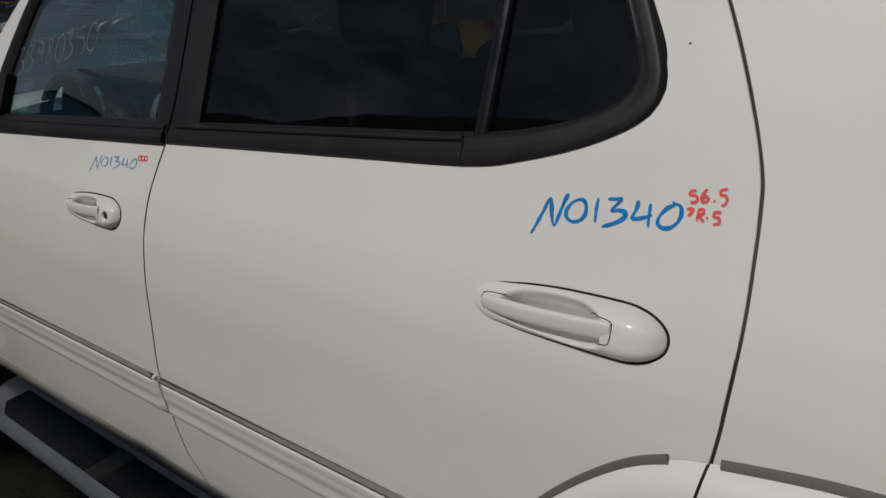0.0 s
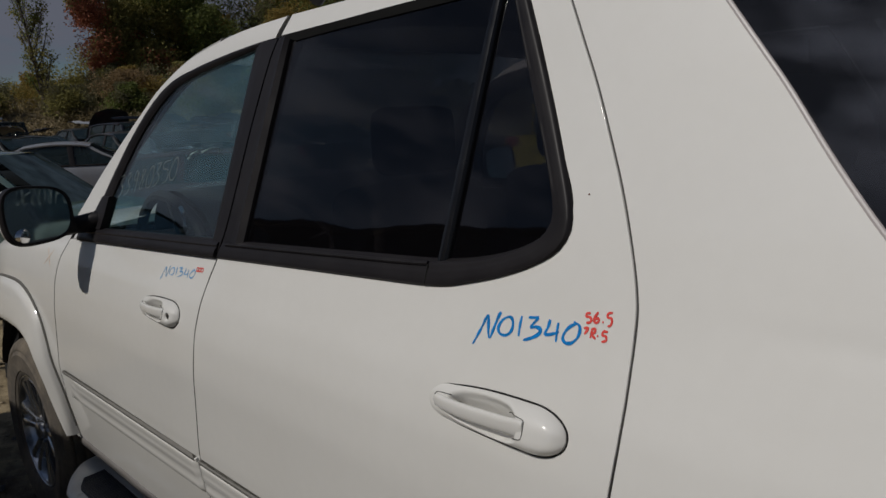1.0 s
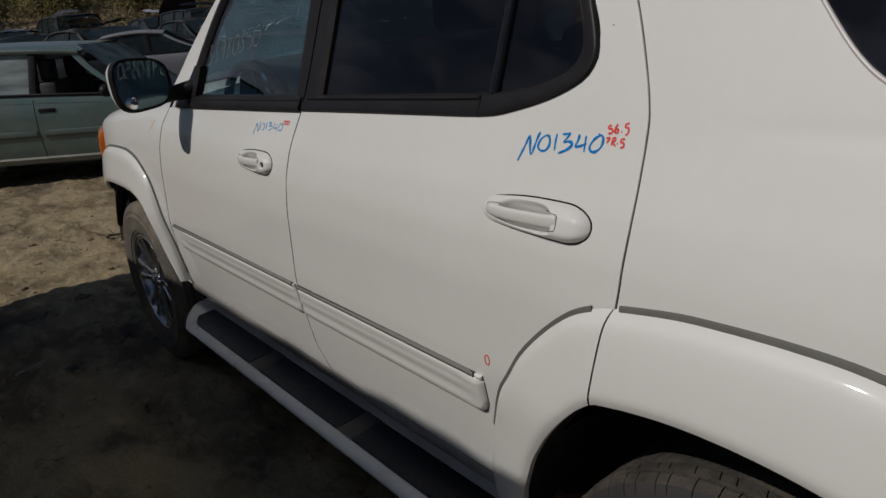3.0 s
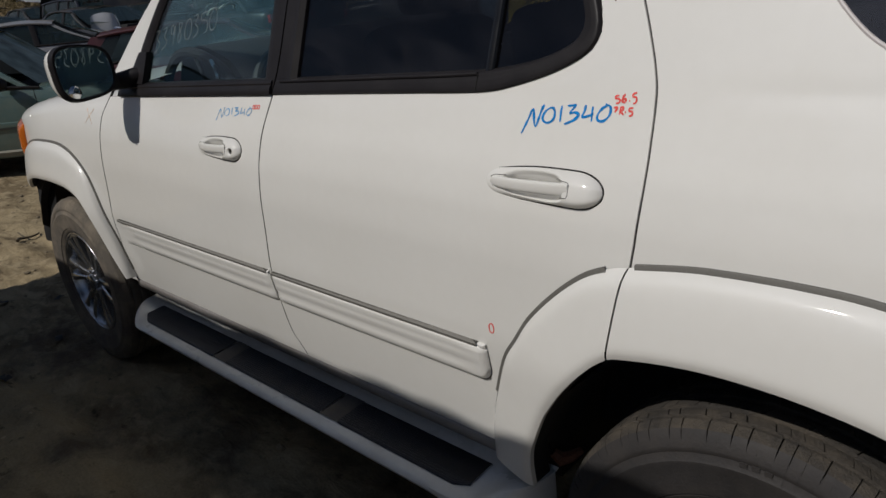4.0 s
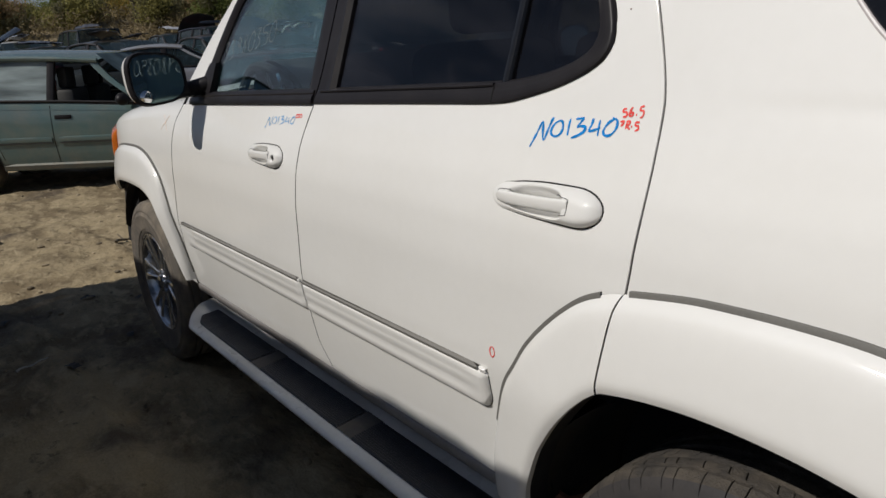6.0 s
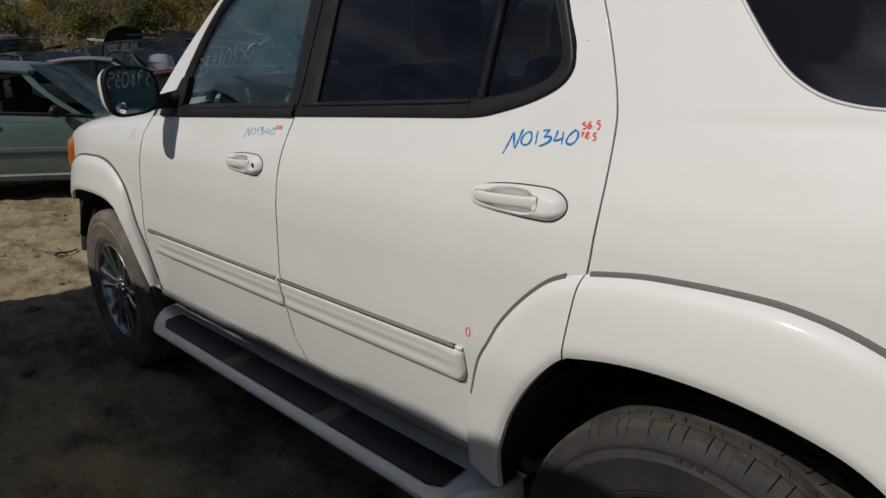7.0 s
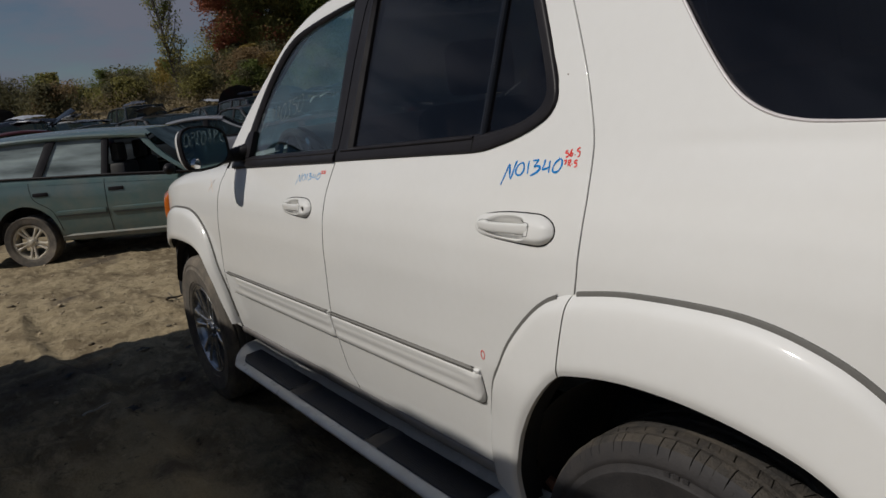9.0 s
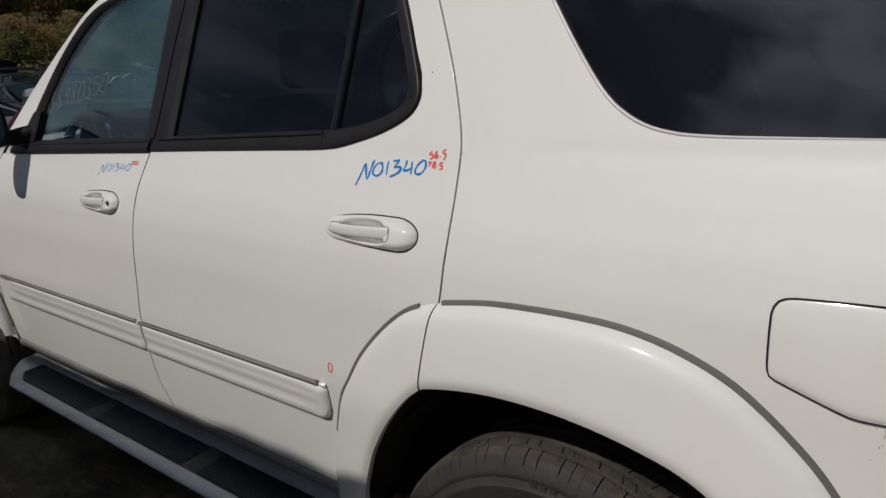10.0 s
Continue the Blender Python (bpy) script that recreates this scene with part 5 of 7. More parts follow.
    for hx, r in ((REAR_HUB[0], 0.50), (FRONT_HUB[0] + 0.01, 0.50)):
        for side in (0, 1):
            rows = []
            for i in range(33):
                a = radians(-4 + 178 * i / 32)
                row = [(hx + r * math.cos(a), 0.02 if 20 < math.degrees(a) < 160 else 0.075, 0.37 + r * math.sin(a)), (hx + r * math.cos(a), 0.36, 0.37 + r * math.sin(a)), (hx + 0.05 * math.cos(a), 0.37, 0.37 + 0.05 * math.sin(a))]
                rows.append([(x, 2 * YC - y if side else y, z) for x, y, z in row])
            part("wheel_liner", grid_bm(rows), M_LINER, suv, "black wheel-well liner")
    # ragged end of the front liner and rusty rear edge of the well
    bm = bmesh.new()
    grid_bm([[(-3.375 - 0.40 * (0.80 - z) - 0.012 * noise.noise(Vector((z * 30, 0, 1))) + 0.175 * k / 5 * (0.55 + 0.45 * smooth01(0.44, 0.56, z)), 0.045 + 0.02 * (k / 5) ** 2, z + 0.008 * noise.noise(Vector((k * 3, 2, z * 9)))) for k in range(6)] for z in [0.455 + 0.345 * j / 14 for j in range(15)]], bm=bm)
    part("liner_edge", thicken(bm, 0.006), M_DARK, suv, "torn black liner edge")
    bm = bmesh.new()
    tube(bm, [(-0.462, 0.115, 0.445), (-0.445, 0.125, 0.425), (-0.428, 0.14, 0.43), (-0.41, 0.16, 0.445)], [0.012, 0.018, 0.014, 0.008], 7)
    part("rusty_seam", bm, M_RUST, suv, "rusty seam at the wheel well edge")


suv_shell()


def suv_wheels():
    for hub, name in ((REAR_HUB, "rear_wheel"), (FRONT_HUB, "front_wheel")):
        for side in (0, 1):
            w = link(name, None, suv)
            w.location = (hub[0], hub[1] if not side else 2 * YC - hub[1], hub[2])
            w.rotation_euler = (0, radians(20 if name == "front_wheel" else 52), pi_side(side))
            if name in MADE:
                for p in MADE[name]:
                    c = p.copy()
                    scene.collection.objects.link(c)
                    c.parent = w
            else:
                MADE[name] = list(wheel_parts(w, (0, 0, 0), 0.392, 0.232, 0.270, M_RIM, brake=True, rubber=M_TYRE_DUSTY if name == "front_wheel" else M_TYRE)) + [c for c in w.children if c.name.startswith(("brake", "wheel_back", "tyre_tread"))]


MADE = {}
pi_side = lambda side: math.pi if side else 0.0
suv_wheels()


def suv_inside():
    """Seats, dashboard and steering wheel seen through the glass."""
    for y in (0.62, 1.32):
        for x, name in ((-1.45, "front_seat"), (-0.45, "rear_seat")):
            bm = bmesh.new()
            box(bm, (x - 0.28, y - 0.25, 0.62), (x + 0.28, y + 0.25, 0.86), 0.06, 3)
            box(bm, (x + 0.16, y - 0.24, 0.80), (x + 0.34, y + 0.24, 1.38), 0.06, 3)
            box(bm, (x + 0.22, y - 0.13, 1.40), (x + 0.32, y + 0.13, 1.58), 0.04, 3)
            part(name, bm, M_SEAT, suv, "dark cloth seat")
    dash = along([Vector(q) for q in ((-2.34, 0, 1.17), (-2.31, 0, 1.262), (-2.24, 0, 1.330), (-2.13, 0, 1.352), (-2.03, 0, 1.330), (-1.92, 0, 1.285), (-1.87, 0, 1.20), (-1.88, 0, 1.08), (-1.98, 0, 0.80))], 30)
    bm = grid_bm([[(p.x, y, p.z - 0.012 * max(0, abs(y - YC) - 0.68) / 0.05) for p in dash] for y in [0.355 + 0.02 * k for k in range(3)] + [0.41 + 1.12 * k / 20 for k in range(21)] + [1.545 + 0.02 * k for k in range(3)]])
    cap(bm)
    part("dashboard", bm, M_DASH, suv, "grey plastic dashboard")
    bm = bmesh.new()
    c, ax = Vector((-1.80, 0.56, 1.13)), Vector((0.92, 0, 0.39)).normalized()
    s = Vector((0, 1, 0))
    u = ax.cross(s)
    tube(bm, [c + 0.205 * (math.cos(a) * s + math.sin(a) * u) for a in [2 * math.pi * k / 40 for k in range(41)]], 0.016, 8, ends=False)
    for a in (0.2, 2.94, 4.71):
        tube(bm, [c - ax * 0.03, c + 0.205 * (math.cos(a) * s + math.sin(a) * u)], 0.014, 6)
    tube(bm, [c - ax * 0.35, c - ax * 0.02], [0.03, 0.06], 10)
    vent = bmesh.new()
    tube(vent, along([Vector(q) for q in ((-2.005, 0.318, 1.305), (-1.99, 0.318, 1.280), (-1.98, 0.318, 1.24), (-1.99, 0.318, 1.19))], 12), 0.007, 6)
    rim = bmesh.new()
    tube(rim, along([Vector((x, 0.345, z)) for x, z in ((-2.43, 1.17), (-2.40, 1.235), (-2.33, 1.295), (-2.25, 1.328), (-2.16, 1.328), (-2.06, 1.305), (-1.98, 1.268), (-1.935, 1.225), (-1.93, 1.17))], 30), 0.019, 8)
    tube(rim, [(-2.17, 0.345, 1.33), (-2.09, 0.345, 1.17)], 0.007, 6)
    scrawl = bmesh.new()
    tube(scrawl, along([Vector((-2.200 + 1.45 * (z - 1.48) - 0.3 * (y - 0.53), y, z)) for y, z in ((0.462, 1.452), (0.468, 1.470), (0.490, 1.476), (0.505, 1.470), (0.525, 1.480), (0.560, 1.484), (0.585, 1.478), (0.592, 1.468))], 40), 0.0036, 5)
    part("windscreen_scrawl", scrawl, mat("pale_grease_pencil", (0.66, 0.70, 0.66), 0.6, vary=0.1), suv, "pale scrawl on the windscreen")
    part("dash_edge", rim, M_DARK, suv, "black padded edge of the dashboard")
    part("dash_trim", vent, M_CHROME, suv, "bright trim at the dashboard's end")
    part("steering_wheel", bm, M_PLASTIC, suv, "black steering wheel")
    bm = bmesh.new()
    box(bm, (-2.4, 0.42, 0.42), (1.25, 2 * YC - 0.42, 0.50))
    part("cabin_floor", bm, M_PLASTIC, suv)
    bm = bmesh.new()
    tube(bm, along([Vector(q) for q in ((-2.24, 1.79, 1.30), (-2.12, 1.745, 1.42), (-2.02, 1.705, 1.53), (-1.86, 1.675, 1.64), (-1.70, 1.665, 1.69), (-1.45, 1.655, 1.725))], 24), 0.042, 10)
    part("pillar_trim", bm, M_PLASTIC, suv, "dark plastic pillar trim")
    # headliner
    rows = [[(x, YC + s * (YC - 0.34), 1.755 + 0.05 * (1 - s * s)) for s in (-1, -0.5, 0, 0.5, 1)] for x in (-1.20, -0.6, 0.3, 1.2)]
    part("headliner", grid_bm(rows), M_SEAT, suv, "grey cloth headliner")


suv_inside()


def far_side():
    """The other flank: the same panels turned over."""
    names = ("front_door", "rear_door", "quarter_panel", "front_fender", "running_board", "rocker_panel", "inner_panel", "inner_pillar", "door_mirror")
    skip = ("writing", "marks", "red_ring", "crayon", "grime")
    flip = Matrix.Translation((0, 2 * YC, 0)) @ Matrix.Diagonal((1, -1, 1, 1))
    for ob in [o for o in suv.children if o.name.split(".")[0] in names]:
        c = new(ob.name.split(".")[0], ob.data)
        c.parent = suv
        c.matrix_basis = flip
        for k in ob.children:
            if not any(s in k.name for s in skip):
                d = new(k.name.split(".")[0], k.data)
                d.parent = c
                d.visible_shadow = k.visible_shadow


far_side()


# ---- ground ----
def ground_z(x, y):
    z = -0.03 + 0.014 * noise.noise(Vector((x * 1.3, y * 1.3, 0))) + 0.020 * noise.noise(Vector((x * 3.6, y * 3.6, 3))) + 0.018 * max(noise.noise(Vector((x * 8, y * 8, 5))), -0.1) + 0.008 * noise.noise(Vector((x * 17, y * 17, 8)))
    if -7 < x < 0.5 and -2 < y < 1.5:
        for off, amp in ((-0.55, 0.022), (-1.05, 0.016), (0.22, 0.014)):
            r = y - off - 0.16 * math.sin(x * 1.1 + off * 3) - 0.05 * noise.noise(Vector((x * 2, off, 2)))
            z += amp * (math.exp(-(r / 0.05) ** 2) - 1.2 * math.exp(-((r - 0.13) / 0.08) ** 2)) * smooth01(-7, -6, x)
        z += 0.010 * max(noise.noise(Vector((x * 13, y * 21, 4))), 0) + 0.005 * noise.noise(Vector((x * 30, y * 34, 6)))
    z += 0.45 * smooth01(-11, -17, x) + 0.6 * smooth01(-20, -34, x) if x < -11 else 0
    if x < -30:
        z += (2.6 * smooth01(-36, -46, x) + 1.0 * noise.noise(Vector((x * 0.15, y * 0.15, 9)))) * smooth01(6, 15, y)
    if x < -28:
        z += 1.5 * smooth01(-29, -33.5, x) * (1 - smooth01(-36.5, -40, x)) * smooth01(-1, 5, y) * (1 + 0.5 * noise.noise(Vector((x * 0.4, y * 0.4, 1))))
    return z


def axis(lo, hi, step, far, mid):
    a = [lo + step * i for i in range(int((hi - lo) / step) + 1)]
    s, left = step, []
    x = lo
    while x > -far:
        s *= mid
        x -= s
        left.append(x)
    s, right = step, []
    x = a[-1]
    while x < far:
        s *= mid
        x += s
        right.append(x)
    return left[::-1] + a + right


def dirt(name):
    """Packed sandy soil: pale and brown patches, damp stains with the aisle's shade painted in, dark crumbs, and a soft
    uneven relief.
    """
    m = bpy.data.materials.new(name)
    m.use_nodes = True
    n, l = m.node_tree.nodes, m.node_tree.links
    p = n["Principled BSDF"]
    p.inputs["Roughness"].default_value, p.inputs["Specular IOR Level"].default_value = 0.9, 0.15
    co = n.new("ShaderNodeTexCoord").outputs["Object"]

    def noise_node(scale, detail, rough, stretch=None, twist=0.0):
        no = n.new("ShaderNodeTexNoise")
        no.inputs["Scale"].default_value, no.inputs["Detail"].default_value, no.inputs["Roughness"].default_value, no.inputs["Distortion"].default_value = scale, detail, rough, twist
        src = co
        if stretch:
            mp = n.new("ShaderNodeMapping")
            mp.inputs["Scale"].default_value = stretch
            mp.inputs["Rotation"].default_value = (0, 0, 0.35)
            l.new(co, mp.inputs["Vector"])
            src = mp.outputs[0]
        l.new(src, no.inputs["Vector"])
        return no.outputs["Fac"]

    def remap(v, a, b, c, d):
        r = n.new("ShaderNodeMapRange")
        for key, val in (("From Min", a), ("From Max", b), ("To Min", c), ("To Max", d)):
            r.inputs[key].default_value = val
        l.new(v, r.inputs["Value"])
        return r.outputs[0]

    def math2(op, a, b):
        q = n.new("ShaderNodeMath")
        q.operation = op
        l.new(a, q.inputs[0])
        if isinstance(b, float):
            q.inputs[1].default_value = b
        else:
            l.new(b, q.inputs[1])
        return q.outputs[0]

    def mix(fac, a, b, how="MIX"):
        x = n.new("ShaderNodeMixRGB")
        x.blend_type = how
        if isinstance(fac, float):
            x.inputs["Fac"].default_value = fac
        else:
            l.new(fac, x.inputs["Fac"])
        for key, val in (("Color1", a), ("Color2", b)):
            if isinstance(val, tuple):
                x.inputs[key].default_value = (*val, 1)
            else:
                l.new(val, x.inputs[key])
        return x.outputs["Color"]
    patches = noise_node(1.5, 8, 0.58, (1.0, 1.9, 1.0), 0.4)
    clods = noise_node(6.5, 7, 0.60, (1.0, 1.7, 1.0), 0.3)
    color = mix(remap(patches, 0.42, 0.58, 0.0, 1.0), (0.165, 0.126, 0.076), (0.305, 0.243, 0.148))
    color = mix(remap(clods, 0.50, 0.66, 0.0, 0.75), color, (0.365, 0.296, 0.188))
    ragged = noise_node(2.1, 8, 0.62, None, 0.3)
    stain_shade = None
    # dark blobs: a few damp spots, the others painting shade along the aisle
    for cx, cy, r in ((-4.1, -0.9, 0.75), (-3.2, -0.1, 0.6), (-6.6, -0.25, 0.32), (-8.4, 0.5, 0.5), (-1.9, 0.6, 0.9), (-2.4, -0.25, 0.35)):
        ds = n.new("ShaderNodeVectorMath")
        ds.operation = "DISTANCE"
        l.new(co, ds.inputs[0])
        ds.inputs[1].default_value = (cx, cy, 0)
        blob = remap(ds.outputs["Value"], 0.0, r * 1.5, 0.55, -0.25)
        stain_shade = blob if stain_shade is None else math2("MAXIMUM", stain_shade, blob)
    stain_shade = remap(math2("ADD", stain_shade, math2("MULTIPLY", math2("SUBTRACT", ragged, 0.5), 2.4)), 0.12, 0.55, 0.0, 0.78)
    color = mix(stain_shade, color, (0.072, 0.057, 0.046))
    crumbs = remap(noise_node(11.0, 6, 0.62, (1.0, 1.5, 1.0)), 0.30, 0.40, 0.45, 1.0)
    grain = remap(noise_node(95.0, 3, 0.6), 0.3, 0.7, 0.86, 1.12)
    color = mix(1.0, color, math2("MULTIPLY", crumbs, grain), "MULTIPLY")
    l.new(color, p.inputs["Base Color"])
    normal = None
    for height, strength, depth in ((clods, 0.6, 0.045), (crumbs, 0.4, 0.012), (grain, 0.15, 0.005)):
        b = n.new("ShaderNodeBump")
        b.inputs["Strength"].default_value, b.inputs["Distance"].default_value = strength, depth
        l.new(height, b.inputs["Height"])
        if normal:
            l.new(normal, b.inputs["Normal"])
        normal = b.outputs["Normal"]
    l.new(normal, p.inputs["Normal"])
    return m


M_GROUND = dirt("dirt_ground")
xs, ys = axis(-6.8, 0.4, 0.028, 700, 1.06), axis(-1.7, 1.3, 0.028, 700, 1.06)
me = bpy.data.meshes.new("ground")
gv = [(x, y, ground_z(x, y)) for x in xs for y in ys]
ny = len(ys)
me.from_pydata(gv, [], [(i * ny + j, (i + 1) * ny + j, (i + 1) * ny + j + 1, i * ny + j + 1) for i in range(len(xs) - 1) for j in range(ny - 1)])
for p in me.polygons:
    p.use_smooth = True
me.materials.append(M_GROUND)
ground = tagged(new("ground", me), "sandy brown dirt ground with tyre ruts and stones", "ground", kind="structure")


def stones():
    rng = random.Random(4)
    verts, faces = [], []
    for k_ in range(900):
        x, y = rng.uniform(-9, -1.5), rng.uniform(-2.2, 2.6)
        if rng.random() < 0.25:
            x, y = rng.uniform(-16, -6), rng.uniform(-6, 8)
        r = 0.003 + 0.022 * rng.random() ** 5
        if k_ % 14 == 0:  # larger clods
            x, y, r = rng.uniform(-9.5, -3.8), rng.uniform(-1.2, 2.2), rng.uniform(0.010, 0.026)
        b = bmesh.new()
        bmesh.ops.create_icosphere(b, subdivisions=1, radius=r)
        k = len(verts)
        sx, sy, sz = rng.uniform(0.7, 1.5), rng.uniform(0.7, 1.5), rng.uniform(0.4, 0.8)
        z = ground_z(x, y)
        b.verts.index_update()
        for v in b.verts:
            j = 1 + 0.35 * noise.noise(Vector(v.co) * 90 + Vector((x * 7, y * 7, 0)))
            verts.append((x + v.co.x * sx * j, y + v.co.y * sy * j, z + v.co.z * sz * j + r * 0.2))
        faces += [tuple(k + v.index for v in f.verts) for f in b.faces]
        b.free()
    m = bpy.data.meshes.new("stones")
    m.from_pydata(verts, [], faces)
    m.materials.append(mat("stone", (0.27, 0.215, 0.14), 0.9, vary=0.3, scale=6, fine=120, bump=0.3, island=0.5))
    tagged(new("stones", m), "small brown stones and clods scattered on dirt", "stones", kind="stuff")


stones()


def ground_scraps():
    """A pale stick, a twig and dark crumpled scraps lying on the dirt."""
    for name, label, a, b, r, m in (("stick", "pale thin stick lying on dark dirt", STICK[0], STICK[1], 0.006, mat("pale_wood", (0.42, 0.40, 0.36), 0.8, vary=0.2)),
                                    ("twig", "brown twig lying on sandy dirt", TWIG[0], TWIG[1], 0.012, mat("twig_bark", (0.10, 0.08, 0.055), 0.9, vary=0.3))):
        t = thing(name, label, name, (a[0], a[1], ground_z(*a) + r))
        bm = bmesh.new()
        d = Vector((b[0] - a[0], b[1] - a[1], ground_z(*b) - ground_z(*a)))
        side = Vector((-d.y, d.x, 0)).normalized()
        pts = [d * f + side * ((0.03 if name == "twig" else 0.006) * math.sin(7 * f)) + Vector((0, 0, 0.004 * math.sin(11 * f))) for f in [k / 8 for k in range(9)]]
        tube(bm, pts, [r * (1 - 0.6 * k / 8) for k in range(9)], 7)
        part("stem", bm, m, t)
        if name == "twig":
            bm = bmesh.new()
            tube(bm, [pts[3], pts[3] + side * 0.10 + d * 0.2 + Vector((0, 0, 0.03)), pts[3] + side * 0.14 + d * 0.42], [0.007, 0.005, 0.002], 6)
            part("side_shoot", bm, m, t)
    m = mat("dark_scrap", (0.025, 0.022, 0.02), 0.7, vary=0.3, scale=20, dust=(0.12, 0.095, 0.065), amount=0.5)
    rng = random.Random(12)
    for x, y, size in SCRAPS:
        t = thing("plastic_scrap", "dark crumpled scrap of plastic on dirt", "scrap", (x, y, ground_z(x, y)), group="scraps on the ground")
        a = rng.uniform(0, 3)
        rows = []
        for i in range(7):
            u = i / 6 - 0.5
            rows.append([(size * (u * math.cos(a) - v * 0.45 * math.sin(a)) * (1 + 0.25 * rng.random()), size * (u * math.sin(a) + v * 0.45 * math.cos(a)) * (1 + 0.25 * rng.random()), 0.004 + 0.16 * size * (1 - 3.2 * u * u) * (0.6 + 0.8 * rng.random())) for v in (-0.5, -0.2, 0.15, 0.5)])
        part("crumpled_sheet", thicken(grid_bm(rows), 0.004), m, t, smooth=20)


STICK, TWIG = ((-3.30, -0.62), (-3.34, -0.47)), ((-5.46, 0.38), (-5.58, 0.58))
SCRAPS = ((-4.19, -0.11, 0.07), (-3.39, -0.07, 0.06), (-3.09, -0.41, 0.07), (-3.97, 0.14, 0.06), (-4.12, -0.57, 0.07))
ground_scraps()


# ---- other vehicles ----
def paint(name, color, rough=0.35, dusty=0.4):
    return mat(name, color, rough, coat=0.5, vary=0.06, scale=4, dust=(0.20, 0.17, 0.125), amount=dusty)


def vehicle(name, label, category, m, spec, body_mat, glass_mat, group="", holes=()):
    """A car in its own frame: x to the front, y to its left, z up; rear hub at x = 0. spec holds its outline."""
    car = thing(name, label, category, group=group)
    car.matrix_world = m
    L0, L1, W, wb, rt = spec["rear"], spec["front"], spec["half"], spec["base"], spec["tyre"]
    belt, sill, top = curve(spec["belt"]), spec["sill"], curve(spec["deck"])
    R = rt + 0.07
    half = curve([(L0, W - 0.14), (L0 + 0.12, W - 0.05), (L0 + 0.5, W), (L1 - 0.7, W), (L1 - 0.2, W - 0.07), (L1, W - 0.22)])

    def low(s):
        z = sill
        for h in (0.0, wb):
            if abs(s - h) < R:
                z = max(z, rt - 0.02 + math.sqrt(R * R - (s - h) ** 2))
        return z
    stations = sorted(set([L0 + (L1 - L0) * i / 110 for i in range(111)] + [h + sgn * R * k for h in (0.0, wb) for sgn in (-1, 1) for k in (0.999, 1.001, 0.985, 0.95)]))
    side_in = curve([(0.0, 0.045), (0.25, 0.012), (0.5, 0.0), (0.75, 0.008), (0.92, 0.03), (1.0, 0.06)])
    for sgn in (1, -1):
        rows = []
        for s in stations:
            zl, zb = low(s), belt(s)
            rows.append([(s, sgn * (half(s) - side_in((z - sill) / (zb - sill))), z) for z in [zl + (zb - zl) * k / 16 for k in range(17)]])
        part("body_side", grid_bm(rows), body_mat, car, smooth=50)
        rows = []
        for s in stations[::2]:
            z = low(s)
            rows.append([(s, sgn * (half(s) - side_in((z - sill) / (belt(s) - sill))), z), (s, sgn * (W - 0.35), z), (s, sgn * (W - 0.36), 0.25)])
        part("wheel_arch", grid_bm(rows), M_LINER, car)
    def crown(a, b, nm):
        rows = []
        for i in range(24):
            s = a + (b - a) * i / 23
            w, zb, zt = half(s) - 0.06, belt(s), top(s)
            rows.append([(s, w * t, zb + (zt - zb) * (1 - abs(t) ** 5)) for t in [-1 + 2 * k / 20 for k in range(21)]])
        return part(nm, grid_bm(rows), body_mat, car, smooth=60)
    c0, c1, r0, r1, zr = spec["cabin"]
    if spec.get("stripped"):
        rng = random.Random(int(100 * W) + len(name))
        bm = bmesh.new()
        box(bm, (c1 - 0.05, -W + 0.16, 0.40), (L1 - 0.10, W - 0.16, 0.62), 0.03)
        for _ in range(16):
            x, y, d = rng.uniform(c1 + 0.15, L1 - 0.25), rng.uniform(-0.55, 0.55), rng.uniform(0.06, 0.2)
            box(bm, (x - d, y - d * rng.uniform(0.5, 1.2), 0.6), (x + d, y + d * rng.uniform(0.5, 1.2), rng.uniform(0.70, belt(x) + 0.05)), 0.025)
        part("engine", bm, M_DARK, car, "bare dark engine bay without a hood")
        bm = bmesh.new()
        for _ in range(7):
            x, y, z = rng.uniform(c1 + 0.1, L1 - 0.3), rng.uniform(-0.5, 0.5), rng.uniform(0.78, 0.90)
            tube(bm, along([Vector((x, y, z - 0.2)), Vector((x, y, z)), Vector((x + rng.uniform(-0.3, 0.3), y + rng.uniform(-0.3, 0.3), z + 0.03)), Vector((x + rng.uniform(-0.4, 0.4), y + rng.uniform(-0.4, 0.4), z - 0.2))], 10), rng.uniform(0.012, 0.035), 6)
        part("engine_pipes", bm, M_CHROME, car, "bright metal pipes on the engine")
        bm = bmesh.new()
        box(bm, (L1 - 0.14, -W + 0.15, 0.35), (L1 - 0.06, W - 0.15, belt(L1) + 0.02), 0.02)
        part("radiator", bm, M_DARK, car)
    else:
        crown(c1 - 0.02, L1, "hood")
    if c0 > L0 + 0.1:
        crown(L0, c0 + 0.02, "trunk_lid")
    for s, nm, mm in ((L1, "front_bumper", body_mat), (L0, "rear_bumper", body_mat)):
        d = 1 if s == L1 else -1
        bm = bmesh.new()
        rows = []
        for k in range(17):
            t = -1 + 2 * k / 16
            out = 0.14 * (1 - abs(t) ** 3)
            rows.append([(s + d * (out - 0.02), t * (half(s) + 0.01), belt(s)), (s + d * (out + 0.02), t * (half(s) + 0.01), 0.62), (s + d * (out + 0.05), t * (half(s) + 0.02), 0.50), (s + d * out, t * half(s), sill - 0.02)])
        part(nm, grid_bm(rows, bm=bm), mm, car, smooth=60)
    # cabin: roof, pillars, panes
    yb = lambda s: half(s) - 0.055
    yr, cant, bulge = W - spec["lean"], spec.get("cant", 0.055), spec.get("bulge", 0.0)
    rows = []
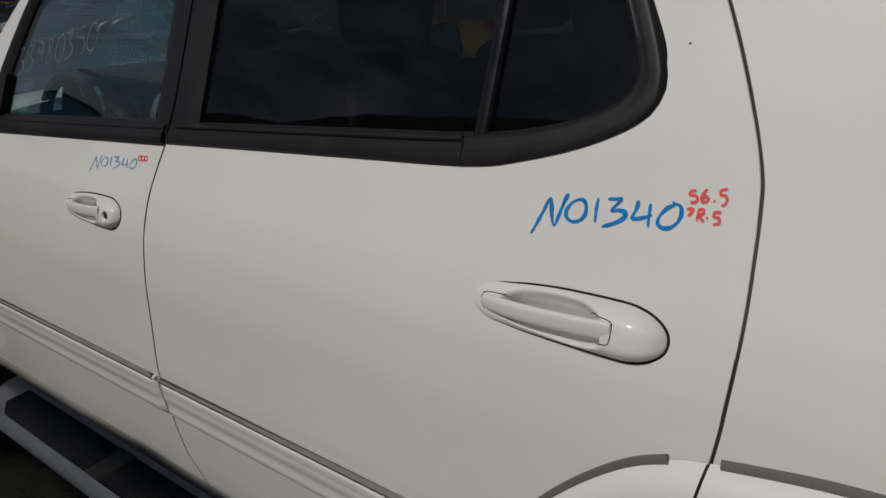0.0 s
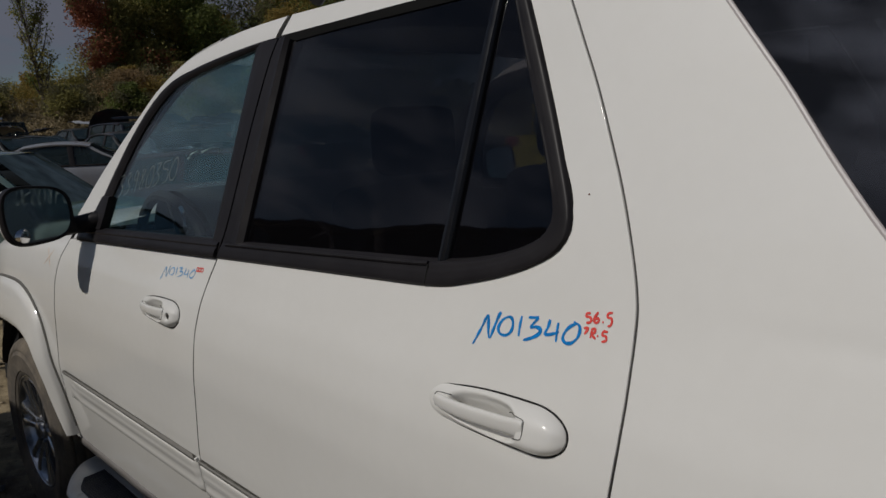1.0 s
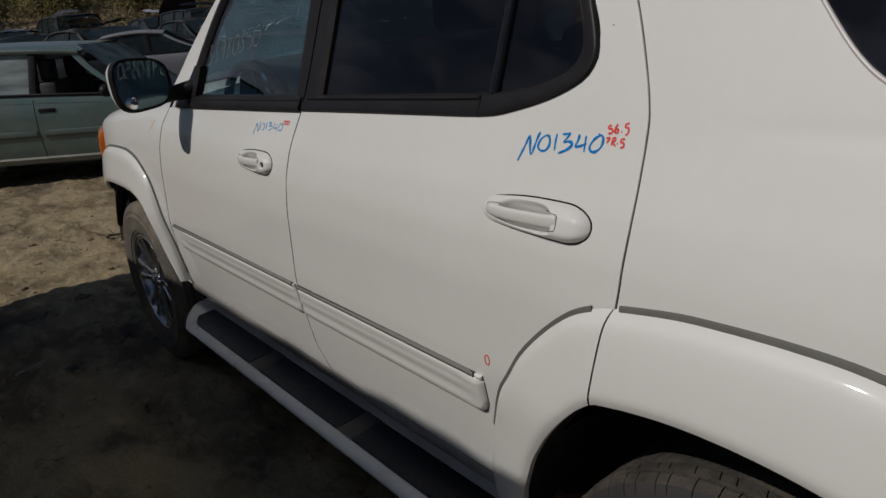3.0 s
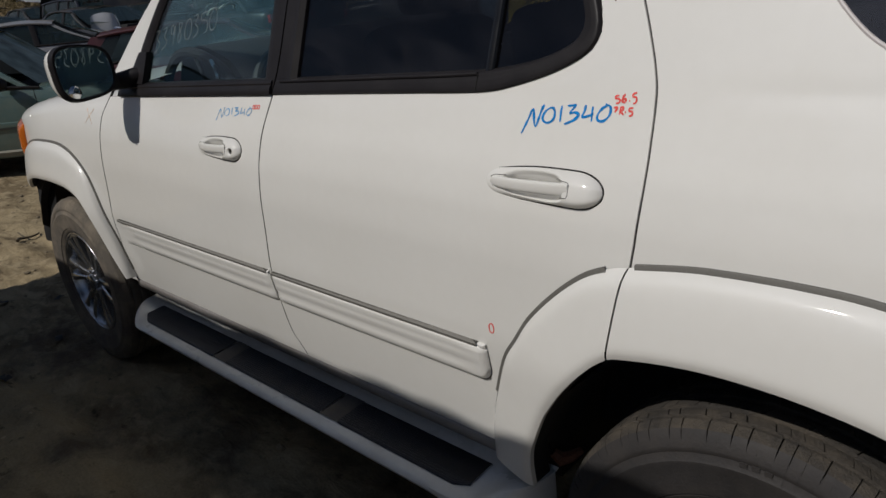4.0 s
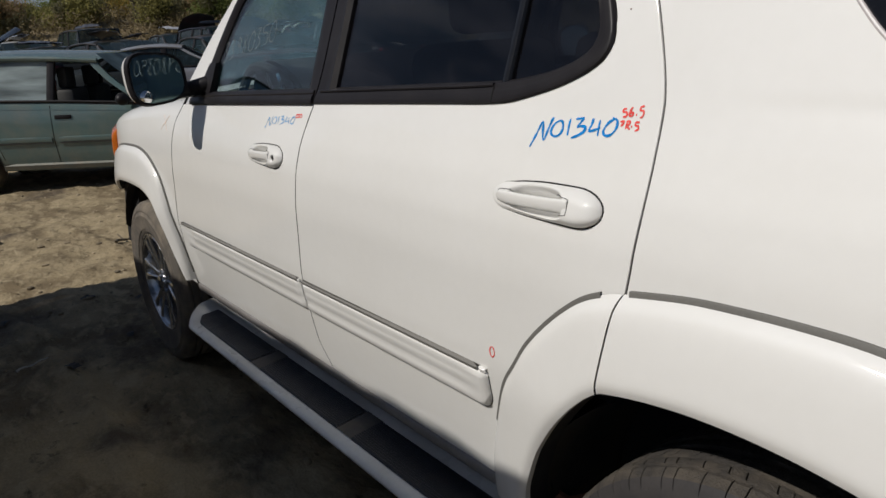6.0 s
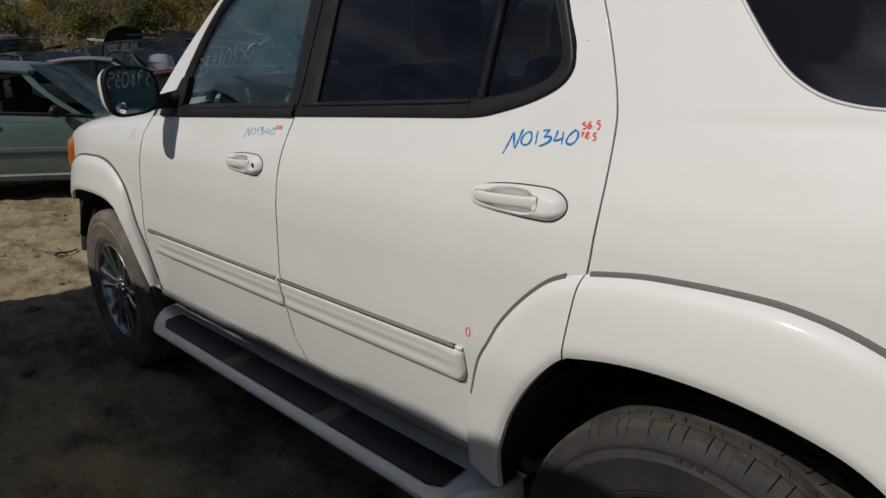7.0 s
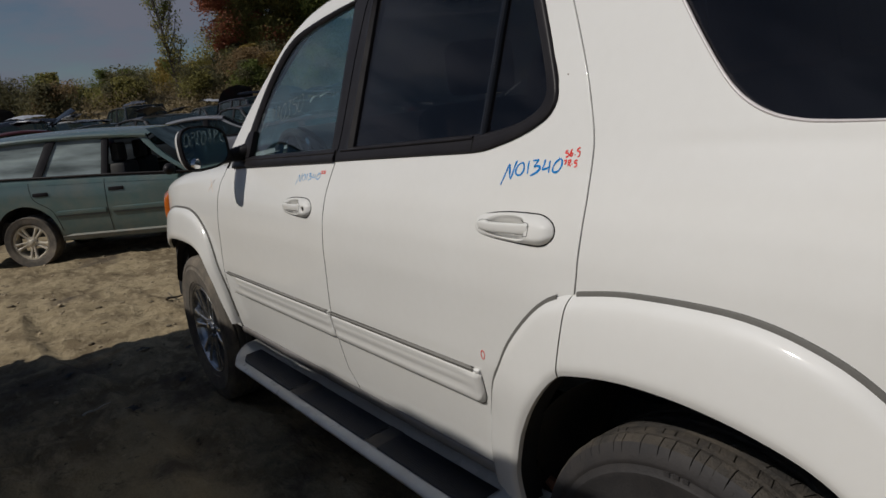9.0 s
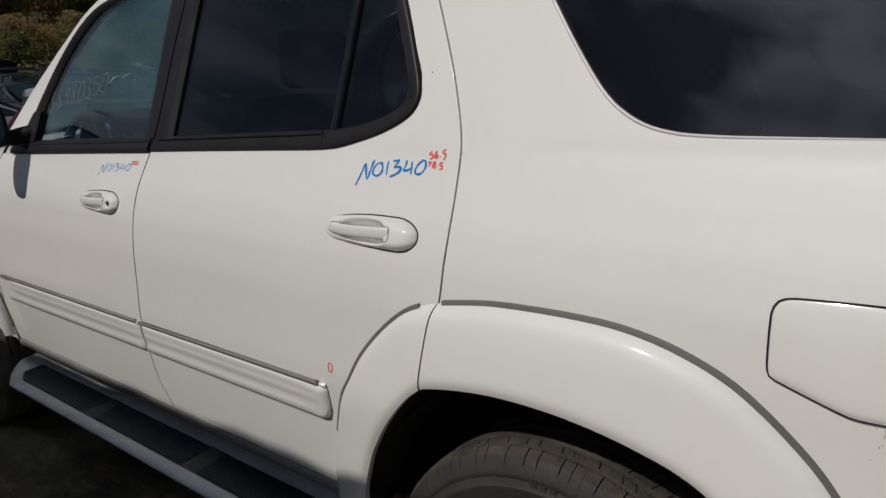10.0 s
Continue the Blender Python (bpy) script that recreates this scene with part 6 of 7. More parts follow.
    roofz = lambda s: zr - spec.get("slope", 0.0) * (s - r0) - spec.get("arch", 0.05) * ((s - (r0 + r1) / 2) / ((r1 - r0) / 2)) ** 2 - spec.get("dent", 0.0) * (math.exp(-((s - 1.95) / 0.28) ** 2) + 0.12 * math.sin(9 * s) + 0.08 * math.sin(23 * s))
    for i in range(61):
        s = r0 + (r1 - r0) * i / 60
        rows.append([(s + bulge * (1 - t * t) * smooth01(r1 - 0.7, r1, s), yr * t, roofz(s) - cant * abs(t) ** 3) for t in [-1 + 2 * k / 16 for k in range(17)]])
    part("roof", grid_bm(rows), body_mat, car, smooth=60)
    zedge = lambda s: roofz(s) - cant
    for sgn in (1, -1):
        lines = spec["pillars"]
        for k, (sb, st, wid, mm) in enumerate(lines):
            bm = bmesh.new()
            rows = []
            for j in range(7):
                f = j / 6
                s = sb + (st - sb) * (f + 0.10 * math.sin(math.pi * f) * (1 if k == len(lines) - 1 else -0.3 if k == 0 else 0))
                z = belt(sb) + (zedge(st) - belt(sb)) * f
                y = yb(sb) + (yr - yb(sb)) * f
                rows.append([(s - wid / 2, sgn * y, z), (s, sgn * (y + 0.008), z), (s + wid / 2, sgn * y, z), (s + wid / 2, sgn * (y - 0.05), z), (s - wid / 2, sgn * (y - 0.05), z)])
            part("pillar", cap(grid_bm(rows, close_v=True, bm=bm)), body_mat if mm else M_TRIM, car)
        bm = bmesh.new()
        tube(bm, [(s, sgn * (yr + 0.004), zedge(s) - 0.004) for s in [r0 + (r1 - r0) * i / 60 for i in range(61)]], spec.get("gutter", 0.022), 8)
        part("roof_gutter", bm, body_mat, car)
        bm = bmesh.new()
        tube(bm, [(s, sgn * (yb(s) + 0.004), belt(s) + 0.004) for s in [c0 + (c1 - c0) * i / 14 for i in range(15)]], 0.016, 6)
        part("belt_trim", bm, M_TRIM, car)
        for k in range(len(lines) - 1):
            if (k, sgn) in holes:
                continue
            (a, at, wa, _), (b, bt, wb_, _) = lines[k], lines[k + 1]
            rows = []
            for j in range(5):
                f = j / 4
                sa, se = a + (at - a) * f, b + (bt - b) * f
                row = []
                for i in range(7):
                    s = sa + (se - sa) * i / 6
                    z = belt(s) + (zedge(min(max(s, r0), r1)) - belt(s)) * f
                    row.append((s, sgn * (yb(s) + (yr - yb(s)) * f - 0.018), z))
                rows.append(row)
            g = part("side_glass", grid_bm(rows), M_DUSKY if glass_mat is M_CLEAR and sgn > 0 else glass_mat, car)
            g.visible_shadow = False
    for s0, s1, nm in ((c1, r1, "windscreen"), (c0, r0, "rear_glass")):
        rows = []
        for j in range(7):
            f = j / 6
            y = yb(s0) + (yr - yb(s0)) * f
            rows.append([(s0 + (s1 - s0) * f + (0.10 * (1 - f) + bulge if s0 == c1 else -0.06) * (1 - t * t), y * t, top(s0) + (roofz(s1) - 0.01 - top(s0)) * f) for t in [-1 + 2 * k / 10 for k in range(11)]])
        g = part(nm, grid_bm(rows), M_SHEEN_SCREEN if glass_mat is M_CLEAR else glass_mat, car, smooth=60)
        g.visible_shadow = False
    # inside
    bm = bmesh.new()
    box(bm, (c0 + 0.1, -W + 0.12, 0.28), (c1 - 0.1, W - 0.12, 0.50), 0.02)
    for y in (-0.36, 0.36):
        x = spec["pillars"][-2][0] + 0.05
        box(bm, (x - 0.06, y - 0.24, 0.5), (x + 0.14, y + 0.24, 1.10), 0.05)
        box(bm, (x - 0.06, y - 0.14, 1.10), (x + 0.05, y + 0.14, 1.33), 0.03)
        box(bm, (x - 0.95, y - 0.30, 0.5), (x - 0.78, y + 0.30, 1.12), 0.05)
        box(bm, (x + 0.2, y * 2.15 - 0.03, 0.4), (x + 0.9, y * 2.15 + 0.03, belt(x) - 0.03), 0.01)
    box(bm, (c1 - 0.55, -W + 0.15, 0.6), (c1 - 0.05, W - 0.15, belt(c1) - 0.01), 0.04)
    part("interior", bm, M_PLASTIC, car, "dark interior")
    for h in (0.0, wb):
        for sgn in (1, -1):
            w = link("wheel", None, car)
            w.location = (h, sgn * (W - 0.015), rt - (spec.get("ride", 0.0) if h == 0.0 else 0.0))
            w.rotation_euler = (0, radians(37 * (h + 1)), math.pi if sgn > 0 else 0)
            key = "small" + str(rt)
            if key in MADE:
                for p in MADE[key]:
                    c = p.copy()
                    scene.collection.objects.link(c)
                    c.parent = w
            else:
                MADE[key] = list(wheel_parts(w, (0, 0, 0), rt, rt * 0.66, 0.20, M_ALLOY, twin=True, spokes=5, tread=False, rubber=M_TYRE_DUSTY))
    for y in (-W + 0.30, W - 0.30):
        bm = bmesh.new()
        box(bm, (L1 - 0.06, y - 0.2, belt(L1) - 0.16), (L1 + 0.09, y + 0.2, belt(L1) - 0.01), 0.03)
        part("headlight", bm, M_LENS, car)
        bm = bmesh.new()
        box(bm, (L0 - 0.09, y - 0.16, belt(L0) - 0.22), (L0 + 0.04, y + 0.16, belt(L0) - 0.02), 0.03)
        part("tail_light", bm, M_REDLENS, car)
    return car, belt, yb, half, side_in, sill


M_ALLOY = mat("small_alloy", (0.60, 0.54, 0.43), 0.5, metal=0.1, vary=0.15, scale=14, dust=(0.22, 0.18, 0.13), amount=0.5)
# pale streaked film paints bright sky and cloud reflections onto these panes
M_CLEAR = glass("clear_car_glass", (0.40, 0.47, 0.46), ior=2.0, dust=0.13, film_color=(1.7, 2.0, 2.0), streaks=0.5)
M_SCRAPGLASS = glass("scrap_car_glass", (0.35, 0.38, 0.38), dust=0.035)
# bluish film painting the sky's reflection into the windscreen
M_SHEEN_SCREEN = glass("dusty_windscreen", (0.20, 0.25, 0.26), ior=2.4, dust=0.11, film_color=(0.62, 0.86, 0.96), streaks=0.35)
# extra dark tint added on far panes so the cabin looks shaded
M_DUSKY = glass("dirty_car_glass", (0.16, 0.18, 0.18), dust=0.03)
M_GREEN = mat("sage_green_paint", (0.095, 0.150, 0.143), 0.2, coat=0.8, vary=0.06, scale=4, dust=(0.22, 0.20, 0.155), amount=0.40)
M_GREYTRIM = mat("grey_plastic", (0.05, 0.055, 0.055), 0.5, vary=0.1)
WAGON = dict(rear=-0.98, front=3.40, half=0.85, base=2.65, tyre=0.315, sill=0.22, lean=0.19, bulge=0.16,
             belt=[(-0.98, 1.03), (-0.24, 1.015), (0.25, 0.998), (1.05, 0.972), (1.9, 0.932), (2.3, 0.90), (2.8, 0.81), (3.40, 0.66)],
             deck=[(-0.98, 1.06), (0.0, 1.03), (1.9, 0.97), (2.3, 0.95), (2.9, 0.87), (3.40, 0.72)],
             cabin=(-0.90, 2.16, -0.80, 1.53, 1.535), cant=0.085, gutter=0.030, ride=0.075,
             pillars=[(-0.82, -0.66, 0.10, 1), (0.20, 0.40, 0.11, 0), (1.00, 1.03, 0.075, 0), (2.03, 1.46, 0.085, 1)])
wm = Matrix.Translation((-9.05, -0.21, -0.03)) @ Matrix.Rotation(radians(90 - 33), 4, "Z") @ Matrix.Translation((-0.06, 0.85, 0.055)) @ Matrix.Rotation(radians(2.0), 4, "Y")
wagon, wbelt, _, whalf, wside, wsill = vehicle("green_station_wagon", "dusty sage green station wagon, driver window down, parked on dirt", "car", wm, WAGON, M_GREEN, M_CLEAR, holes=((2, -1),))


def wagon_details():
    y_at = lambda s, z: -(whalf(s) - wside((z - wsill) / (wbelt(s) - wsill)))
    for xa, xb in ((0.38, 0.98), (1.06, 2.05)):
        bm = bmesh.new()
        rows = [[(s, y_at(s, z) - o, z) for z, o in ((0.535, 0.0), (0.54, 0.014), (0.565, 0.018), (0.59, 0.014), (0.595, 0.0))] for s in [xa + (xb - xa) * i / 10 for i in range(11)]]
        part("side_moulding", cap(grid_bm(rows, bm=bm)), M_GREEN, wagon, "green side moulding")
        rows = [[(s, y_at(s, z) - o, z) for z, o in ((0.518, 0.0), (0.522, 0.012), (0.535, 0.013), (0.54, 0.0))] for s in [xa + (xb - xa) * i / 10 for i in range(11)]]
        part("moulding_base", cap(grid_bm(rows)), M_GREYTRIM, wagon)
    rows = [[(s, y_at(s, z) - o, z) for z, o in ((0.23, 0.0), (0.235, 0.02), (0.28, 0.025), (0.30, 0.0))] for s in [0.40 + 1.87 * i / 16 for i in range(17)]]
    part("sill_trim", cap(grid_bm(rows)), mat("pale_sill", (0.16, 0.17, 0.145), 0.6, vary=0.1, dust=(0.25, 0.21, 0.155), amount=0.7), wagon, "dusty grey sill trim")
    for s in (0.23, 1.13):
        bm = bmesh.new()
        box(bm, (s - 0.09, y_at(s, 0.81) - 0.012, 0.785), (s + 0.09, y_at(s, 0.81) + 0.02, 0.83), 0.008)
        part("door_handle", bm, M_TRIM, wagon, "black pull door handle")
    for line in ([(1.00, 0.93), (1.00, 0.60), (1.02, 0.25)], [(2.10, 0.90), (2.12, 0.60), (2.05, 0.30)], [(0.10, 0.95), (0.14, 0.75), (0.34, 0.60), (0.42, 0.35)]):
        bm = bmesh.new()
        tube(bm, [(p.x, y_at(p.x, p.y) + 0.001, p.y) for p in along(v3(line), 16)], 0.004, 6)
        part("shut_line", bm, M_RUBBER, wagon)
    rows = [[(s, y_at(s, z) - 0.003, z) for z in (wbelt(s) - 0.085, wbelt(s) - 0.078)] for s in [-0.9 + 3.0 * i / 20 for i in range(21)]]
    part("shoulder_crease", thicken(grid_bm(rows), 0.004), M_GREEN, wagon)
    bm = bmesh.new()
    box(bm, (1.60, -0.12, 1.33), (1.64, 0.12, 1.41), 0.015)
    tube(bm, [(1.63, 0, 1.40), (1.66, 0, 1.47)], 0.012, 6)
    part("inside_mirror", bm, M_TRIM, wagon, "black mirror behind the windscreen")
    bm = bmesh.new()
    c = Vector((1.83, -0.93, 0.985))
    bmesh.ops.create_uvsphere(bm, u_segments=16, v_segments=10, radius=1, matrix=Matrix.Translation(c) @ Matrix.Diagonal((0.07, 0.105, 0.07, 1)))
    tube(bm, [(1.85, -0.84, 0.94), (1.83, -0.90, 0.96)], 0.03, 8)
    part("door_mirror", bm, M_TRIM, wagon, "black door mirror")


wagon_details()

def raised_hood(car, name, label, z0, x0, lift, material, length=1.0, w=0.66):
    """A panel hinged up from x0."""
    rows = []
    for i in range(9):
        f = i / 8
        ww = w * (1 - 0.22 * f ** 3)
        rows.append([(x0 + math.cos(lift) * length * f + 0.10 * math.sin(lift) * f * f * (1 - 0.6 * t * t), ww * t, z0 + math.sin(lift) * length * f * (1 - 0.10 * t * t * f) + 0.05 * (1 - t * t)) for t in [-1 + 2 * k / 10 for k in range(11)]])
    part(name, thicken(grid_bm(rows), 0.03), material, car, label, smooth=60)


# the tall dark van across the aisle, known by its shadow and its reflection
VAN = dict(rear=-1.0, front=3.50, half=0.98, base=2.75, tyre=0.36, sill=0.30, lean=0.08,
           belt=[(-1.0, 1.25), (2.8, 1.25), (3.25, 1.22), (3.50, 1.12)], deck=[(-1.0, 1.27), (2.8, 1.27), (3.25, 1.24), (3.50, 1.15)],
           cabin=(-0.98, 3.46, -0.95, 3.42, 2.50), slope=0.038, arch=0.012, dent=0.055, pillars=[(-0.95, -0.93, 0.10, 1), (0.4, 0.4, 0.9, 1), (1.9, 1.9, 0.14, 1), (3.42, 3.38, 0.14, 1)])
vm = Matrix.Translation((-1.50, -2.66, -0.03)) @ Matrix.Rotation(math.pi, 4, "Z")
van = vehicle("dark_van", "tall dark passenger van parked across the aisle", "van", vm, VAN, paint("dark_blue_paint", (0.02, 0.022, 0.03)), M_PRIVACY)[0]
raised_hood(van, "raised_hood", "dark raised hood", 1.20, 3.30, radians(84), M_GLOSSBLACK, 1.34, 0.74)
for pane in van.children:
    pane.visible_shadow = True

SEDAN = dict(rear=-1.0, front=3.5, half=0.87, base=2.65, tyre=0.31, sill=0.22, lean=0.20,
             belt=[(-1.0, 0.86), (0.0, 0.94), (1.2, 0.92), (2.1, 0.90), (2.8, 0.80), (3.5, 0.65)],
             deck=[(-1.0, 0.98), (-0.2, 1.0), (2.0, 0.98), (2.3, 0.95), (3.0, 0.87), (3.5, 0.72)],
             cabin=(-0.45, 2.05, 0.15, 1.25, 1.36), pillars=[(-0.35, 0.18, 0.12, 1), (0.95, 0.92, 0.09, 0), (1.92, 1.22, 0.08, 1)])
STRIPPED = dict(SEDAN, stripped=True)
HATCH = dict(SEDAN, cabin=(-0.95, 2.05, -0.62, 1.25, 1.40), pillars=[(-0.90, -0.60, 0.22, 1), (0.10, 0.14, 0.10, 1), (0.95, 0.92, 0.09, 0), (1.92, 1.22, 0.08, 1)])
SUVS = dict(WAGON, cant=0.055, bulge=0.0, gutter=0.022, ride=0.0, front=3.52, cabin=(-0.90, 2.0, -0.75, 1.35, 1.66), tyre=0.34, belt=[(-0.98, 1.06), (1.2, 1.04), (2.2, 1.0), (2.8, 0.92), (3.52, 0.78)], deck=[(-0.98, 1.09), (2.1, 1.07), (3.0, 0.99), (3.52, 0.85)])
PROTO = [("silver_sedan", "dusty silver scrap sedan on dirt", SEDAN, (0.25, 0.26, 0.29)), ("black_sedan", "black scrap sedan with raised hood and bare engine", STRIPPED, (0.018, 0.018, 0.02)),
         ("maroon_hatchback", "dark red scrap hatchback with its tailgate raised", SEDAN, (0.075, 0.008, 0.012)), ("white_sedan", "dusty white scrap sedan without its hood", STRIPPED, (0.45, 0.45, 0.44)),
         ("dark_blue_suv", "dark blue scrap sport utility vehicle without its hood", dict(SUVS, stripped=True), (0.012, 0.015, 0.025)), ("grey_sedan", "dark grey scrap sedan without its hood", STRIPPED, (0.016, 0.016, 0.018)),
         ("maroon_compact", "dull maroon scrap hatchback on dirt", HATCH, (0.06, 0.010, 0.014))]
ROWS = [(-14.4, 2.9, 66, 0), (-10.78, 4.26, 57, 6), (-15.6, 9.6, 185, 5), (-16.35, 1.2, -90, 2), (-17.4, 3.2, 18, 5), (-18.0, 5.9, 8, 5), (-18.2, 8.2, 172, 1), (-18.6, 10.6, 5, 4), (-18.4, 13.0, 176, 5), (-17.6, -4.1, 8, 5), (-18.0, -6.8, 6, 4),
        (-22.6, 1.0, 4, 4), (-22.4, 3.2, 177, 5), (-22.8, 5.5, 183, 5), (-22.5, 7.8, 3, 4), (-22.9, 10.1, 178, 5), (-22.4, 12.4, 6, 0), (-22.7, 14.8, 181, 4), (-22.6, -1.4, 5, 2), (-22.8, -4.0, 175, 3), (-26.8, 3.0, 2, 3),
        (-27.0, 5.4, 184, 4), (-26.6, 7.8, 4, 1), (-27.1, 10.2, 176, 5), (-26.8, 12.7, 2, 2), (-26.9, 15.2, 178, 1), (-14.4, 12.8, 30, 5), (-27.0, 0.5, 3, 1), (-26.7, 17.6, 2, 0)]
made = {}
for jx, jy, turn, kind in ROWS:
    name, label, spec, color = PROTO[kind]
    jm = Matrix.Translation((jx, jy, ground_z(jx, jy) - 0.02)) @ Matrix.Rotation(radians(turn), 4, "Z")
    if kind in made:
        copy_thing(made[kind], jm)
        continue
    pm = paint(name + "_paint", color, dusty=0.12 if kind in (2, 6) else 0.2 if kind in (1, 4, 5) else 0.4)
    car = vehicle(name, label, "car", jm, spec, pm, M_SCRAPGLASS, group="scrap cars in rows")[0]
    if kind == 1:
        raised_hood(car, "raised_hood", "black raised hood", 0.97, 2.30, radians(60), pm, 1.0)
    if kind == 2:
        raised_hood(car, "raised_tailgate", "dark raised tailgate", 1.37, 0.12, radians(153), M_GLOSSBLACK, 0.62, 0.55)
        raised_hood(car, "tailgate_strut", "bright edge of the raised tailgate", 1.33, 0.10, radians(150), M_CHROME, 0.30, 0.50)
    made[kind] = car



def loose_panels():
    """Bent fenders, doors and bumpers thrown onto the scrap cars."""
    rng = random.Random(21)
    looks = [("bent_fender", "bent dark fender lying on a scrap car", M_GLOSSBLACK), ("bent_fender", "bent silver fender lying on a scrap car", M_SCRAP_SILVER), ("bumper_skin", "dark bumper skin lying on a scrap car", M_TRIM),
             ("bent_fender", "pale bent fender lying on a scrap car", M_SCRAP_PALE)]
    for k in range(30):
        jx, jy, turn, kind = ROWS[(k * 5 + 3) % len(ROWS)]
        if jx > -15.7:
            continue
        name, label, m = looks[k % 4 if k % 8 != 7 else 0]
        top = 1.36 if kind != 4 else 1.60
        at = Vector((rng.uniform(0.45, 0.95), rng.uniform(-0.35, 0.35), top))
        w = Matrix.Translation((jx, jy, ground_z(jx, jy) - 0.02)) @ Matrix.Rotation(radians(turn), 4, "Z")
        p = thing(name, label, "car part", w @ at, group="loose body panels")
        p.rotation_euler = (rng.uniform(-0.15, 0.15), rng.uniform(-0.12, 0.12), rng.uniform(0, 6.3))
        L, bend, high = rng.uniform(0.7, 1.3), rng.uniform(0.12, 0.3), rng.uniform(0.10, 0.22)
        rows = []
        for i in range(13):
            u = i / 12 - 0.5
            rows.append([(L * u, 0.35 * L * (v - 0.5) + bend * (0.25 - u * u), 0.04 + high * math.sin(math.pi * (0.15 + 0.6 * v)) * (1 - 1.2 * u * u) + 0.03 * noise.noise(Vector((u * 6, v * 5, k)))) for v in [j / 6 for j in range(7)]])
        part("pressed_sheet", thicken(grid_bm(rows), 0.006), m, p, smooth=40)
        bm = bmesh.new()
        tube(bm, [(x, y + 0.01, z) for x, y, z in (r[-1] for r in rows)], 0.014, 6)
        part("folded_edge", bm, M_CHROME if k % 3 == 0 else m, p)


M_SCRAP_SILVER = mat("scrap_silver_paint", (0.15, 0.155, 0.17), 0.25, metal=0.6, vary=0.1)
M_SCRAP_PALE = mat("scrap_pale_paint", (0.56, 0.57, 0.60), 0.35, coat=0.3, vary=0.1)
loose_panels()


def leaning_quarter():
    """A torn-off silver quarter panel standing against a scrap car."""
    p = thing("torn_quarter_panel", "torn silver quarter panel standing on a scrap car", "car part", (-15.85, 5.75, 0.93), group="loose body panels")
    p.rotation_euler = (0, 0, radians(24))
    rows = []
    for i in range(13):
        z = 0.66 * i / 12
        rows.append([(0.16 * math.sin(1.6 * u) - 0.10 * z, 0.26 * u * (1 - 0.3 * (z / 0.66) ** 2) + 0.18 * (z - 0.3) ** 2, z - 0.07 * u * u * (i > 9)) for u in [-1 + k / 5 for k in range(11)]])
    part("pressed_sheet", thicken(grid_bm(rows), 0.008), M_SCRAP_PALE, p, smooth=50)
    bm = bmesh.new()
    tube(bm, [(x + 0.012, y, z) for x, y, z in (r[-1] for r in rows)], 0.016, 6)
    part("folded_edge", bm, M_CHROME, p)


leaning_quarter()

# the yellow lorry beyond the white vehicle
TRUCK = dict(VAN, front=3.6, base=2.6, cabin=(1.7, 3.35, 1.75, 3.1, 2.05))
TRUCK["pillars"] = [(1.72, 1.76, 0.12, 1), (2.35, 2.35, 0.10, 1), (3.28, 3.05, 0.10, 1)]
vehicle("yellow_truck", "yellow pickup truck parked beyond the white vehicle", "truck", Matrix.Translation((-9.3, 12.2, -0.03)) @ Matrix.Rotation(radians(115), 4, "Z"), TRUCK, paint("yellow_paint", (0.62, 0.42, 0.03)), M_CLEAR)


# ---- trees and bushes ----
M_BARK = mat("bark", (0.10, 0.085, 0.07), 0.9, vary=0.3, scale=5, fine=60, bump=0.4)


def leaf_mat(name, color, vary=0.28):
    color = tuple(1.5 * c for c in color)
    m = mat(name, color, 0.6, vary=0.25, scale=0.6, fine=20, island=vary, spec=0.2)
    n, l = m.node_tree.nodes, m.node_tree.links
    p, tl, mx = n["Principled BSDF"], n.new("ShaderNodeBsdfTranslucent"), n.new("ShaderNodeMixShader")
    l.new(p.inputs["Base Color"].links[0].from_socket, tl.inputs["Color"])
    mx.inputs[0].default_value = 0.46
    l.new(p.outputs[0], mx.inputs[1])
    l.new(tl.outputs[0], mx.inputs[2])
    l.new(mx.outputs[0], n["Material Output"].inputs["Surface"])
    return m


LEAVES = [leaf_mat("leaf_green", (0.115, 0.135, 0.040)), leaf_mat("leaf_olive", (0.175, 0.160, 0.055)), leaf_mat("leaf_gold", (0.225, 0.165, 0.05)), leaf_mat("leaf_red", (0.27, 0.105, 0.060)), leaf_mat("leaf_brown", (0.19, 0.135, 0.072)),
          leaf_mat("leaf_dark", (0.105, 0.098, 0.052))]


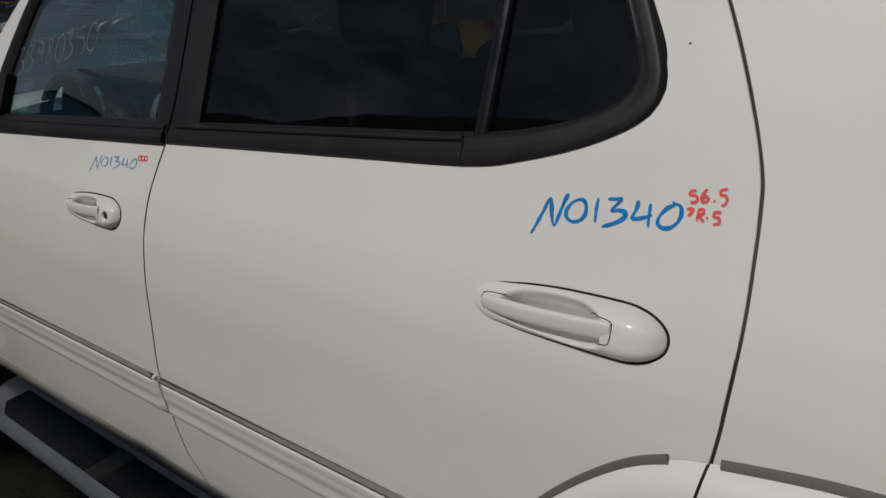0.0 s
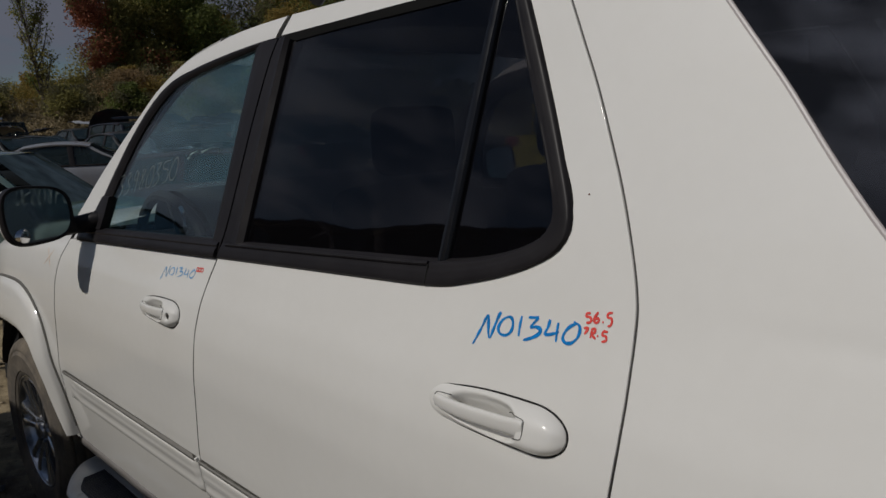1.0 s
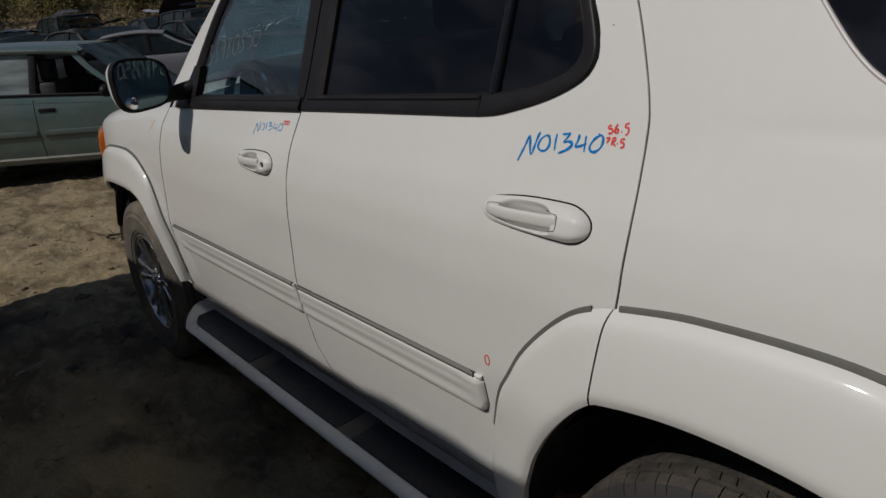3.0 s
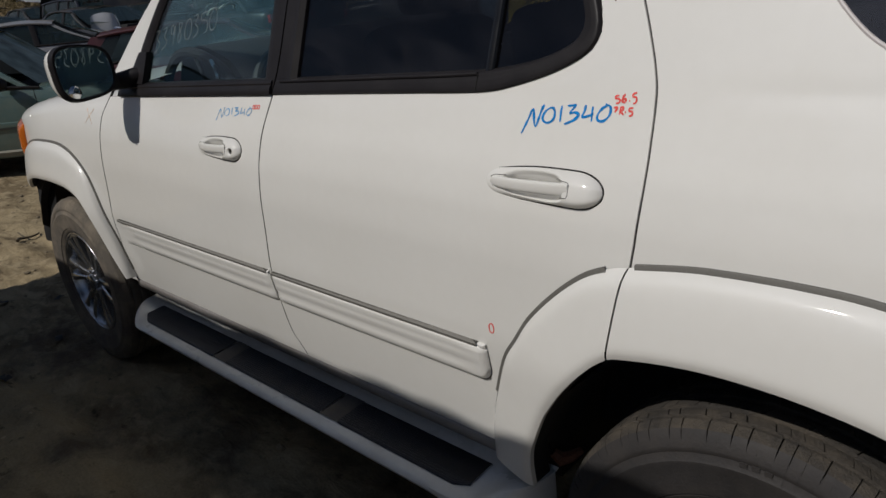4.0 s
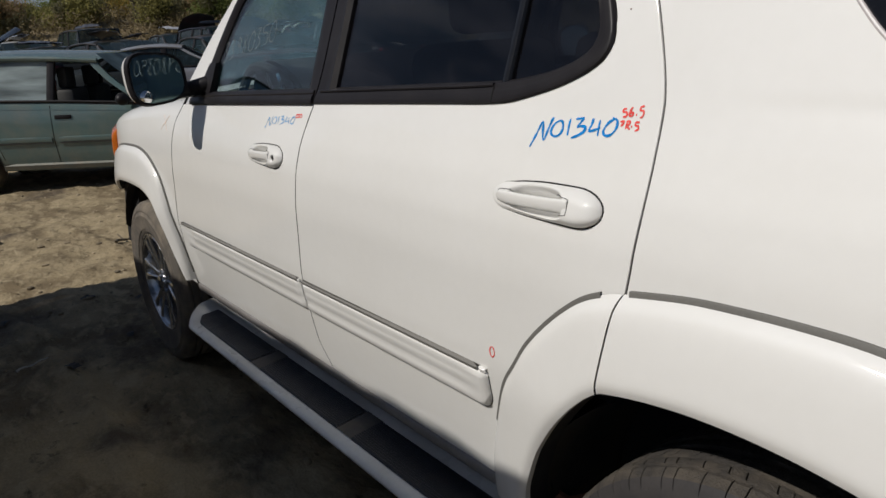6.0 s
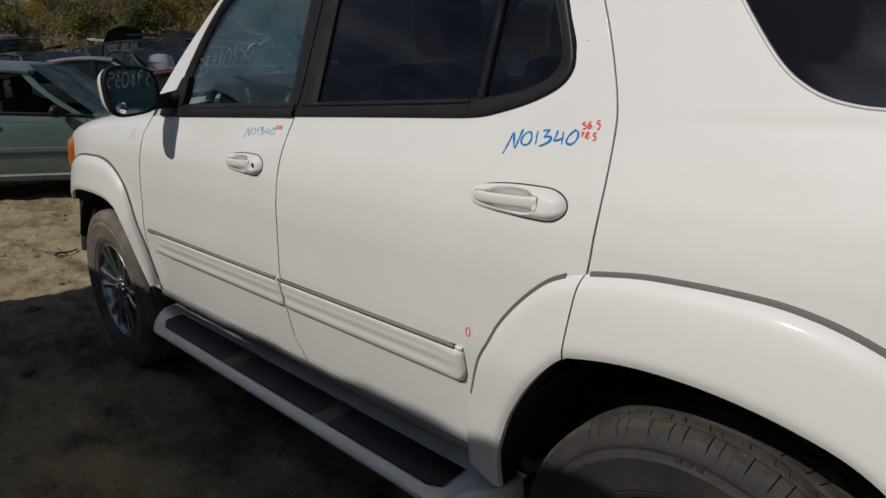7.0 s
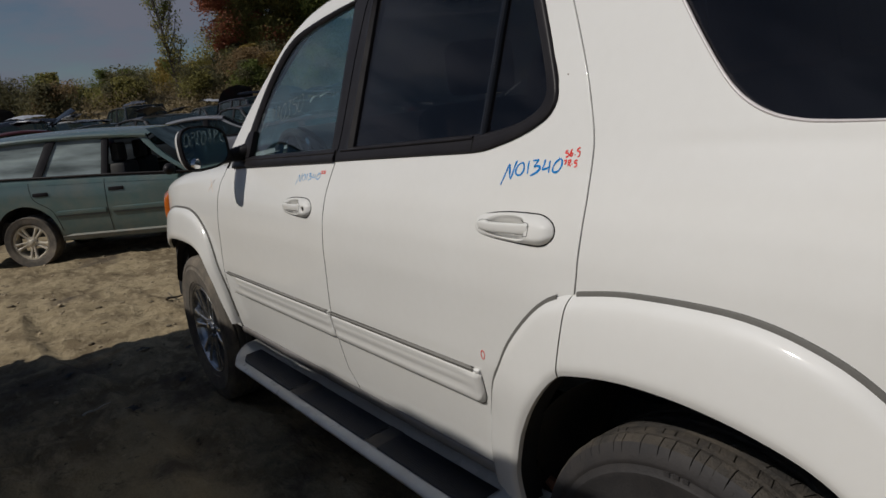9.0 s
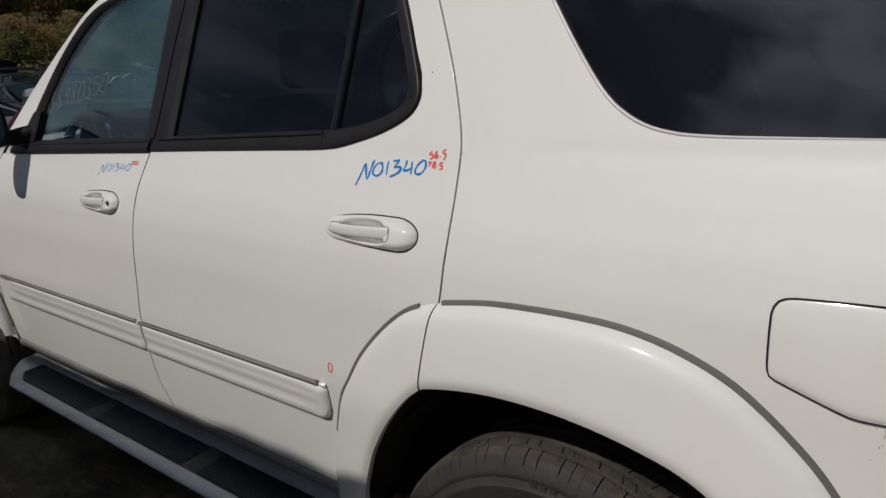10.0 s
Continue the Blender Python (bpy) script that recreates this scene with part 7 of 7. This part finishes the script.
def tree(name, label, where, height, spread, leaf, seed, count=5000, size=0.16, narrow=False, bare=0.15, second=None):
    rng = random.Random(seed)
    t = thing(name, label, "tree" if height > 4 else "bush", where)
    bm = bmesh.new()
    tips = []
    lean = Vector((rng.uniform(-0.06, 0.06), rng.uniform(-0.08, 0.08), 1)).normalized()
    if narrow:
        lean = Vector((0, -0.12, 1)).normalized()
    trunk = [lean * height * f + Vector((0.15 * math.sin(5 * f + seed), 0.12 * math.cos(4 * f + seed), 0)) * f for f in [i / 8 for i in range(9)]]
    r0 = (0.006 if narrow else 0.014) * height + 0.03
    tube(bm, trunk, [r0 * (1 - 0.9 * i / 8) for i in range(9)], 8)
    limbs = 90 if narrow else int(16 + height * 1.6)
    for k in range(limbs):
        f = bare + (1 - bare) * (k + rng.random()) / limbs
        f = min(f, 0.98)
        base = trunk[int(f * 8)].lerp(trunk[min(int(f * 8) + 1, 8)], f * 8 - int(f * 8))
        a = rng.uniform(0, 2 * math.pi)
        prof = (0.55 + 0.6 * math.sin(math.pi * min(1, f * 1.15))) * (1 - 0.55 * f) if not narrow else (0.5 + 0.5 * math.sin(math.pi * f))
        reach = spread * prof * rng.uniform(0.55, 1.15)
        up = reach * (rng.uniform(0.2, 0.9) if not narrow else rng.uniform(1.4, 3.2))
        pts = [base, base + Vector((math.cos(a) * reach * 0.5, math.sin(a) * reach * 0.5, up * 0.35)), base + Vector((math.cos(a) * reach, math.sin(a) * reach, up))]
        tube(bm, along(pts, 6), [r0 * 0.35 * (1 - f * 0.6) * (1 - 0.8 * i / 5) + 0.006 for i in range(6)], 5)
        for q in (0.45, 0.7, 0.9, 1.0):
            tips.append((pts[0].lerp(pts[2], q) + Vector((0, 0, -0.1 * up * (1 - q))), reach))
    part("trunk", bm, M_BARK, t)
    for m_i, (leafm, share) in enumerate(((leaf, 0.7 if second else 1.0), (second, 0.3))):
        if not leafm:
            continue
        mine = [q for k, q in enumerate(tips) if (not second) or ((k // 4) % 10 < 7) == (m_i == 0)]
        gen = np.random.default_rng(seed * 7 + m_i)
        cnt = int(count * share)
        pick = gen.integers(0, len(mine), cnt)
        centre = np.array([tuple(q[0]) for q in mine])[pick]
        g = ((0.14 if narrow else 0.25) * np.array([q[1] for q in mine])[pick] + 0.09)[:, None]
        p = centre + np.clip(gen.normal(size=(cnt, 3)), -1.5, 1.5) * g * np.array([1, 1, 0.8])
        p[:, 2] = np.maximum(p[:, 2], 0.05 + 0.2 * gen.random(cnt))
        nn = gen.normal(size=(cnt, 3)) + np.array([0, 0, 0.6])
        nn /= np.linalg.norm(nn, axis=1)[:, None]
        u = np.cross(nn, gen.normal(size=(cnt, 3)))
        u /= np.linalg.norm(u, axis=1)[:, None]
        w = np.cross(nn, u)
        sz = size * gen.uniform(0.5, 1.3, (cnt, 1))
        verts = np.stack([p - u * sz, p + w * sz * 0.5 + nn * sz * 0.15, p + u * sz, p - w * sz * 0.5 + nn * sz * 0.15], axis=1).reshape(-1, 3).tolist()
        faces = np.arange(cnt * 4).reshape(-1, 4).tolist()
        me = bpy.data.meshes.new("crown")
        me.from_pydata(verts, [], faces)
        me.materials.append(leafm)
        link("crown", me, t)
    return t


G, O, D, R, B, K = LEAVES
PLANTS = [  # x, y, height, spread, leaf, second, narrow
    (-41, 11.2, 12.5, 0.80, O, G, True), (-43, 17.2, 13.0, 3.0, O, D, False), (-41, 18.0, 11.0, 2.8, O, G, False), (-41, 15.4, 7.0, 2.1, O, R, False), (-41.6, 14.6, 9.5, 2.2, O, R, False), (-44, 21.5, 14.0, 3.6, G, O, False), (-41, 26.5, 13.0, 3.4, D, G, False),
    (-40, 19.6, 8.5, 2.6, G, D, False), (-45, 31.5, 13.5, 3.8, O, G, False), (-43, 37.0, 12.5, 3.6, G, O, False), (-38, 23.6, 6.5, 2.3, D, O, False), (-39, 30.0, 7.5, 2.6, K, O, False),
    (-47, 44.0, 13.0, 4.0, G, D, False), (-44, 11.0, 3.0, 2.0, O, D, False), (-46, 8.4, 3.5, 2.2, G, O, False), (-45, 5.4, 4.0, 2.2, O, G, False), (-44, 2.2, 4.7, 2.3, K, B, False), (-46, -1.4, 5.0, 2.6, K, G, False),
    (-45, -5.5, 5.4, 2.8, G, K, False), (-47, -10.5, 5.6, 3.0, O, K, False), (-43, 13.4, 2.6, 1.5, O, G, False), (-37, 17.0, 3.0, 1.5, B, O, False), (-37, 20.5, 2.6, 1.4, B, D, False), (-36.5, 26.0, 2.8, 1.5, B, O, False),
    (-42, -0.6, 3.2, 1.7, K, B, False), (-42, 7.0, 2.6, 1.5, K, G, False), (-43, 4.0, 2.4, 1.4, O, K, False), (-36, 13.6, 2.2, 1.3, B, D, False), (-36, 31.0, 3.0, 1.8, B, O, False),
    (-40, 13.6, 3.6, 2.0, K, O, False), (-41, 21.0, 6.0, 2.6, K, G, False), (-40, 24.6, 7.4, 2.8, K, O, False), (-42, 28.6, 8.6, 3.0, G, K, False), (-39, 33.6, 6.2, 2.6, K, O, False), (-38.5, 15.4, 3.2, 1.8, O, K, False),
    (-44, -3.4, 3.2, 2.2, K, O, False), (-45, 0.4, 3.2, 2.2, G, K, False), (-45, 3.7, 3.0, 2.1, K, O, False), (-45, 7.0, 3.0, 2.1, O, K, False), (-45, 9.7, 3.2, 2.0, K, G, False), (-46, -8.0, 3.6, 2.6, K, O, False),
    (-33.5, 3.4, 1.3, 1.0, K, B, False), (-34.0, 6.4, 1.2, 1.0, O, K, False), (-33.2, 9.6, 1.5, 1.1, K, O, False), (-33.8, 12.4, 1.7, 1.2, G, K, False), (-33.4, 15.6, 1.9, 1.3, O, B, False), (-33.6, 19.0, 2.0, 1.4, K, G, False), (-35.0, 0.2, 1.6, 1.2, K, B, False),
    (-35.0, -3.0, 1.8, 1.3, B, K, False)]
for k, (tx, ty, h, sp, leaf, second, narrow) in enumerate(PLANTS):
    tall = h > 6.9
    nm = "poplar_tree" if narrow else "autumn_tree" if tall else "bush"
    tree(nm, ("tall narrow poplar with thin yellow-green leaves" if narrow else "autumn tree with red and gold leaves" if second is R else "autumn tree with green and yellow leaves" if tall else "olive and brown bush on the bank"),
         (tx, ty, ground_z(tx, ty) - 0.1), h, sp, leaf, 11 + k, count=(7500 if narrow else 40000 if tall else 17000 if h > 2.1 else 9000), size=(0.075 if narrow else 0.082 if tall else 0.064), narrow=narrow, bare=0.10 if tall else 0.04, second=second)


def weeds():
    """Dry weeds and brush over the bank and the far edge of the yard."""
    gen = np.random.default_rng(5)
    cnt = 110000
    x, y = -31 - 19 * gen.random(cnt) ** 1.7, gen.uniform(-12, 44, cnt)
    z = np.array([ground_z(a, b) for a, b in zip(x[:6000], y[:6000])])
    idx = np.arange(cnt) % 6000
    p = np.stack([x[idx] + gen.normal(0, 0.35, cnt), y[idx] + gen.normal(0, 0.35, cnt), z[idx] + gen.random(cnt) ** 2 * 0.65], axis=1)
    nn = gen.normal(size=(cnt, 3))
    nn /= np.linalg.norm(nn, axis=1)[:, None]
    u = np.cross(nn, gen.normal(size=(cnt, 3)))
    u /= np.linalg.norm(u, axis=1)[:, None]
    w = np.cross(nn, u)
    sz = gen.uniform(0.04, 0.11, (cnt, 1))
    verts = np.stack([p - u * sz, p + w * sz * 0.4, p + u * sz, p - w * sz * 0.4], axis=1).reshape(-1, 3).tolist()
    me = bpy.data.meshes.new("weeds")
    me.from_pydata(verts, [], np.arange(cnt * 4).reshape(-1, 4).tolist())
    me.materials.append(leaf_mat("dry_weed", (0.150, 0.120, 0.066)))
    tagged(new("weeds", me), "dry brown weeds and brush on the bank", "weeds", kind="stuff")


weeds()


def far_woods():
    """A ring of far woods that closes the yard on every side out of the trees' reach."""
    rng = random.Random(8)
    verts, faces = [], []
    for _ in range(16000):
        a = rng.uniform(0, 2 * math.pi)
        if 2.45 < a < 3.35:
            continue
        r = rng.uniform(75, 95)
        x, y = r * math.cos(a), r * math.sin(a)
        top = 5.5 + 2.5 * noise.noise(Vector((a * 7, 0, 0))) + 1.5 * noise.noise(Vector((a * 25, 4, 0)))
        p = Vector((x, y, rng.uniform(0, 1) ** 0.7 * top))
        n = Vector((rng.gauss(0, 1), rng.gauss(0, 1), rng.gauss(0, 1))).normalized()
        u = n.orthogonal().normalized()
        w = n.cross(u)
        s = rng.uniform(0.5, 1.1)
        k = len(verts)
        verts += [tuple(p - u * s), tuple(p + w * s * 0.7), tuple(p + u * s), tuple(p - w * s * 0.7)]
        faces.append((k, k + 1, k + 2, k + 3))
    me = bpy.data.meshes.new("far_woods")
    me.from_pydata(verts, [], faces)
    me.materials.append(leaf_mat("far_leaves", (0.07, 0.07, 0.024)))
    tagged(new("far_woods", me), "distant woods in early autumn round the yard", "woods", kind="stuff")


far_woods()
